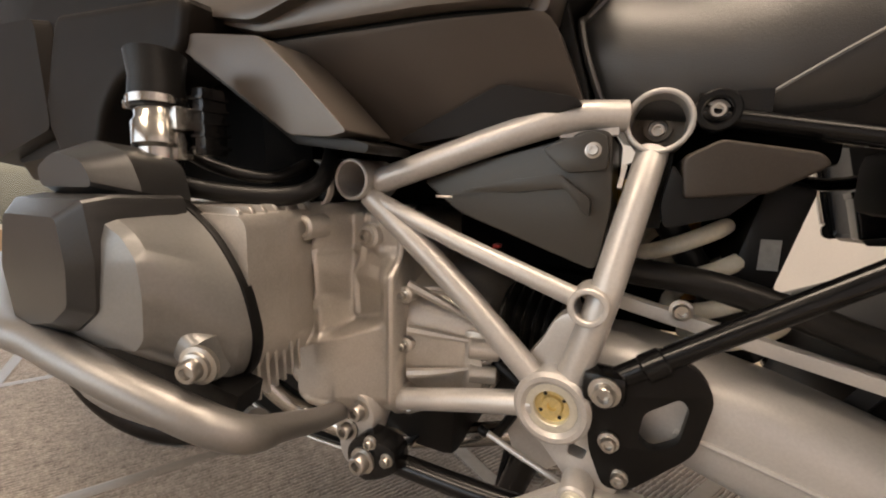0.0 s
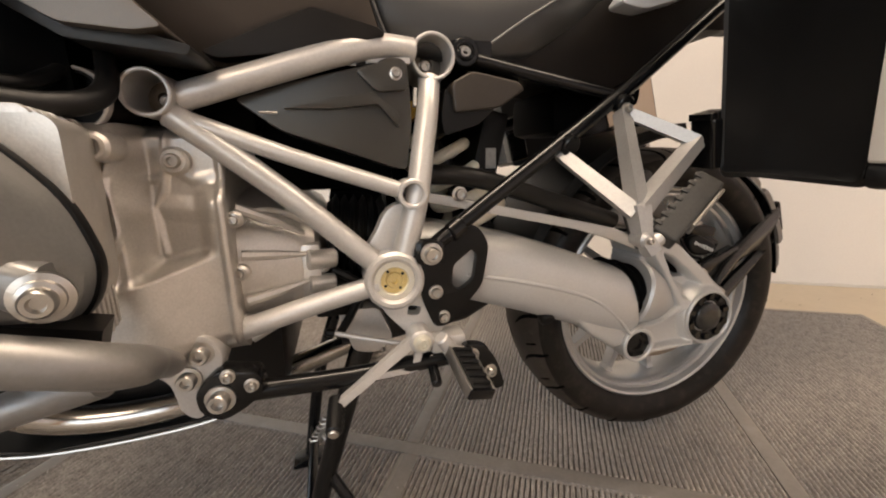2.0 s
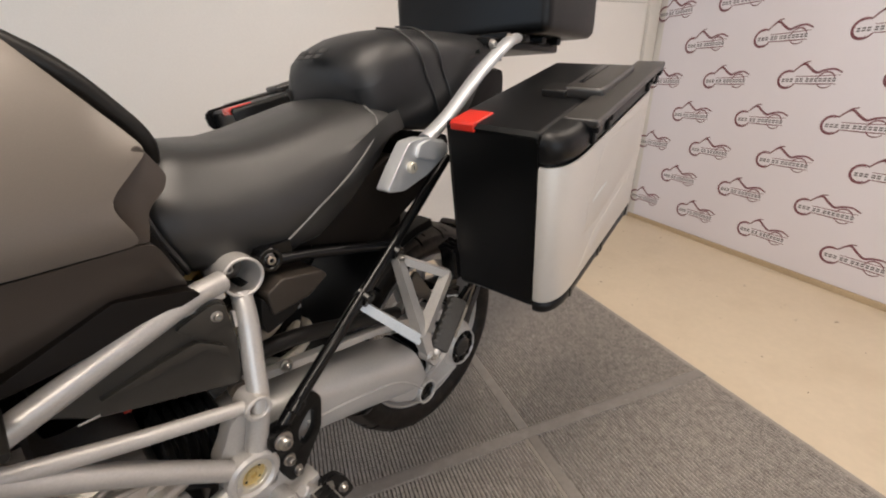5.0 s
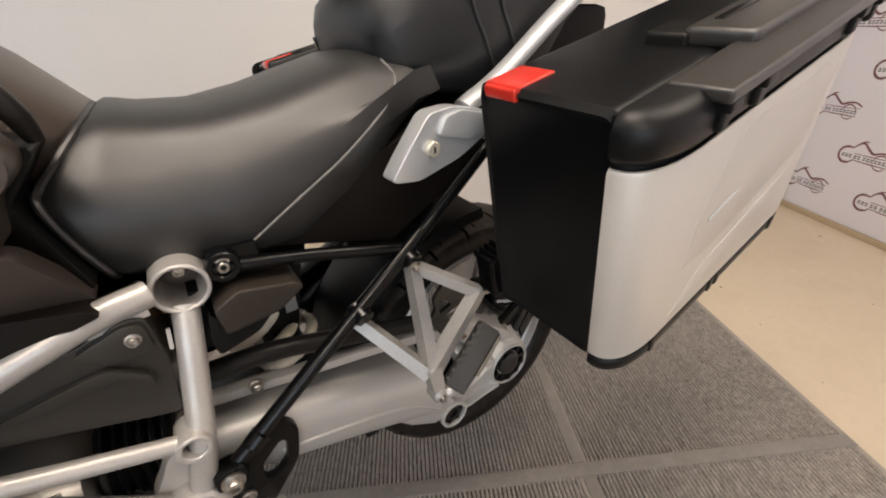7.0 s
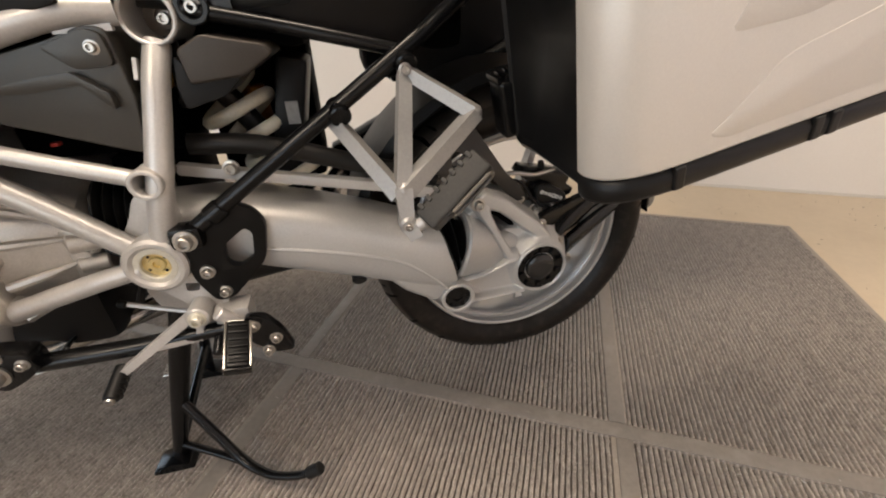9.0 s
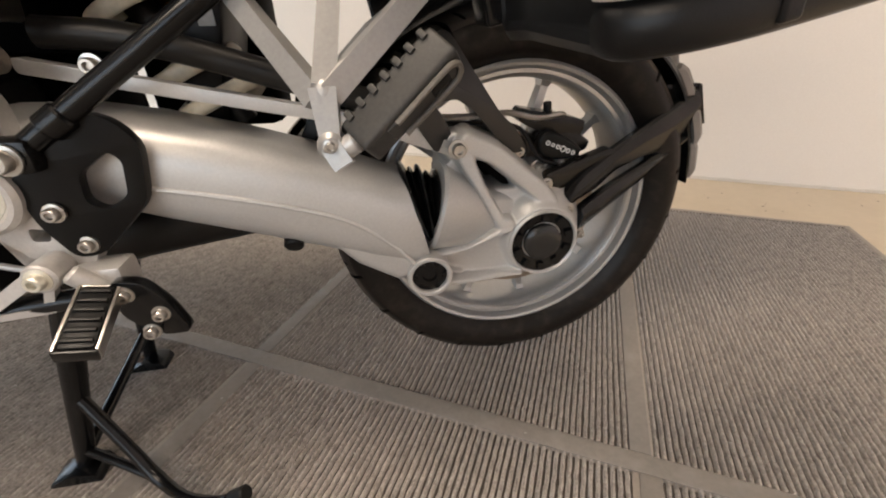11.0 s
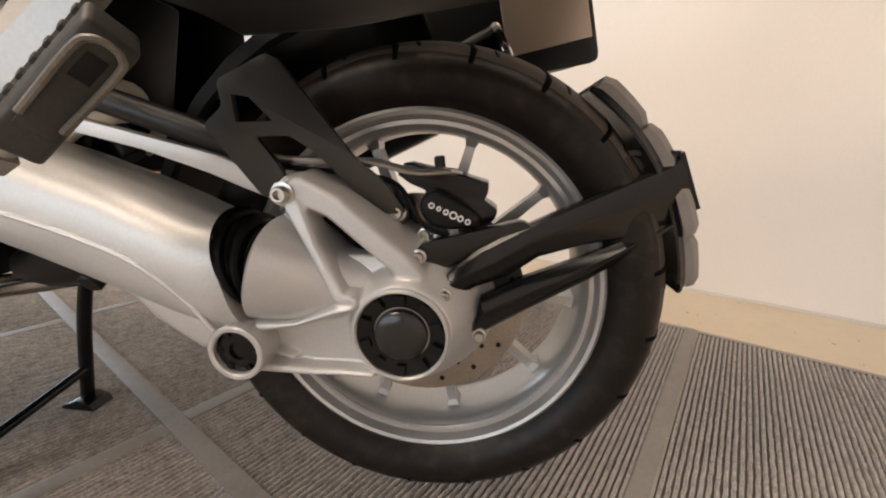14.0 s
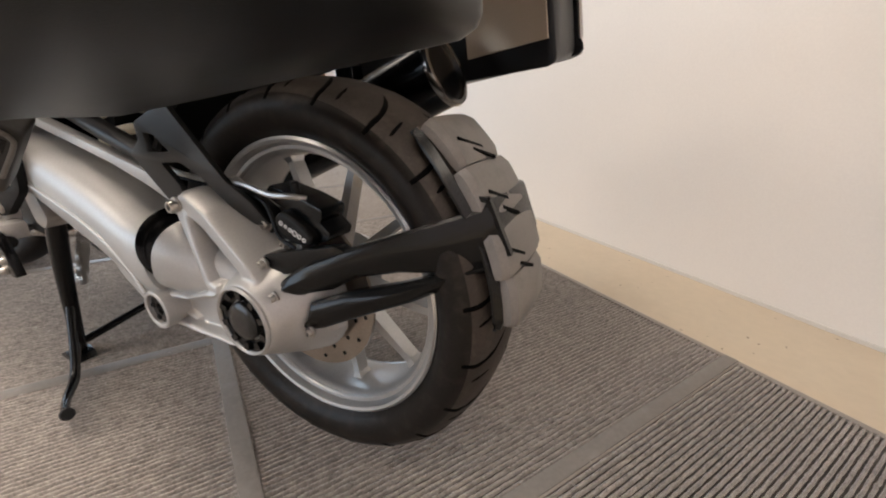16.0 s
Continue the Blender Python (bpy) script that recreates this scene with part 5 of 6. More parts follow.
def near_line(x, z, line):
    """Distance to a line of (x, z) points, and how far along it, 0 to 1."""
    best, where = 9.0, 0.0
    n = len(line) - 1
    for i in range(n):
        (ax, az), (bx, bz) = line[i], line[i + 1]
        dx, dz = bx - ax, bz - az
        t = max(0.0, min(1.0, ((x - ax) * dx + (z - az) * dz) / (dx * dx + dz * dz)))
        d = math.hypot(x - ax - dx * t, z - az - dz * t)
        if d < best:
            best, where = d, (i + t) / n
    return best, where


# raised lines of the casting: points (x, z), height, half width, taper towards the end
RIDGES = [
    ([(-0.818, 0.700), (-0.822, 0.665), (-0.828, 0.634), (-0.838, 0.617), (-0.838, 0.592), (-0.836, 0.566)], 0.0050, 0.0028, 0.2),
    ([(-0.846, 0.700), (-0.848, 0.665), (-0.860, 0.652), (-0.853, 0.630), (-0.851, 0.600), (-0.866, 0.575), (-0.868, 0.540)], 0.0050, 0.0032, 0.0),
    ([(-0.852, 0.6485), (-0.828, 0.646)], 0.0030, 0.0028, 0.0),
    ([(-0.842, 0.552), (-0.816, 0.560), (-0.789, 0.567)], 0.0045, 0.0030, 0.5),
    ([(-0.836, 0.618), (-0.800, 0.612), (-0.772, 0.616)], 0.0030, 0.0080, 0.0),
    ([(-0.822, 0.664), (-0.798, 0.646), (-0.772, 0.650)], 0.0030, 0.0040, 0.3),
    ([(-0.7695, 0.690), (-0.7695, 0.450)], 0.0050, 0.0030, 0.0),
    ([(-0.868, 0.460), (-0.790, 0.452)], 0.0050, 0.0060, 0.0),
]


def soft(t):
    t = max(0.0, min(1.0, t))
    return t * t * (3 - 2 * t)


def cast_height(x, z):
    """How far the casting's face stands out at a place."""
    h = 0.0
    for line, tall, half, fade in RIDGES:
        d, t = near_line(x, z, line)
        h = max(h, tall * (1 - fade * t) * max(0.0, 1 - (d / (half * 1.9)) ** 1.4))
    low = 0.024 + 0.036 * soft((-0.772 - x) / 0.085)
    high = 0.002 + 0.050 * soft((-0.838 - x) / 0.016) + 0.022 * soft((x + 0.802) / 0.026) * soft((0.650 - z) / 0.03)
    s = soft((z - (0.549 + 0.28 * (x + 0.82))) / 0.012)
    h += low + (high - low) * s
    h -= 0.030 * max(0.0, (z - 0.688) / 0.016) ** 2
    h -= 0.024 * max(0.0, (0.474 - z) / 0.03) ** 2
    h -= 0.030 * soft((-0.880 - x) / 0.03)
    return h


face = bmesh.new()
NX, NZ = 110, 165
grid = []
for i in range(NX + 1):
    x = -0.925 + 0.160 * i / NX
    grid.append([face.verts.new((x, -0.2380 - cast_height(x, 0.440 + 0.264 * j / NZ), 0.440 + 0.264 * j / NZ)) for j in range(NZ + 1)])
for i in range(NX):
    for j in range(NZ):
        face.faces.new((grid[i][j], grid[i + 1][j], grid[i + 1][j + 1], grid[i][j + 1]))
back = [face.verts.new((v.co.x, -0.215, v.co.z)) for v in (grid[0][0], grid[NX][0], grid[NX][NZ], grid[0][NZ])]
face.faces.new([grid[i][0] for i in range(NX + 1)] + [back[1], back[0]])
face.faces.new([grid[i][NZ] for i in range(NX, -1, -1)] + [back[3], back[2]])
face.faces.new([grid[NX][j] for j in range(NZ + 1)] + [back[2], back[1]])
face.faces.new([grid[0][j] for j in range(NZ, -1, -1)] + [back[0], back[3]])
part("case_face", face, CAST, eng, sharp=60)
part("bolt_boss", cyl(V(-0.811, -0.252, 0.666), V(-0.811, -0.225, 0.666), 0.0150, bev=0.003), CAST, eng)
bolt(eng, V(-0.811, -0.250, 0.666), 0.0085)
part("bolt_boss", lathe([(0.014, 0.03), (0.0135, 0), (0.0105, -0.003), (0.007, -0.003), (0.0055, 0.004), (0, 0.004)], V(-0.850, -0.312, 0.679), (0, 1, 0), 24, closed=False), CAST, eng)
part("bolt_boss", cyl(V(-0.858, -0.262, 0.470), V(-0.858, -0.22, 0.470), 0.014, bev=0.004), CAST, eng)
gearbox = part("gearbox", loft([oval(x, 0.0, z, hy, hz, 3.5, 36) for x, z, hy, hz in ((-0.770, 0.532, 0.238, 0.098), (-0.740, 0.531, 0.230, 0.092), (-0.705, 0.529, 0.220, 0.085), (-0.680, 0.525, 0.208, 0.076), (-0.668, 0.522, 0.17, 0.055))]), CAST, eng, "cast gearbox housing with ribs")
for z0, z1, y1 in ((0.612, 0.575, -0.206), (0.556, 0.548, -0.208), (0.500, 0.512, -0.206), (0.452, 0.484, -0.204)):
    part("gearbox_rib", tube([V(-0.760, -0.240, z0), V(-0.722, -0.229, (z0 + z1) / 2), V(-0.690, y1 - 0.010, z1)], [0.0065, 0.0055, 0.003], 8), CAST, gearbox)
part("gearbox_rib", tube([V(-0.752, -0.236, 0.606), V(-0.722, -0.222, 0.606), V(-0.692, -0.204, 0.590)], 0.004, 8), CAST, gearbox)
part("gearbox_boss", join(cyl(V(-0.690, -0.218, 0.540), V(-0.655, -0.205, 0.538), 0.013), cyl(V(-0.690, -0.216, 0.508), V(-0.658, -0.205, 0.506), 0.011), box((-0.700, -0.216, 0.470), (-0.672, -0.18, 0.56), 0.008)), CAST, gearbox)
for p in ((-0.761, -0.251, 0.600), (-0.763, -0.247, 0.536), (-0.767, -0.247, 0.473), (-0.672, -0.212, 0.528), (-0.669, -0.208, 0.495)):
    part("bolt_boss", cyl(V(*p) + V(0, 0.002, 0), V(*p) + V(0, 0.025, 0), 0.0100, bev=0.003), CAST, gearbox)
    bolt(gearbox, p, 0.0055)
shaft = part("shaft_boot", cyl(V(-0.665, -0.150, 0.562), V(-0.585, -0.150, 0.556), 0.046), SOFT_RUBBER, bike, "black ribbed drive shaft boot")
for k in range(6):
    part("boot_fold", lathe([(0.02, -0.005), (0.050, -0.005), (0.058, 0), (0.050, 0.005), (0.02, 0.005)], V(-0.655 + 0.0125 * k, -0.150, 0.560 - 0.001 * k), (1, 0, -0.1), 28), SOFT_RUBBER, shaft)
part("wiring_block", join(box((-0.690, -0.185, 0.445), (-0.635, -0.12, 0.515), 0.010), tube([V(-0.66, -0.20, 0.52), V(-0.625, -0.205, 0.495), V(-0.640, -0.20, 0.455), V(-0.66, -0.19, 0.42)], 0.006, 8), tube([V(-0.64, -0.195, 0.54), V(-0.615, -0.20, 0.51), V(-0.628, -0.19, 0.46)], 0.004, 8)), BLACK_PLASTIC, bike, "black plugs and wires behind the gearbox")
# black filler boxes paint the shade between the frame tubes
part("frame_core", join(box((-0.76, -0.10, 0.62), (-0.56, 0.10, 0.80), 0.01), box((-0.66, -0.11, 0.43), (-0.58, 0.11, 0.62), 0.01), box((-0.96, -0.16, 0.70), (-0.74, 0.16, 0.82), 0.01)), DEEP, bike, "black boxes that fill the shaded inside of the frame")

def scaled(prof, k, dx=0.0, dz=0.0, c=(-0.93, 0.625)):
    return [(c[0] + (x - c[0]) * k + dx, c[1] + (z - c[1]) * k + dz) for x, z in prof]


def stack(profs, r=0.016):
    return loft([[V(x, y, z) for x, z in round_outline(p, r, 3)] for y, p in profs])


# left cylinder, head, covers
def barrel_prof(right, low):
    return [(right + 0.002, 0.690), (right - 0.006, 0.698), (-1.03, 0.698), (-1.04, 0.57), (-1.0, low), (right - 0.014, low), (right, low + 0.03)]


barrel = part("cylinder", stack([(-0.402, barrel_prof(-0.826, 0.545)), (-0.385, barrel_prof(-0.830, 0.545)), (-0.345, barrel_prof(-0.839, 0.535)), (-0.341, barrel_prof(-0.843, 0.535)), (-0.300, barrel_prof(-0.855, 0.53)), (-0.270, barrel_prof(-0.872, 0.53)), (-0.225, barrel_prof(-0.890, 0.53))], 0.010), CAST, eng, "finned cylinder", 24)
for k in range(7):
    y = -0.395 + 0.017 * k
    part("cooling_fin", plate(round_outline([(-0.842 - 0.004 * k, 0.700), (-0.848 - 0.004 * k, 0.7050), (-1.03, 0.7050), (-1.03, 0.69), (-0.842 - 0.004 * k, 0.69)], 0.003), y, y + 0.0045, bev=0.001), CAST, barrel)
for k in range(6):
    part("cooling_fin", box((-0.875, -0.392 + 0.013 * k, 0.520), (-0.833 - 0.0033 * k, -0.388 + 0.013 * k, 0.566 - 0.002 * k), 0.0015), CAST, barrel)
head_prof = [(-0.957, 0.725), (-0.905, 0.709), (-0.860, 0.683), (-0.824, 0.640), (-0.811, 0.592), (-0.820, 0.562), (-0.845, 0.540), (-0.93, 0.535), (-1.03, 0.55), (-1.05, 0.62), (-1.02, 0.72)]
part("gasket", plate(round_outline(head_prof, 0.030, 5), -0.408, -0.398, bev=0.002), BLACK_PLASTIC, eng, "black rubber gasket line")


outer_face = [(-0.935, 0.704), (-0.893, 0.694), (-0.868, 0.684), (-0.852, 0.668), (-0.849, 0.640), (-0.853, 0.606), (-0.866, 0.594), (-0.930, 0.586), (-0.985, 0.592), (-1.000, 0.630), (-0.990, 0.700)]
head_rings = [(-0.406, scaled(head_prof, 0.975), 0.030), (-0.420, scaled(head_prof, 0.960), 0.030), (-0.466, scaled(outer_face, 1.05), 0.010), (-0.474, outer_face, 0.005), (-0.482, scaled(outer_face, 0.80, -0.03, 0.004), 0.004)]
head = part("cylinder_head", loft([[V(x, y, z) for x, z in round_outline(p, r, 4)] for y, p, r in head_rings]), ENGINE_GREY, eng, "grey painted cylinder head cover", 24)
part("head_lug", loft([oval(x, -0.438, z, hy, hz, 3, 20) for x, z, hy, hz in ((-0.826, 0.583, 0.016, 0.019), (-0.840, 0.590, 0.018, 0.020), (-0.890, 0.612, 0.014, 0.010))]), ENGINE_GREY, head)
bb = part("head_bolt", lathe([(0.0165, 0), (0.0165, 0.004), (0.0125, 0.005), (0.0120, 0.008), (0.0092, 0.009), (0.0092, 0.016), (0.0078, 0.018), (0.005, 0.018), (0.004, 0.014), (0, 0.014)], V(-0.826, -0.448, 0.583), (0.35, -1, -0.05), 24, closed=False), STEEL, head, "large steel bolt with a washer")
front_prof = [(-0.893, 0.716), (-0.884, 0.665), (-0.892, 0.622), (-0.932, 0.598), (-1.030, 0.578), (-1.050, 0.650), (-1.022, 0.714)]
guard_c = (-0.965, 0.650)
cover = part("head_guard", stack([(-0.41, scaled(front_prof, 0.97, c=guard_c)), (-0.465, front_prof), (-0.484, scaled(front_prof, 0.94, c=guard_c)), (-0.496, scaled(front_prof, 0.74, c=guard_c))], 0.006), GUARD_GREY, eng, "dark grey plastic cylinder guard", 24)
part("spark_cover", stack([(-0.392, [(-0.912, 0.700), (-0.922, 0.742), (-0.975, 0.760), (-1.030, 0.744), (-1.028, 0.695)]), (-0.440, [(-0.898, 0.712), (-0.918, 0.750), (-0.975, 0.764), (-1.035, 0.744), (-1.030, 0.700)]), (-0.468, [(-0.916, 0.721), (-0.930, 0.742), (-0.978, 0.751), (-1.015, 0.736), (-1.010, 0.720)])], 0.014), GUARD_GREY, eng, "dark plastic ignition cover", 24)

# inlet side: throttle body, hoses, connector
IN = V(-0.966, -0.386, 0.796)
inlet = part("throttle_body", lathe([(0, -0.070), (0.020, -0.070), (0.020, -0.040), (0.024, -0.036), (0.024, -0.014), (0.021, -0.010), (0.021, 0.004), (0, 0.004)], IN, (-0.12, 0.10, 1), 28, closed=False), CHROME, bike, "metal throttle body with a hose clamp")
part("inlet_rubber", lathe([(0.012, 0), (0.0235, 0), (0.0255, 0.012), (0.0240, 0.030), (0.027, 0.055), (0.012, 0.055)], IN, (-0.12, 0.10, 1), 28), SOFT_RUBBER, inlet)
part("hose_clamp", lathe([(0.0240, 0.002), (0.0270, 0.002), (0.0270, 0.010), (0.0240, 0.010)], IN, (-0.12, 0.10, 1), 32), CHROME, inlet, "bright hose clamp")
part("clamp_screw", box(IN + V(-0.030, -0.018, 0.001), IN + V(-0.018, -0.008, 0.010), 0.002), CHROME, inlet)
part("connector", join(box((-0.946, -0.392, 0.776), (-0.928, -0.368, 0.798), 0.002), box((-0.950, -0.388, 0.748), (-0.936, -0.372, 0.775), 0.002)), CHROME, inlet, "bright metal sensor plug")
sensor = part("sensor", box((-0.930, -0.375, 0.752), (-0.912, -0.35, 0.818), 0.003), BLACK_PAINT, inlet)
for k in range(5):
    part("sensor_fin", box((-0.932, -0.377, 0.758 + 0.012 * k), (-0.910, -0.348, 0.762 + 0.012 * k), 0.001), BLACK_PAINT, inlet)
# solid black boxes in place of the shade behind the inlet
part("inlet_cave", join(box((-1.25, -0.22, 0.70), (-0.86, 0.2, 0.90), 0.02), box((-0.96, -0.27, 0.72), (-0.875, -0.2, 0.83), 0.01)), DEEP, bike, "black boxes that stand in for shade round the inlet")
part("loom", tube([V(-1.02, -0.415, 0.755), V(-0.958, -0.398, 0.729), V(-0.905, -0.360, 0.715), V(-0.862, -0.320, 0.713), V(-0.842, -0.290, 0.730), V(-0.852, -0.258, 0.775)], [0.010, 0.010, 0.010, 0.0105, 0.010, 0.008], 12), SOFT_RUBBER, bike, "black wiring loom in a rubber sleeve")
part("breather_hose", tube([V(-0.985, -0.37, 0.770), V(-0.940, -0.345, 0.742), V(-0.900, -0.305, 0.732), V(-0.885, -0.262, 0.752)], 0.007, 10), SOFT_RUBBER, bike, "thin black breather hose")
hose_end = part("hose_end", ring(V(-0.880, -0.262, 0.726), V(-0.874, -0.20, 0.731), 0.0290, 0.023), DARK_GREY, bike, "open grey hose end")
part("hose_ring", ring(V(-0.880, -0.266, 0.726), V(-0.879, -0.258, 0.726), 0.0295, 0.0260), FRAME_SILVER, hose_end)
part("hose_core", cyl(V(-0.880, -0.250, 0.726), V(-0.877, -0.21, 0.728), 0.0235), BLACK_PLASTIC, hose_end)

# crash bars, skid plate, exhaust
crash = part("crash_bar", tube([V(-1.30, -0.42, 0.610), V(-1.06, -0.490, 0.592), V(-0.98, -0.492, 0.585), V(-0.90, -0.484, 0.571), V(-0.832, -0.463, 0.546), V(-0.803, -0.446, 0.530), V(-0.792, -0.428, 0.520), V(-0.797, -0.400, 0.508), V(-0.812, -0.340, 0.478), V(-0.835, -0.275, 0.448)], [0.016, 0.016, 0.016, 0.016, 0.016, 0.016, 0.0150, 0.0130, 0.0125, 0.0125], 18), BARS, bike, "bright steel engine crash bar")
part("lower_bar", tube([V(-1.30, -0.36, 0.50), V(-1.15, -0.40, 0.462), V(-1.0, -0.40, 0.462), V(-0.90, -0.385, 0.478), V(-0.835, -0.395, 0.497)], 0.0145, 16), BARS, crash)
part("bar_brace", beam(V(-1.02, -0.462, 0.600), V(-0.815, -0.415, 0.540), 0.022, 0.03, 0.006), BLACK_PLASTIC, crash)
part("skid_plate", plate(round_outline([(-1.22, 0.375), (-1.19, 0.320), (-1.05, 0.288), (-0.85, 0.300), (-0.80, 0.338), (-0.80, 0.345), (-0.855, 0.306), (-1.05, 0.294), (-1.185, 0.327)], 0.010), -0.165, 0.165, bev=0.003), SHEET_BLACK, bike, "dark bent metal skid plate")
part("skid_edge", tube([V(-1.185, -0.166, 0.322), V(-1.05, -0.166, 0.291), V(-0.85, -0.166, 0.302), V(-0.80, -0.166, 0.340)], 0.0028, 8), STEEL, bike, "thin bright steel edge of the skid plate")
part("sump", box((-1.10, -0.14, 0.32), (-0.74, 0.14, 0.45), 0.02), BLACK_PLASTIC, eng)
part("header_pipe", tube([V(-1.05, -0.30, 0.56), V(-1.10, -0.22, 0.45), V(-1.03, -0.165, 0.340), V(-0.85, -0.135, 0.325), V(-0.62, 0.02, 0.325), V(-0.50, 0.12, 0.38)], 0.019, 16), CHROME, bike, "polished exhaust header pipe")
part("exhaust_box", loft([oval(x, 0.06, z, 0.10, hz, 3.5, 24) for x, z, hz in ((-0.66, 0.355, 0.03), (-0.62, 0.36, 0.048), (-0.42, 0.39, 0.05), (-0.36, 0.41, 0.035))]), DARK_GREY, bike, "grey exhaust collector box under the frame")
sil = part("silencer", cyl(V(-0.34, 0.185, 0.48), V(0.098, 0.188, 0.694), 0.060, bev=0.008, n=32), BLACK_PAINT, bike, "dark exhaust silencer on the far side")
part("silencer_ring", lathe([(0.054, 0), (0.0615, -0.004), (0.0635, 0.003), (0.0615, 0.008), (0.054, 0.008)], V(0.0957, 0.188, 0.6929), (0.438, 0.003, 0.214), 32), CHROME, sil)
part("exhaust_pipe", tube([V(-0.40, 0.12, 0.40), V(-0.37, 0.17, 0.45), V(-0.33, 0.185, 0.487)], 0.024, 16), CHROME, sil)

# ---- centre stand ----
cs = part("centre_stand", tube([V(-0.620, -0.150, 0.400), V(-0.665, -0.153, 0.27), V(-0.745, -0.152, 0.016)], [0.019, 0.017, 0.013], 14), BLACK_PAINT, bike, "black tubular centre stand, folded down")
part("stand_leg", tube([V(-0.655, 0.100, 0.400), V(-0.715, 0.100, 0.22), V(-0.752, 0.098, 0.016)], 0.0125, 12), BLACK_PAINT, cs)
part("stand_cross", tube([V(-0.735, -0.150, 0.045), V(-0.738, 0.098, 0.088)], 0.0095, 12), BLACK_PAINT, cs)
part("stand_tang", tube([V(-0.690, -0.158, 0.165), V(-0.640, -0.190, 0.085), V(-0.605, -0.215, 0.038), V(-0.555, -0.250, 0.030), V(-0.500, -0.272, 0.040), V(-0.470, -0.278, 0.055)], [0.009, 0.009, 0.010, 0.008, 0.008, 0.008], 12), BLACK_PAINT, cs)
part("tang_stay", tube([V(-0.728, -0.156, 0.055), V(-0.660, -0.188, 0.045), V(-0.605, -0.215, 0.036)], 0.0075, 10), BLACK_PAINT, cs)
part("tang_tip", cyl(V(-0.480, -0.276, 0.045), V(-0.455, -0.280, 0.060), 0.012), SOFT_RUBBER, cs)
for y in (-0.152, 0.098):
    part("stand_pad", plate([(-0.790, 0.002), (-0.788, 0.010), (-0.752, 0.024), (-0.722, 0.018), (-0.715, 0.002)], y - 0.026, y + 0.022, bev=0.003), BLACK_PAINT, cs)
for dx in (0.0, 0.022):
    part("stand_coil", tube([V(-0.618 + dx, -0.118, 0.355) + V(-0.0009 * k, 0.008 * math.cos(k * 1.2), -0.00135 * k + 0.0) + V(0.008 * math.sin(k * 1.2), 0, 0) for k in range(110)], 0.0017, 5, 1), STEEL, cs)
part("hanger", plate(round_outline([(-0.66, 0.45), (-0.60, 0.45), (-0.58, 0.40), (-0.605, 0.378), (-0.64, 0.385)], 0.01), -0.175, -0.135, bev=0.004), FRAME_SILVER, cs)
part("stand_lugs", plate(round_outline([(-0.70, 0.45), (-0.62, 0.45), (-0.63, 0.385), (-0.67, 0.38)], 0.01), 0.085, 0.115, bev=0.004), BLACK_PAINT, cs)

# ---- covers inside the frame triangle and behind it ----
airbox = part("airbox_cover", plate(round_outline([(-0.752, 0.733), (-0.690, 0.752), (-0.610, 0.771), (-0.570, 0.784), (-0.552, 0.780), (-0.548, 0.712), (-0.556, 0.648), (-0.580, 0.655), (-0.640, 0.676), (-0.705, 0.698)], 0.010), -0.222, -0.130, bev=0.009, segments=3), AIRBOX, bike, "dark grey moulded airbox cover")
part("cover_ridge", plate(round_outline([(-0.700, 0.722), (-0.640, 0.735), (-0.596, 0.741), (-0.566, 0.718), (-0.566, 0.700), (-0.590, 0.728), (-0.645, 0.722)], 0.004), -0.233, -0.222, bev=0.004), AIRBOX, airbox)
part("cover_step", plate(round_outline([(-0.615, 0.765), (-0.570, 0.781), (-0.555, 0.776), (-0.553, 0.745), (-0.590, 0.742)], 0.006), -0.229, -0.222, bev=0.004), AIRBOX, airbox)
bolt(airbox, V(-0.567, -0.230, 0.763), 0.0056)
rear_cov = part("electrics_cover", plate(round_outline([(-0.494, 0.757), (-0.466, 0.772), (-0.400, 0.760), (-0.392, 0.750), (-0.428, 0.727), (-0.490, 0.720)], 0.005), -0.216, -0.12, bev=0.006, segments=3), COVER_BROWN, bike, "brown-grey plastic electrics cover")
part("cover_skirt", plate(round_outline([(-0.500, 0.752), (-0.486, 0.730), (-0.426, 0.734), (-0.455, 0.706), (-0.503, 0.692), (-0.507, 0.715)], 0.006), -0.209, -0.12, bev=0.008, segments=3), BLACK_PLASTIC, rear_cov)
part("cover_band", beam(V(-0.506, -0.165, 0.770), V(-0.512, -0.165, 0.690), 0.014, 0.03, 0.004), BLACK_PLASTIC, rear_cov)
box_b = part("control_box", box((-0.022, -0.100, -0.115), (0.022, 0.03, 0.115), 0.008, Matrix.Translation(V(-0.410, 0, 0.625)) @ pose(0, 0, 0, 0, 13, 0)), BLACK_PLASTIC, bike, "black control box with a label")
part("box_label", box((-0.406, -0.1014, 0.645), (-0.388, -0.0998, 0.678), 0), LABEL_GREY, box_b)
part("under_tray", plate(round_outline([(-0.470, 0.800), (-0.40, 0.792), (-0.245, 0.752), (-0.10, 0.830), (-0.05, 0.90), (-0.20, 0.905), (-0.30, 0.86), (-0.42, 0.815)], 0.008), -0.172, -0.150, bev=0.004), BROWN_PANEL, bike, "matt black panel under the seat")
part("tray_box", box((-0.45, -0.15, 0.79), (-0.13, 0.15, 0.90), 0.02), BROWN_PANEL, bike, "matt black tray under the seat")
part("tail_box", box((-0.128, -0.14, 0.86), (0.02, 0.14, 0.925), 0.02), BROWN_PANEL, bike, "matt black tail underside")
part("rack_base", box((-0.02, -0.12, 0.93), (0.28, 0.12, 1.06), 0.02), BROWN_PANEL, bike, "black base under the luggage rack")
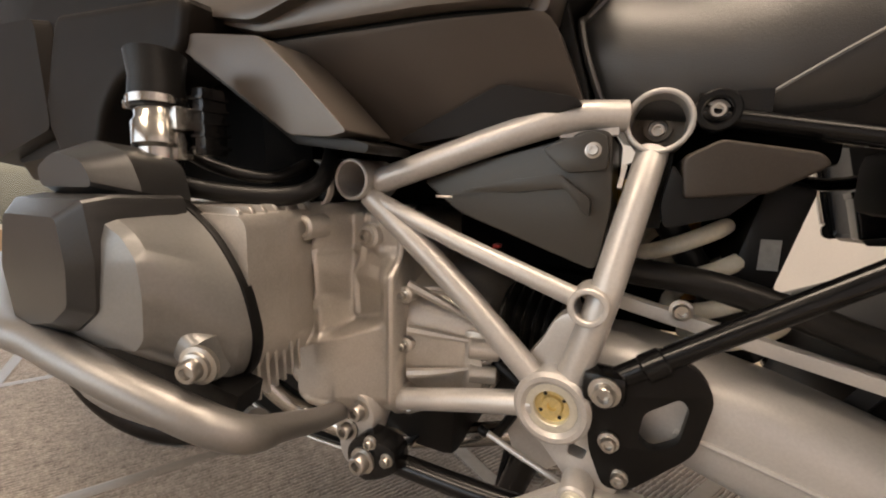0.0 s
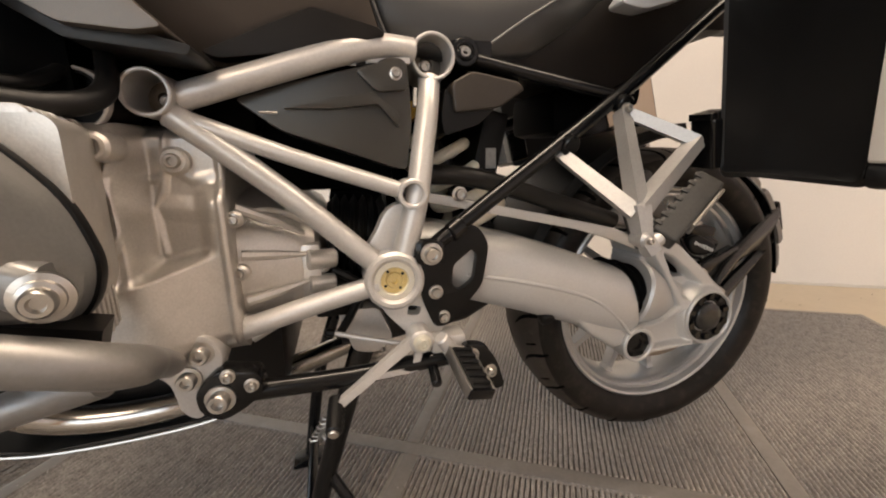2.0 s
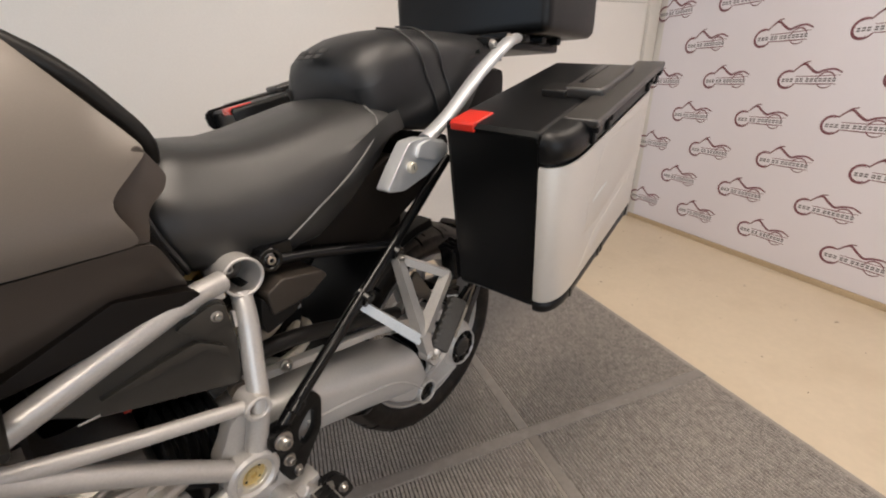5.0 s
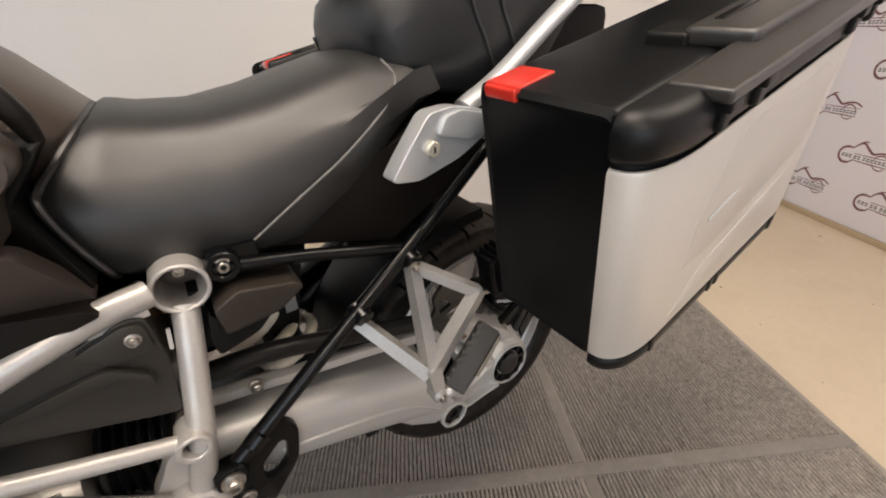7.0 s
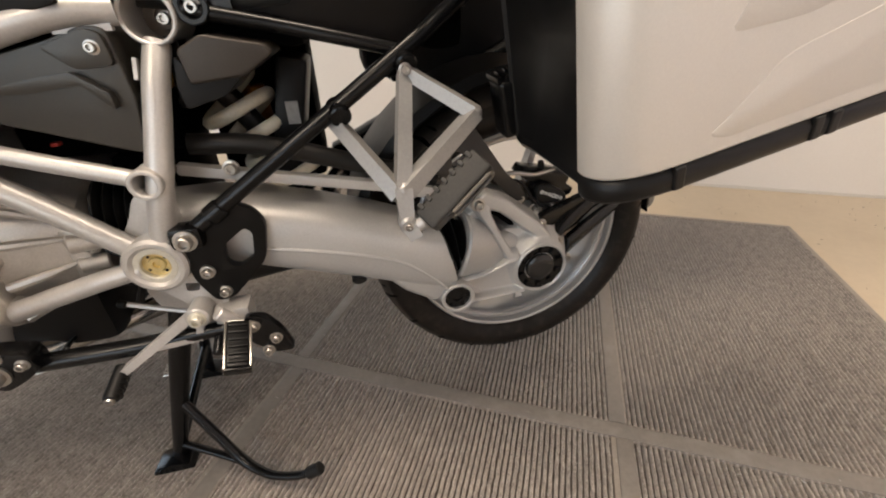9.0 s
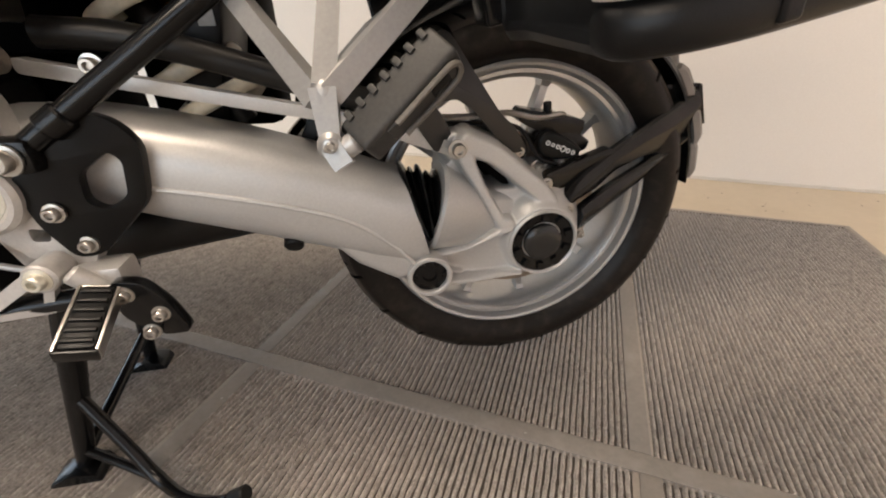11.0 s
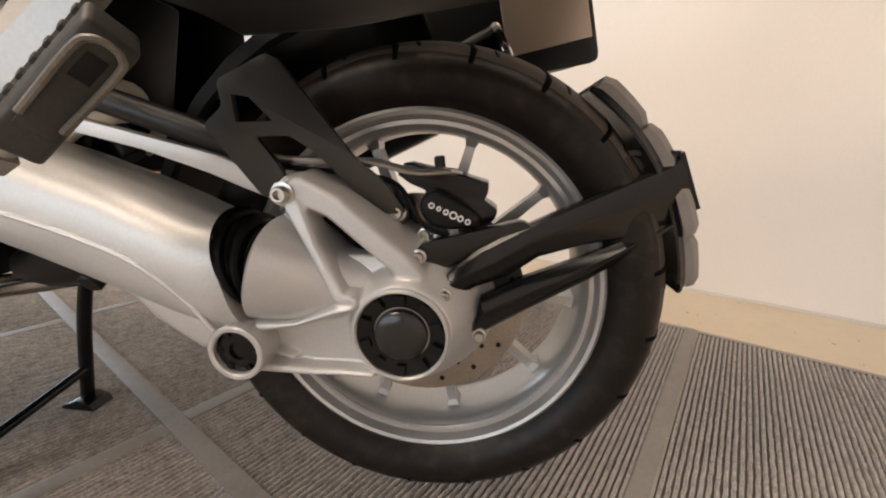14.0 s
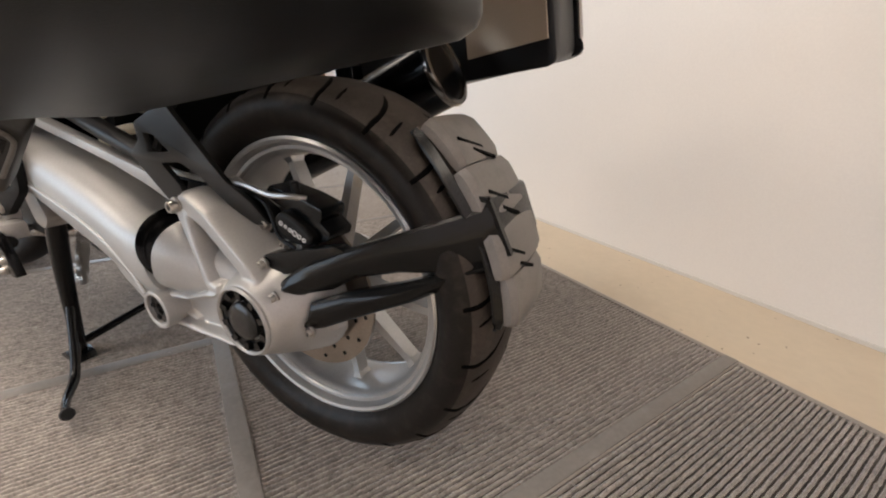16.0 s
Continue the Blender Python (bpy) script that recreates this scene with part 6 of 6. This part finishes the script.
# near-black boxes darken the hollows under seat and tail
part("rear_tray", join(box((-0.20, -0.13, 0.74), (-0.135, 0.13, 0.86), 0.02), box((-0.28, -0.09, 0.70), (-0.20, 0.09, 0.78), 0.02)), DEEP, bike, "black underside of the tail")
part("seat_base", box((-0.515, -0.13, 0.752), (-0.36, 0.13, 0.825), 0.01), DEEP, bike, "black box that stands in for shade under the seat")
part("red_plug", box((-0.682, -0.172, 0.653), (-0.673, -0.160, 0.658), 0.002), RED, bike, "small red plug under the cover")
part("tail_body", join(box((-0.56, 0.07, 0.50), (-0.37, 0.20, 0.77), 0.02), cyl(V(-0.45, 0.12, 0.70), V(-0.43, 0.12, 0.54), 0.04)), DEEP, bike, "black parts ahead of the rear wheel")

# ---- seats ----
seat_sec = [(-0.600, 0.895, 0.855, 0.110, 0.150, 0.040), (-0.585, 0.945, 0.825, 0.118, 0.158, 0.05), (-0.550, 0.966, 0.808, 0.125, 0.168, 0.05), (-0.500, 0.960, 0.796, 0.135, 0.176, 0.05), (-0.440, 0.957, 0.786, 0.145, 0.182, 0.05),
            (-0.370, 0.969, 0.795, 0.150, 0.185, 0.05), (-0.300, 0.988, 0.835, 0.150, 0.180, 0.05), (-0.240, 1.004, 0.878, 0.148, 0.172, 0.04), (-0.180, 1.010, 0.925, 0.142, 0.160, 0.03), (-0.13, 1.005, 0.945, 0.13, 0.145, 0.02)]


def seat_ring(x, top, bot, wt, wb, rnd, lean=0.0):
    half = [(0.0, top), (wt * 0.45, top - 0.002), (wt * 0.80, top - 0.010), (wt * 1.02, top - 0.030), (wt * 1.10, top - 0.055), (wb * 0.98, (top + bot) / 2 + 0.012), (wb, (top + bot) / 2 - 0.025), (wb * 0.98, bot + 0.012), (wb * 0.90, bot), (wb * 0.4, bot + 0.01), (0.0, bot + 0.012)]
    pts = [V(x + lean * (top - z), -y, z) for y, z in half] + [V(x + lean * (top - z), y, z) for y, z in half[-2:0:-1]]
    return pts


def seat_front(back, *size):
    """Section that follows the bent front face of the rider's seat, moved back by a few millimetres."""
    return [V(float(np.interp(p.z, (0.80, 0.829, 0.864, 0.902, 0.933, 0.966), (-0.566, -0.577, -0.591, -0.600, -0.570, -0.538))) * (1 - back) - 0.50 * back, p.y, p.z) for p in seat_ring(0.0, *size)]


seat_nose = [seat_front(0.0, 0.950, 0.812, 0.122, 0.158, 0.05), seat_front(0.05, 0.962, 0.804, 0.138, 0.172, 0.05), seat_front(0.18, 0.966, 0.801, 0.142, 0.175, 0.05), seat_front(0.55, 0.964, 0.799, 0.140, 0.176, 0.05)]
rider = part("rider_seat", loft(seat_nose + [seat_ring(*r) for r in seat_sec if r[0] > -0.51]), SEAT, bike, "dark grey vinyl rider's seat", 60)
part("seat_welt", tube(seat_front(0.03, 0.962, 0.804, 0.138, 0.173, 0.05)[0:9], 0.0042, 8), SEAT, rider)
part("side_seam", tube([V(-0.450, -0.181, 0.800), V(-0.380, -0.187, 0.846), V(-0.300, -0.183, 0.893), V(-0.228, -0.166, 0.942), V(-0.205, -0.150, 0.972), V(-0.21, -0.125, 0.994)], 0.0018, 6), STITCH, rider)
part("seat_gap", plate(round_outline([(-0.600, 0.962), (-0.574, 0.948), (-0.586, 0.930), (-0.606, 0.905), (-0.578, 0.815), (-0.602, 0.815), (-0.630, 0.885), (-0.617, 0.920)], 0.004), -0.196, 0.196, bev=0.003), BLACK_PLASTIC, bike, "black gap trim ahead of the seat")
pil_sec = [(-0.222, 1.030, 0.990, 0.095, 0.110, 0.02, 0.30), (-0.226, 1.052, 0.972, 0.112, 0.128, 0.02, 0.36), (-0.215, 1.080, 0.952, 0.124, 0.142, 0.03, 0.42), (-0.188, 1.102, 0.942, 0.132, 0.150, 0.03, 0.46), (-0.150, 1.120, 0.938, 0.138, 0.156, 0.03, 0.48), (-0.105, 1.132, 0.937, 0.142, 0.158, 0.03, 0.46),
           (-0.066, 1.137, 0.938, 0.144, 0.159, 0.03, 0.44), (-0.056, 1.1345, 0.940, 0.1425, 0.1575, 0.03, 0.44), (-0.046, 1.137, 0.942, 0.144, 0.159, 0.03, 0.44), (0.02, 1.138, 0.972, 0.145, 0.160, 0.03, 0.38), (0.10, 1.140, 1.030, 0.140, 0.155, 0.03, 0.3), (0.20, 1.140, 1.080, 0.125, 0.14, 0.03, 0.2), (0.27, 1.132, 1.10, 0.10, 0.11, 0.02, 0.1)]
pillion = part("passenger_seat", loft([seat_ring(*r) for r in pil_sec]), SEAT_DARK, bike, "black vinyl passenger seat with a raised front bolster", 60)
for r in ((-0.112, 1.1335, 0.937, 0.1435, 0.1595, 0.03, 0.46), (-0.060, 1.1395, 0.938, 0.1455, 0.1605, 0.03, 0.44)):
    part("seat_welt", tube(seat_ring(*r)[1:9], 0.0022, 6), SEAT, pillion)
for k in range(3):
    for j in range(2):
        part("embossed_mark", box((-0.006, -0.012, 0), (0.006, 0.012, 0.0015), 0.0005, Matrix.Translation(V(-0.222 - 0.010 * j, -0.035 + 0.03 * k, 1.0885 - 0.0085 * j)) @ pose(0, 0, 0, 0, -38, 0)), SEAT, pillion)

# lock plate and grab rail
lock = part("lock_plate", plate(round_outline([(-0.266, 0.858), (-0.244, 0.888), (-0.205, 0.936), (-0.165, 0.940), (-0.108, 0.928), (-0.105, 0.902), (-0.160, 0.872), (-0.225, 0.853)], 0.010), -0.232, -0.200, bev=0.005, segments=3), RAIL, bike, "silver cast plate with a seat lock")
part("plate_fold", plate(round_outline([(-0.196, 0.908), (-0.185, 0.930), (-0.160, 0.936), (-0.112, 0.925), (-0.110, 0.906), (-0.150, 0.896)], 0.006), -0.240, -0.230, bev=0.005), RAIL, lock)
lk = part("lock_barrel", lathe([(0, -0.006), (0.0085, -0.006), (0.0105, -0.004), (0.0105, 0.004), (0, 0.004)], V(-0.205, -0.234, 0.892), (0, 1, 0), 24, closed=False), CREAM_RING, lock, "round key lock")
part("key_slot", box((-0.2058, -0.2408, 0.888), (-0.2042, -0.2398, 0.896), 0), BLACK_PAINT, lk)
part("grab_rail", tube([V(-0.130, -0.200, 0.930), V(-0.055, -0.196, 0.968), V(0.06, -0.192, 1.046), V(0.17, -0.190, 1.108), V(0.26, -0.16, 1.125)], 0.0170, 14, flat=0.7), RAIL, bike, "silver passenger grab rail")
part("grab_rail", tube([V(-0.130, 0.200, 0.930), V(-0.055, 0.196, 0.968), V(0.06, 0.192, 1.046), V(0.17, 0.190, 1.108), V(0.26, 0.16, 1.125)], 0.0145, 14, flat=0.8), RAIL, bike)
rack = part("luggage_rack", join(box((0.15, -0.15, 1.100), (0.52, 0.15, 1.125), 0.008), *[box((0.20 + 0.09 * k, -0.17, 1.118), (0.225 + 0.09 * k, 0.17, 1.136), 0.004) for k in range(4)]), BLACK_PLASTIC, bike, "black luggage rack")
for p in ((0.12, -0.185, 1.105), (0.19, -0.185, 1.12)):
    bolt(rack, p, 0.008)

# ---- tank, side panels, wings and front cowl ----
def tank_bend(x, z):
    return 0.10 * max(0.0, (z - 0.92) / 0.18) ** 1.3 + 0.060 * max(0.0, (0.90 - z) / 0.12) + 0.02 * max(0.0, (x + 0.72) / 0.14)


tank = skin([(-0.622, 0.890), (-0.640, 0.935), (-0.590, 0.976), (-0.602, 0.995), (-0.665, 1.085), (-0.80, 1.14), (-1.05, 1.12), (-1.16, 1.02), (-1.15, 0.950), (-1.04, 0.927), (-0.935, 0.898), (-0.75, 0.893)], -0.285, 0.03, tank_bend, TANK_MID, "tank_panel", bike, "smooth warm grey tank side panel")
skin([(-0.61, 0.884), (-0.578, 0.802), (-0.660, 0.786), (-0.760, 0.768), (-0.86, 0.790), (-0.94, 0.892), (-0.75, 0.886)], -0.272, 0.03, tank_bend, TANK_GREY, "lower_panel", tank, "lower grey side panel")
part("panel_facet", plate(round_outline([(-0.775, 0.778), (-0.658, 0.828), (-0.586, 0.811), (-0.577, 0.803), (-0.640, 0.786), (-0.758, 0.772)], 0.006), -0.236, -0.206, bev=0.008, segments=3), BROWN_PANEL, tank, "matt dark lower facet")
part("panel_gap", tube([V(-0.94, -0.258, 0.896), V(-0.80, -0.262, 0.890), V(-0.70, -0.258, 0.888), V(-0.625, -0.243, 0.886)], 0.0035, 6), BLACK_PLASTIC, tank)
part("tank_shell", loft([oval(x, 0.0, z, hy, hz, 2.6, 32) for x, z, hy, hz in ((-0.545, 0.93, 0.10, 0.035), (-0.60, 0.955, 0.15, 0.07), (-0.70, 0.98, 0.19, 0.13), (-0.85, 1.0, 0.21, 0.165), (-1.0, 0.99, 0.21, 0.165), (-1.12, 0.98, 0.18, 0.12))]), TANK_GREY, tank)
part("knee_pad", plate(round_outline([(-0.598, 0.984), (-0.655, 0.930), (-0.628, 0.886), (-0.613, 0.882), (-0.605, 0.917), (-0.585, 0.936), (-0.580, 0.950)], 0.006), -0.246, -0.19, bev=0.005, segments=3), TANK_GREY, tank, "brown-grey recessed knee panel")
part("tank_strip", tube([V(-0.572, -0.180, 0.955), V(-0.576, -0.188, 0.978), V(-0.592, -0.188, 1.006), V(-0.640, -0.185, 1.060), V(-0.72, -0.165, 1.11)], [0.007, 0.010, 0.011, 0.012, 0.012], 10), DARK_GREY, tank, "black trim strip along the tank")
skin([(-1.145, 0.985), (-1.145, 0.948), (-1.03, 0.926), (-0.93, 0.905), (-0.80, 0.93), (-0.755, 0.925), (-0.80, 0.975), (-1.0, 1.0)], -0.300, 0.02, tank_bend, TANK_LIGHT, "upper_panel", tank, "light metallic tank panel")
grille = part("vent_panel", plate(round_outline([(-0.99, 0.940), (-0.96, 0.968), (-0.80, 0.972), (-0.76, 0.950), (-0.86, 0.935)], 0.006), -0.294, -0.285, bev=0.002), BLACK_PLASTIC, tank, "black perforated vent panel")
holes = bmesh.new()
for k in range(13):
    for j in range(3):
        x, z = -0.965 + 0.0135 * k + 0.006 * (j % 2), 0.943 + 0.0085 * j
        holes = join(holes, cyl(V(x, -0.2945, z), V(x, -0.2935, z), 0.003, bev=0.0002, n=8))
part("vent_hole", holes, BLACK_PAINT, grille)
wing = part("tank_wing", plate(round_outline([(-1.030, 0.884), (-0.998, 0.893), (-0.890, 0.876), (-0.845, 0.840), (-0.776, 0.776), (-0.800, 0.772), (-0.852, 0.776), (-0.93, 0.825)], 0.006), -0.325, -0.25, bev=0.008, segments=3), TANK_LIGHT, bike, "light grey pointed side wing")
part("wing_lip", plate(round_outline([(-1.030, 0.876), (-0.93, 0.815), (-0.856, 0.768), (-0.764, 0.757), (-0.760, 0.765), (-0.80, 0.775), (-0.852, 0.780), (-0.93, 0.830)], 0.004), -0.312, -0.235, bev=0.003), DARK_GREY, wing)
cowl = part("front_cowl", stack([(-0.20, [(-1.06, 0.99), (-1.04, 0.88), (-1.22, 0.87), (-1.30, 0.72), (-1.62, 0.70), (-1.68, 0.95), (-1.4, 1.1)]), (-0.29, [(-1.07, 0.98), (-1.05, 0.892), (-1.20, 0.885), (-1.27, 0.74), (-1.58, 0.72), (-1.62, 0.93), (-1.38, 1.05)]), (-0.315, [(-1.10, 0.965), (-1.09, 0.905), (-1.22, 0.893), (-1.30, 0.77), (-1.54, 0.75), (-1.57, 0.91), (-1.38, 1.01)])], 0.01), BROWN_PANEL, bike, "dark brown-grey front side cowl", 24)
part("radiator_shroud", stack([(-0.24, [(-1.34, 0.98), (-1.32, 0.78), (-1.42, 0.765), (-1.62, 0.73), (-1.66, 1.0)]), (-0.335, [(-1.36, 0.96), (-1.35, 0.80), (-1.43, 0.785), (-1.60, 0.75), (-1.63, 0.98)])]), BROWN_PANEL, cowl, "ribbed brown-black radiator shroud", 24)
part("cowl_arch", plate(round_outline([(-1.30, 0.957), (-0.992, 0.932), (-1.008, 0.870), (-1.095, 0.868), (-1.147, 0.854), (-1.195, 0.818), (-1.216, 0.771), (-1.31, 0.722), (-1.37, 0.82)], 0.020), -0.334, -0.22, bev=0.018, segments=4), BROWN_PANEL, cowl, "dark brown cowl arched over the inlet")
part("upper_cowl", stack([(-0.12, [(-0.99, 1.20), (-1.03, 0.985), (-1.20, 0.90), (-1.70, 0.86), (-1.85, 1.22)]), (-0.262, [(-1.01, 1.18), (-1.05, 0.985), (-1.21, 0.91), (-1.66, 0.88), (-1.80, 1.20)]), (-0.290, [(-1.06, 1.15), (-1.09, 1.0), (-1.23, 0.94), (-1.60, 0.92), (-1.72, 1.16)])], 0.012), BROWN_PANEL, cowl, "dark brown upper cowl", 24)
part("front_body", loft([oval(x, 0.0, z, hy, hz, 2.6, 28) for x, z, hy, hz in ((-1.0, 0.95, 0.16, 0.12), (-1.2, 0.98, 0.20, 0.22), (-1.45, 1.02, 0.18, 0.24), (-1.7, 1.0, 0.12, 0.15), (-1.82, 0.98, 0.04, 0.05))]), BLACK_PLASTIC, bike, "dark front bodywork")

# ---- side cases and top case ----
CASE_TILT = Matrix.Translation(V(-0.090, -0.430, 0.622)) @ pose(0, 0, 0, 0, -12.5, 0) @ pose(0, 0, 0, 5.0, 0, 2.0) @ Matrix.Translation(V(0, 0.430, 0))


def case_shell(x0, x1, y_in, y_out, z0, z1, bev):
    """Box in case metres: y_in nearer the wheel."""
    return box((x0, min(y_in, y_out), z0), (x1, max(y_in, y_out), z1), bev, CASE_TILT, 4)


def side_case(flip, label):
    g = -1 if flip else 1
    c = thing("side_case", CASE_TILT @ V(0.22, -0.38 * g, 0.0), label, "luggage case", "side cases")

    def add(name, bm, mat, parent=None, lab=""):
        if flip:
            bm.transform(Matrix.Translation(V(-0.088, 0, 0.014)) @ Matrix.Diagonal((1, -1, 1, 1)))
            bmesh.ops.reverse_faces(bm, faces=bm.faces)
        return part(name, bm, mat, parent or c, lab)

    near = -0.285 if flip else -0.253
    rings = []
    # the underside falls towards the wheel and the tail
    for x, k, low in ((0.004, 0.93, 0.008), (0.0, 0.96, 0.009), (0.006, 1.0, 0.011), (0.08, 1.0, 0.022), (0.20, 1.0, 0.029), (0.32, 1.0, 0.035), (0.438, 1.0, 0.040), (0.449, 0.985, 0.040), (0.453, 0.965, 0.040), (0.455, 0.93, 0.040)):
        cy, cz = -0.36, 0.18
        half = [(near, 0.345), (near, 0.050), (near - 0.001, -low), (-0.305, 0.006 - low), (-0.428, -0.004), (-0.428, 0.345)]
        rings.append([CASE_TILT @ V(x, cy + (y - cy) * k, cz + (z - cz) * k) for y, z in round_outline(half, 0.012, 4)])
    shell = add("case_body", loft(rings), CASE_BLACK, None, "black plastic inner shell")
    plan = [(-0.0125, -0.434)]
    for k in range(1, 19):
        a = math.pi / 2 * k / 18
        plan.append((0.072 - 0.0850 * math.cos(a) ** 0.78, -0.434 - 0.0420 * math.sin(a) ** 0.78))
    plan += [(0.072 + 0.335 * k / 12, -0.476) for k in range(1, 13)]
    plan += [(0.407 + 0.058 * math.sin(math.pi / 2 * k / 8) ** 0.8, -0.438 - 0.0380 * math.cos(math.pi / 2 * k / 8) ** 0.8) for k in range(1, 9)]

    def prism(z0, z1, grow, bev):
        """A slice of the lid between two heights, its plan rounded at the corners."""
        loop = [V(a, b, 0) for a, b in plan]
        mid = V(0.226, -0.44, 0)
        out = []
        for p in loop:
            d = p - mid
            out.append((p.x + grow * math.copysign(1, d.x) * min(1, abs(d.x) / 0.2), p.y - grow * min(1, max(0, -p.y - 0.436) / 0.03)))

        bm = bmesh.new()
        rings = []
        for z, k in ((z0, bev), (z0 + bev * 0.4, bev * 0.3), (z0 + bev, 0), (z1 - bev, 0), (z1 - bev * 0.4, bev * 0.3), (z1, bev)):
            rings.append([CASE_TILT @ V(x - math.copysign(k, x - 0.226) * min(1, abs(x - 0.226) / 0.2), y + k * min(1, max(0, -y - 0.436) / 0.03), z) for x, y in out])
        bm.free()
        return loft(rings)

    lid = add("case_lid", prism(0.004, 0.345, -0.006, 0.004), CASE_BLACK, None, "black lid frame")
    add("seal_line", join(case_shell(-0.004, -0.0015, -0.427, -0.4325, 0.01, 0.343, 0.0005)), BLACK_PAINT)
    # aluminium panel that wraps the lid's front edge
    path = [V(a, b, 0) for a, b in plan[:-1]]
    mid = V(0.226, -0.40, 0)
    skins = []
    for z, out in ((0.030, 0.0), (0.033, 0.0024), (0.295, 0.0024), (0.299, 0.0)):
        outer = []
        for i, p in enumerate(path):
            d = (path[min(i + 1, len(path) - 1)] - path[max(i - 1, 0)]).normalized()
            outer.append(CASE_TILT @ V(p.x + d.y * out, p.y - d.x * out, z))
        inner_side = [CASE_TILT @ V(p.x + (mid.x - p.x) * 0.012, p.y + (mid.y - p.y) * 0.02, z) for p in reversed(path)]
        skins.append(outer + inner_side)
    bm = loft(skins)
    panel = add("aluminium_panel", bm, CASE_ALU, lid, "pale brushed aluminium panel with pressed lines")
    for pts in ([(0.097, 0.190), (0.101, 0.156), (0.084, 0.132), (0.160, 0.128), (0.395, 0.168), (0.395, 0.285), (0.150, 0.285)], [(0.084, 0.052), (0.098, 0.060), (0.148, 0.102), (0.395, 0.142), (0.395, 0.046), (0.10, 0.044)]):
        pan = plate(round_outline(pts, 0.012, 3), -0.4790, -0.476, bev=0.0009, segments=2)
        pan.transform(CASE_TILT)
        add("pressed_field", pan, CASE_ALU, panel)
    for x, z, w in ((0.139, 0.172, 0.066),):
        add("printed_bar", box((x, -0.4806, z), (x + w, -0.4796, z + 0.006), 0, CASE_TILT @ pose(0, 0, 0, 0, -6, 0)), WHITE_MARK, panel)
    for x in (0.055, 0.205, 0.225, 0.40):
        add("bumper_lug", case_shell(x, x + 0.012, -0.466, -0.480, 0.006, 0.030, 0.003), CASE_BLACK, lid)
    add("bumper_rail", prism(0.000, 0.031, 0.002, 0.010), CASE_BLACK, lid)
    add("lid_edge", prism(0.298, 0.3500, 0.003, 0.016), CASE_BLACK, lid)
    for x in (0.065, 0.130, 0.365, 0.425):
        add("lid_lug", join(case_shell(x, x + 0.022, -0.458, -0.490, 0.330, 0.342, 0.003), case_shell(x + 0.003, x + 0.019, -0.472, -0.485, 0.312, 0.336, 0.004)), CASE_BLACK, lid)
    add("lid_plate", case_shell(0.06, 0.452, -0.435, -0.490, 0.340, 0.3525, 0.004), LID_GREY, lid)
    handle = add("carry_handle", case_shell(0.18, 0.36, -0.385, -0.455, 0.343, 0.364, 0.008), LID_GREY, None, "dark grey moulded carry handle")
    add("latch", case_shell(0.175, 0.225, -0.345, -0.392, 0.341, 0.358, 0.005), DARK_GREY, handle)
    add("handle_slot", case_shell(0.21, 0.34, -0.40, -0.41, 0.3635, 0.3655, 0.001), BLACK_PAINT, handle)
    add("reflector", join(case_shell(0.002, 0.060, near - 0.012, near - 0.062, 0.335, 0.3475, 0.003), case_shell(-0.0015, 0.012, near - 0.012, near - 0.060, 0.331, 0.3455, 0.004)), RED, shell, "red reflector")
    clip = add("mounting_clip", case_shell(-0.014, 0.035, near + 0.034, near - 0.006, 0.004, 0.078, 0.006), BLACK_PAINT, shell, "black toothed mounting clip")
    for k in range(4):
        add("clip_tooth", case_shell(-0.016 + 0.011 * k, -0.010 + 0.011 * k, near + 0.034, near - 0.004, 0.075, 0.085, 0.001), BLACK_PAINT, clip)
    return c, add


left_case, _ = side_case(False, "black side case with a pale aluminium outer panel")
right_case, add_right = side_case(True, "black side case on the far side, aluminium panelled")
add_right("tan_panel", case_shell(0.295, 0.446, -0.2800, -0.284, 0.004, 0.30, 0.0015), TAN, None, "tan panel on the inner face")

topc = thing("top_case", (0.46, 0.0, 1.137), "black plastic top case on the luggage rack", "luggage case")
tc = part("case_base", box((0.31, -0.22, 1.137), (0.62, 0.31, 1.30), 0.03, None, 4), CASE_BLACK, topc)
part("case_lid", box((0.305, -0.225, 1.305), (0.625, 0.315, 1.46), 0.04, None, 4), CASE_BLACK, topc)
part("case_seam", box((0.312, -0.218, 1.298), (0.618, 0.308, 1.307), 0.002), BLACK_PAINT, topc)
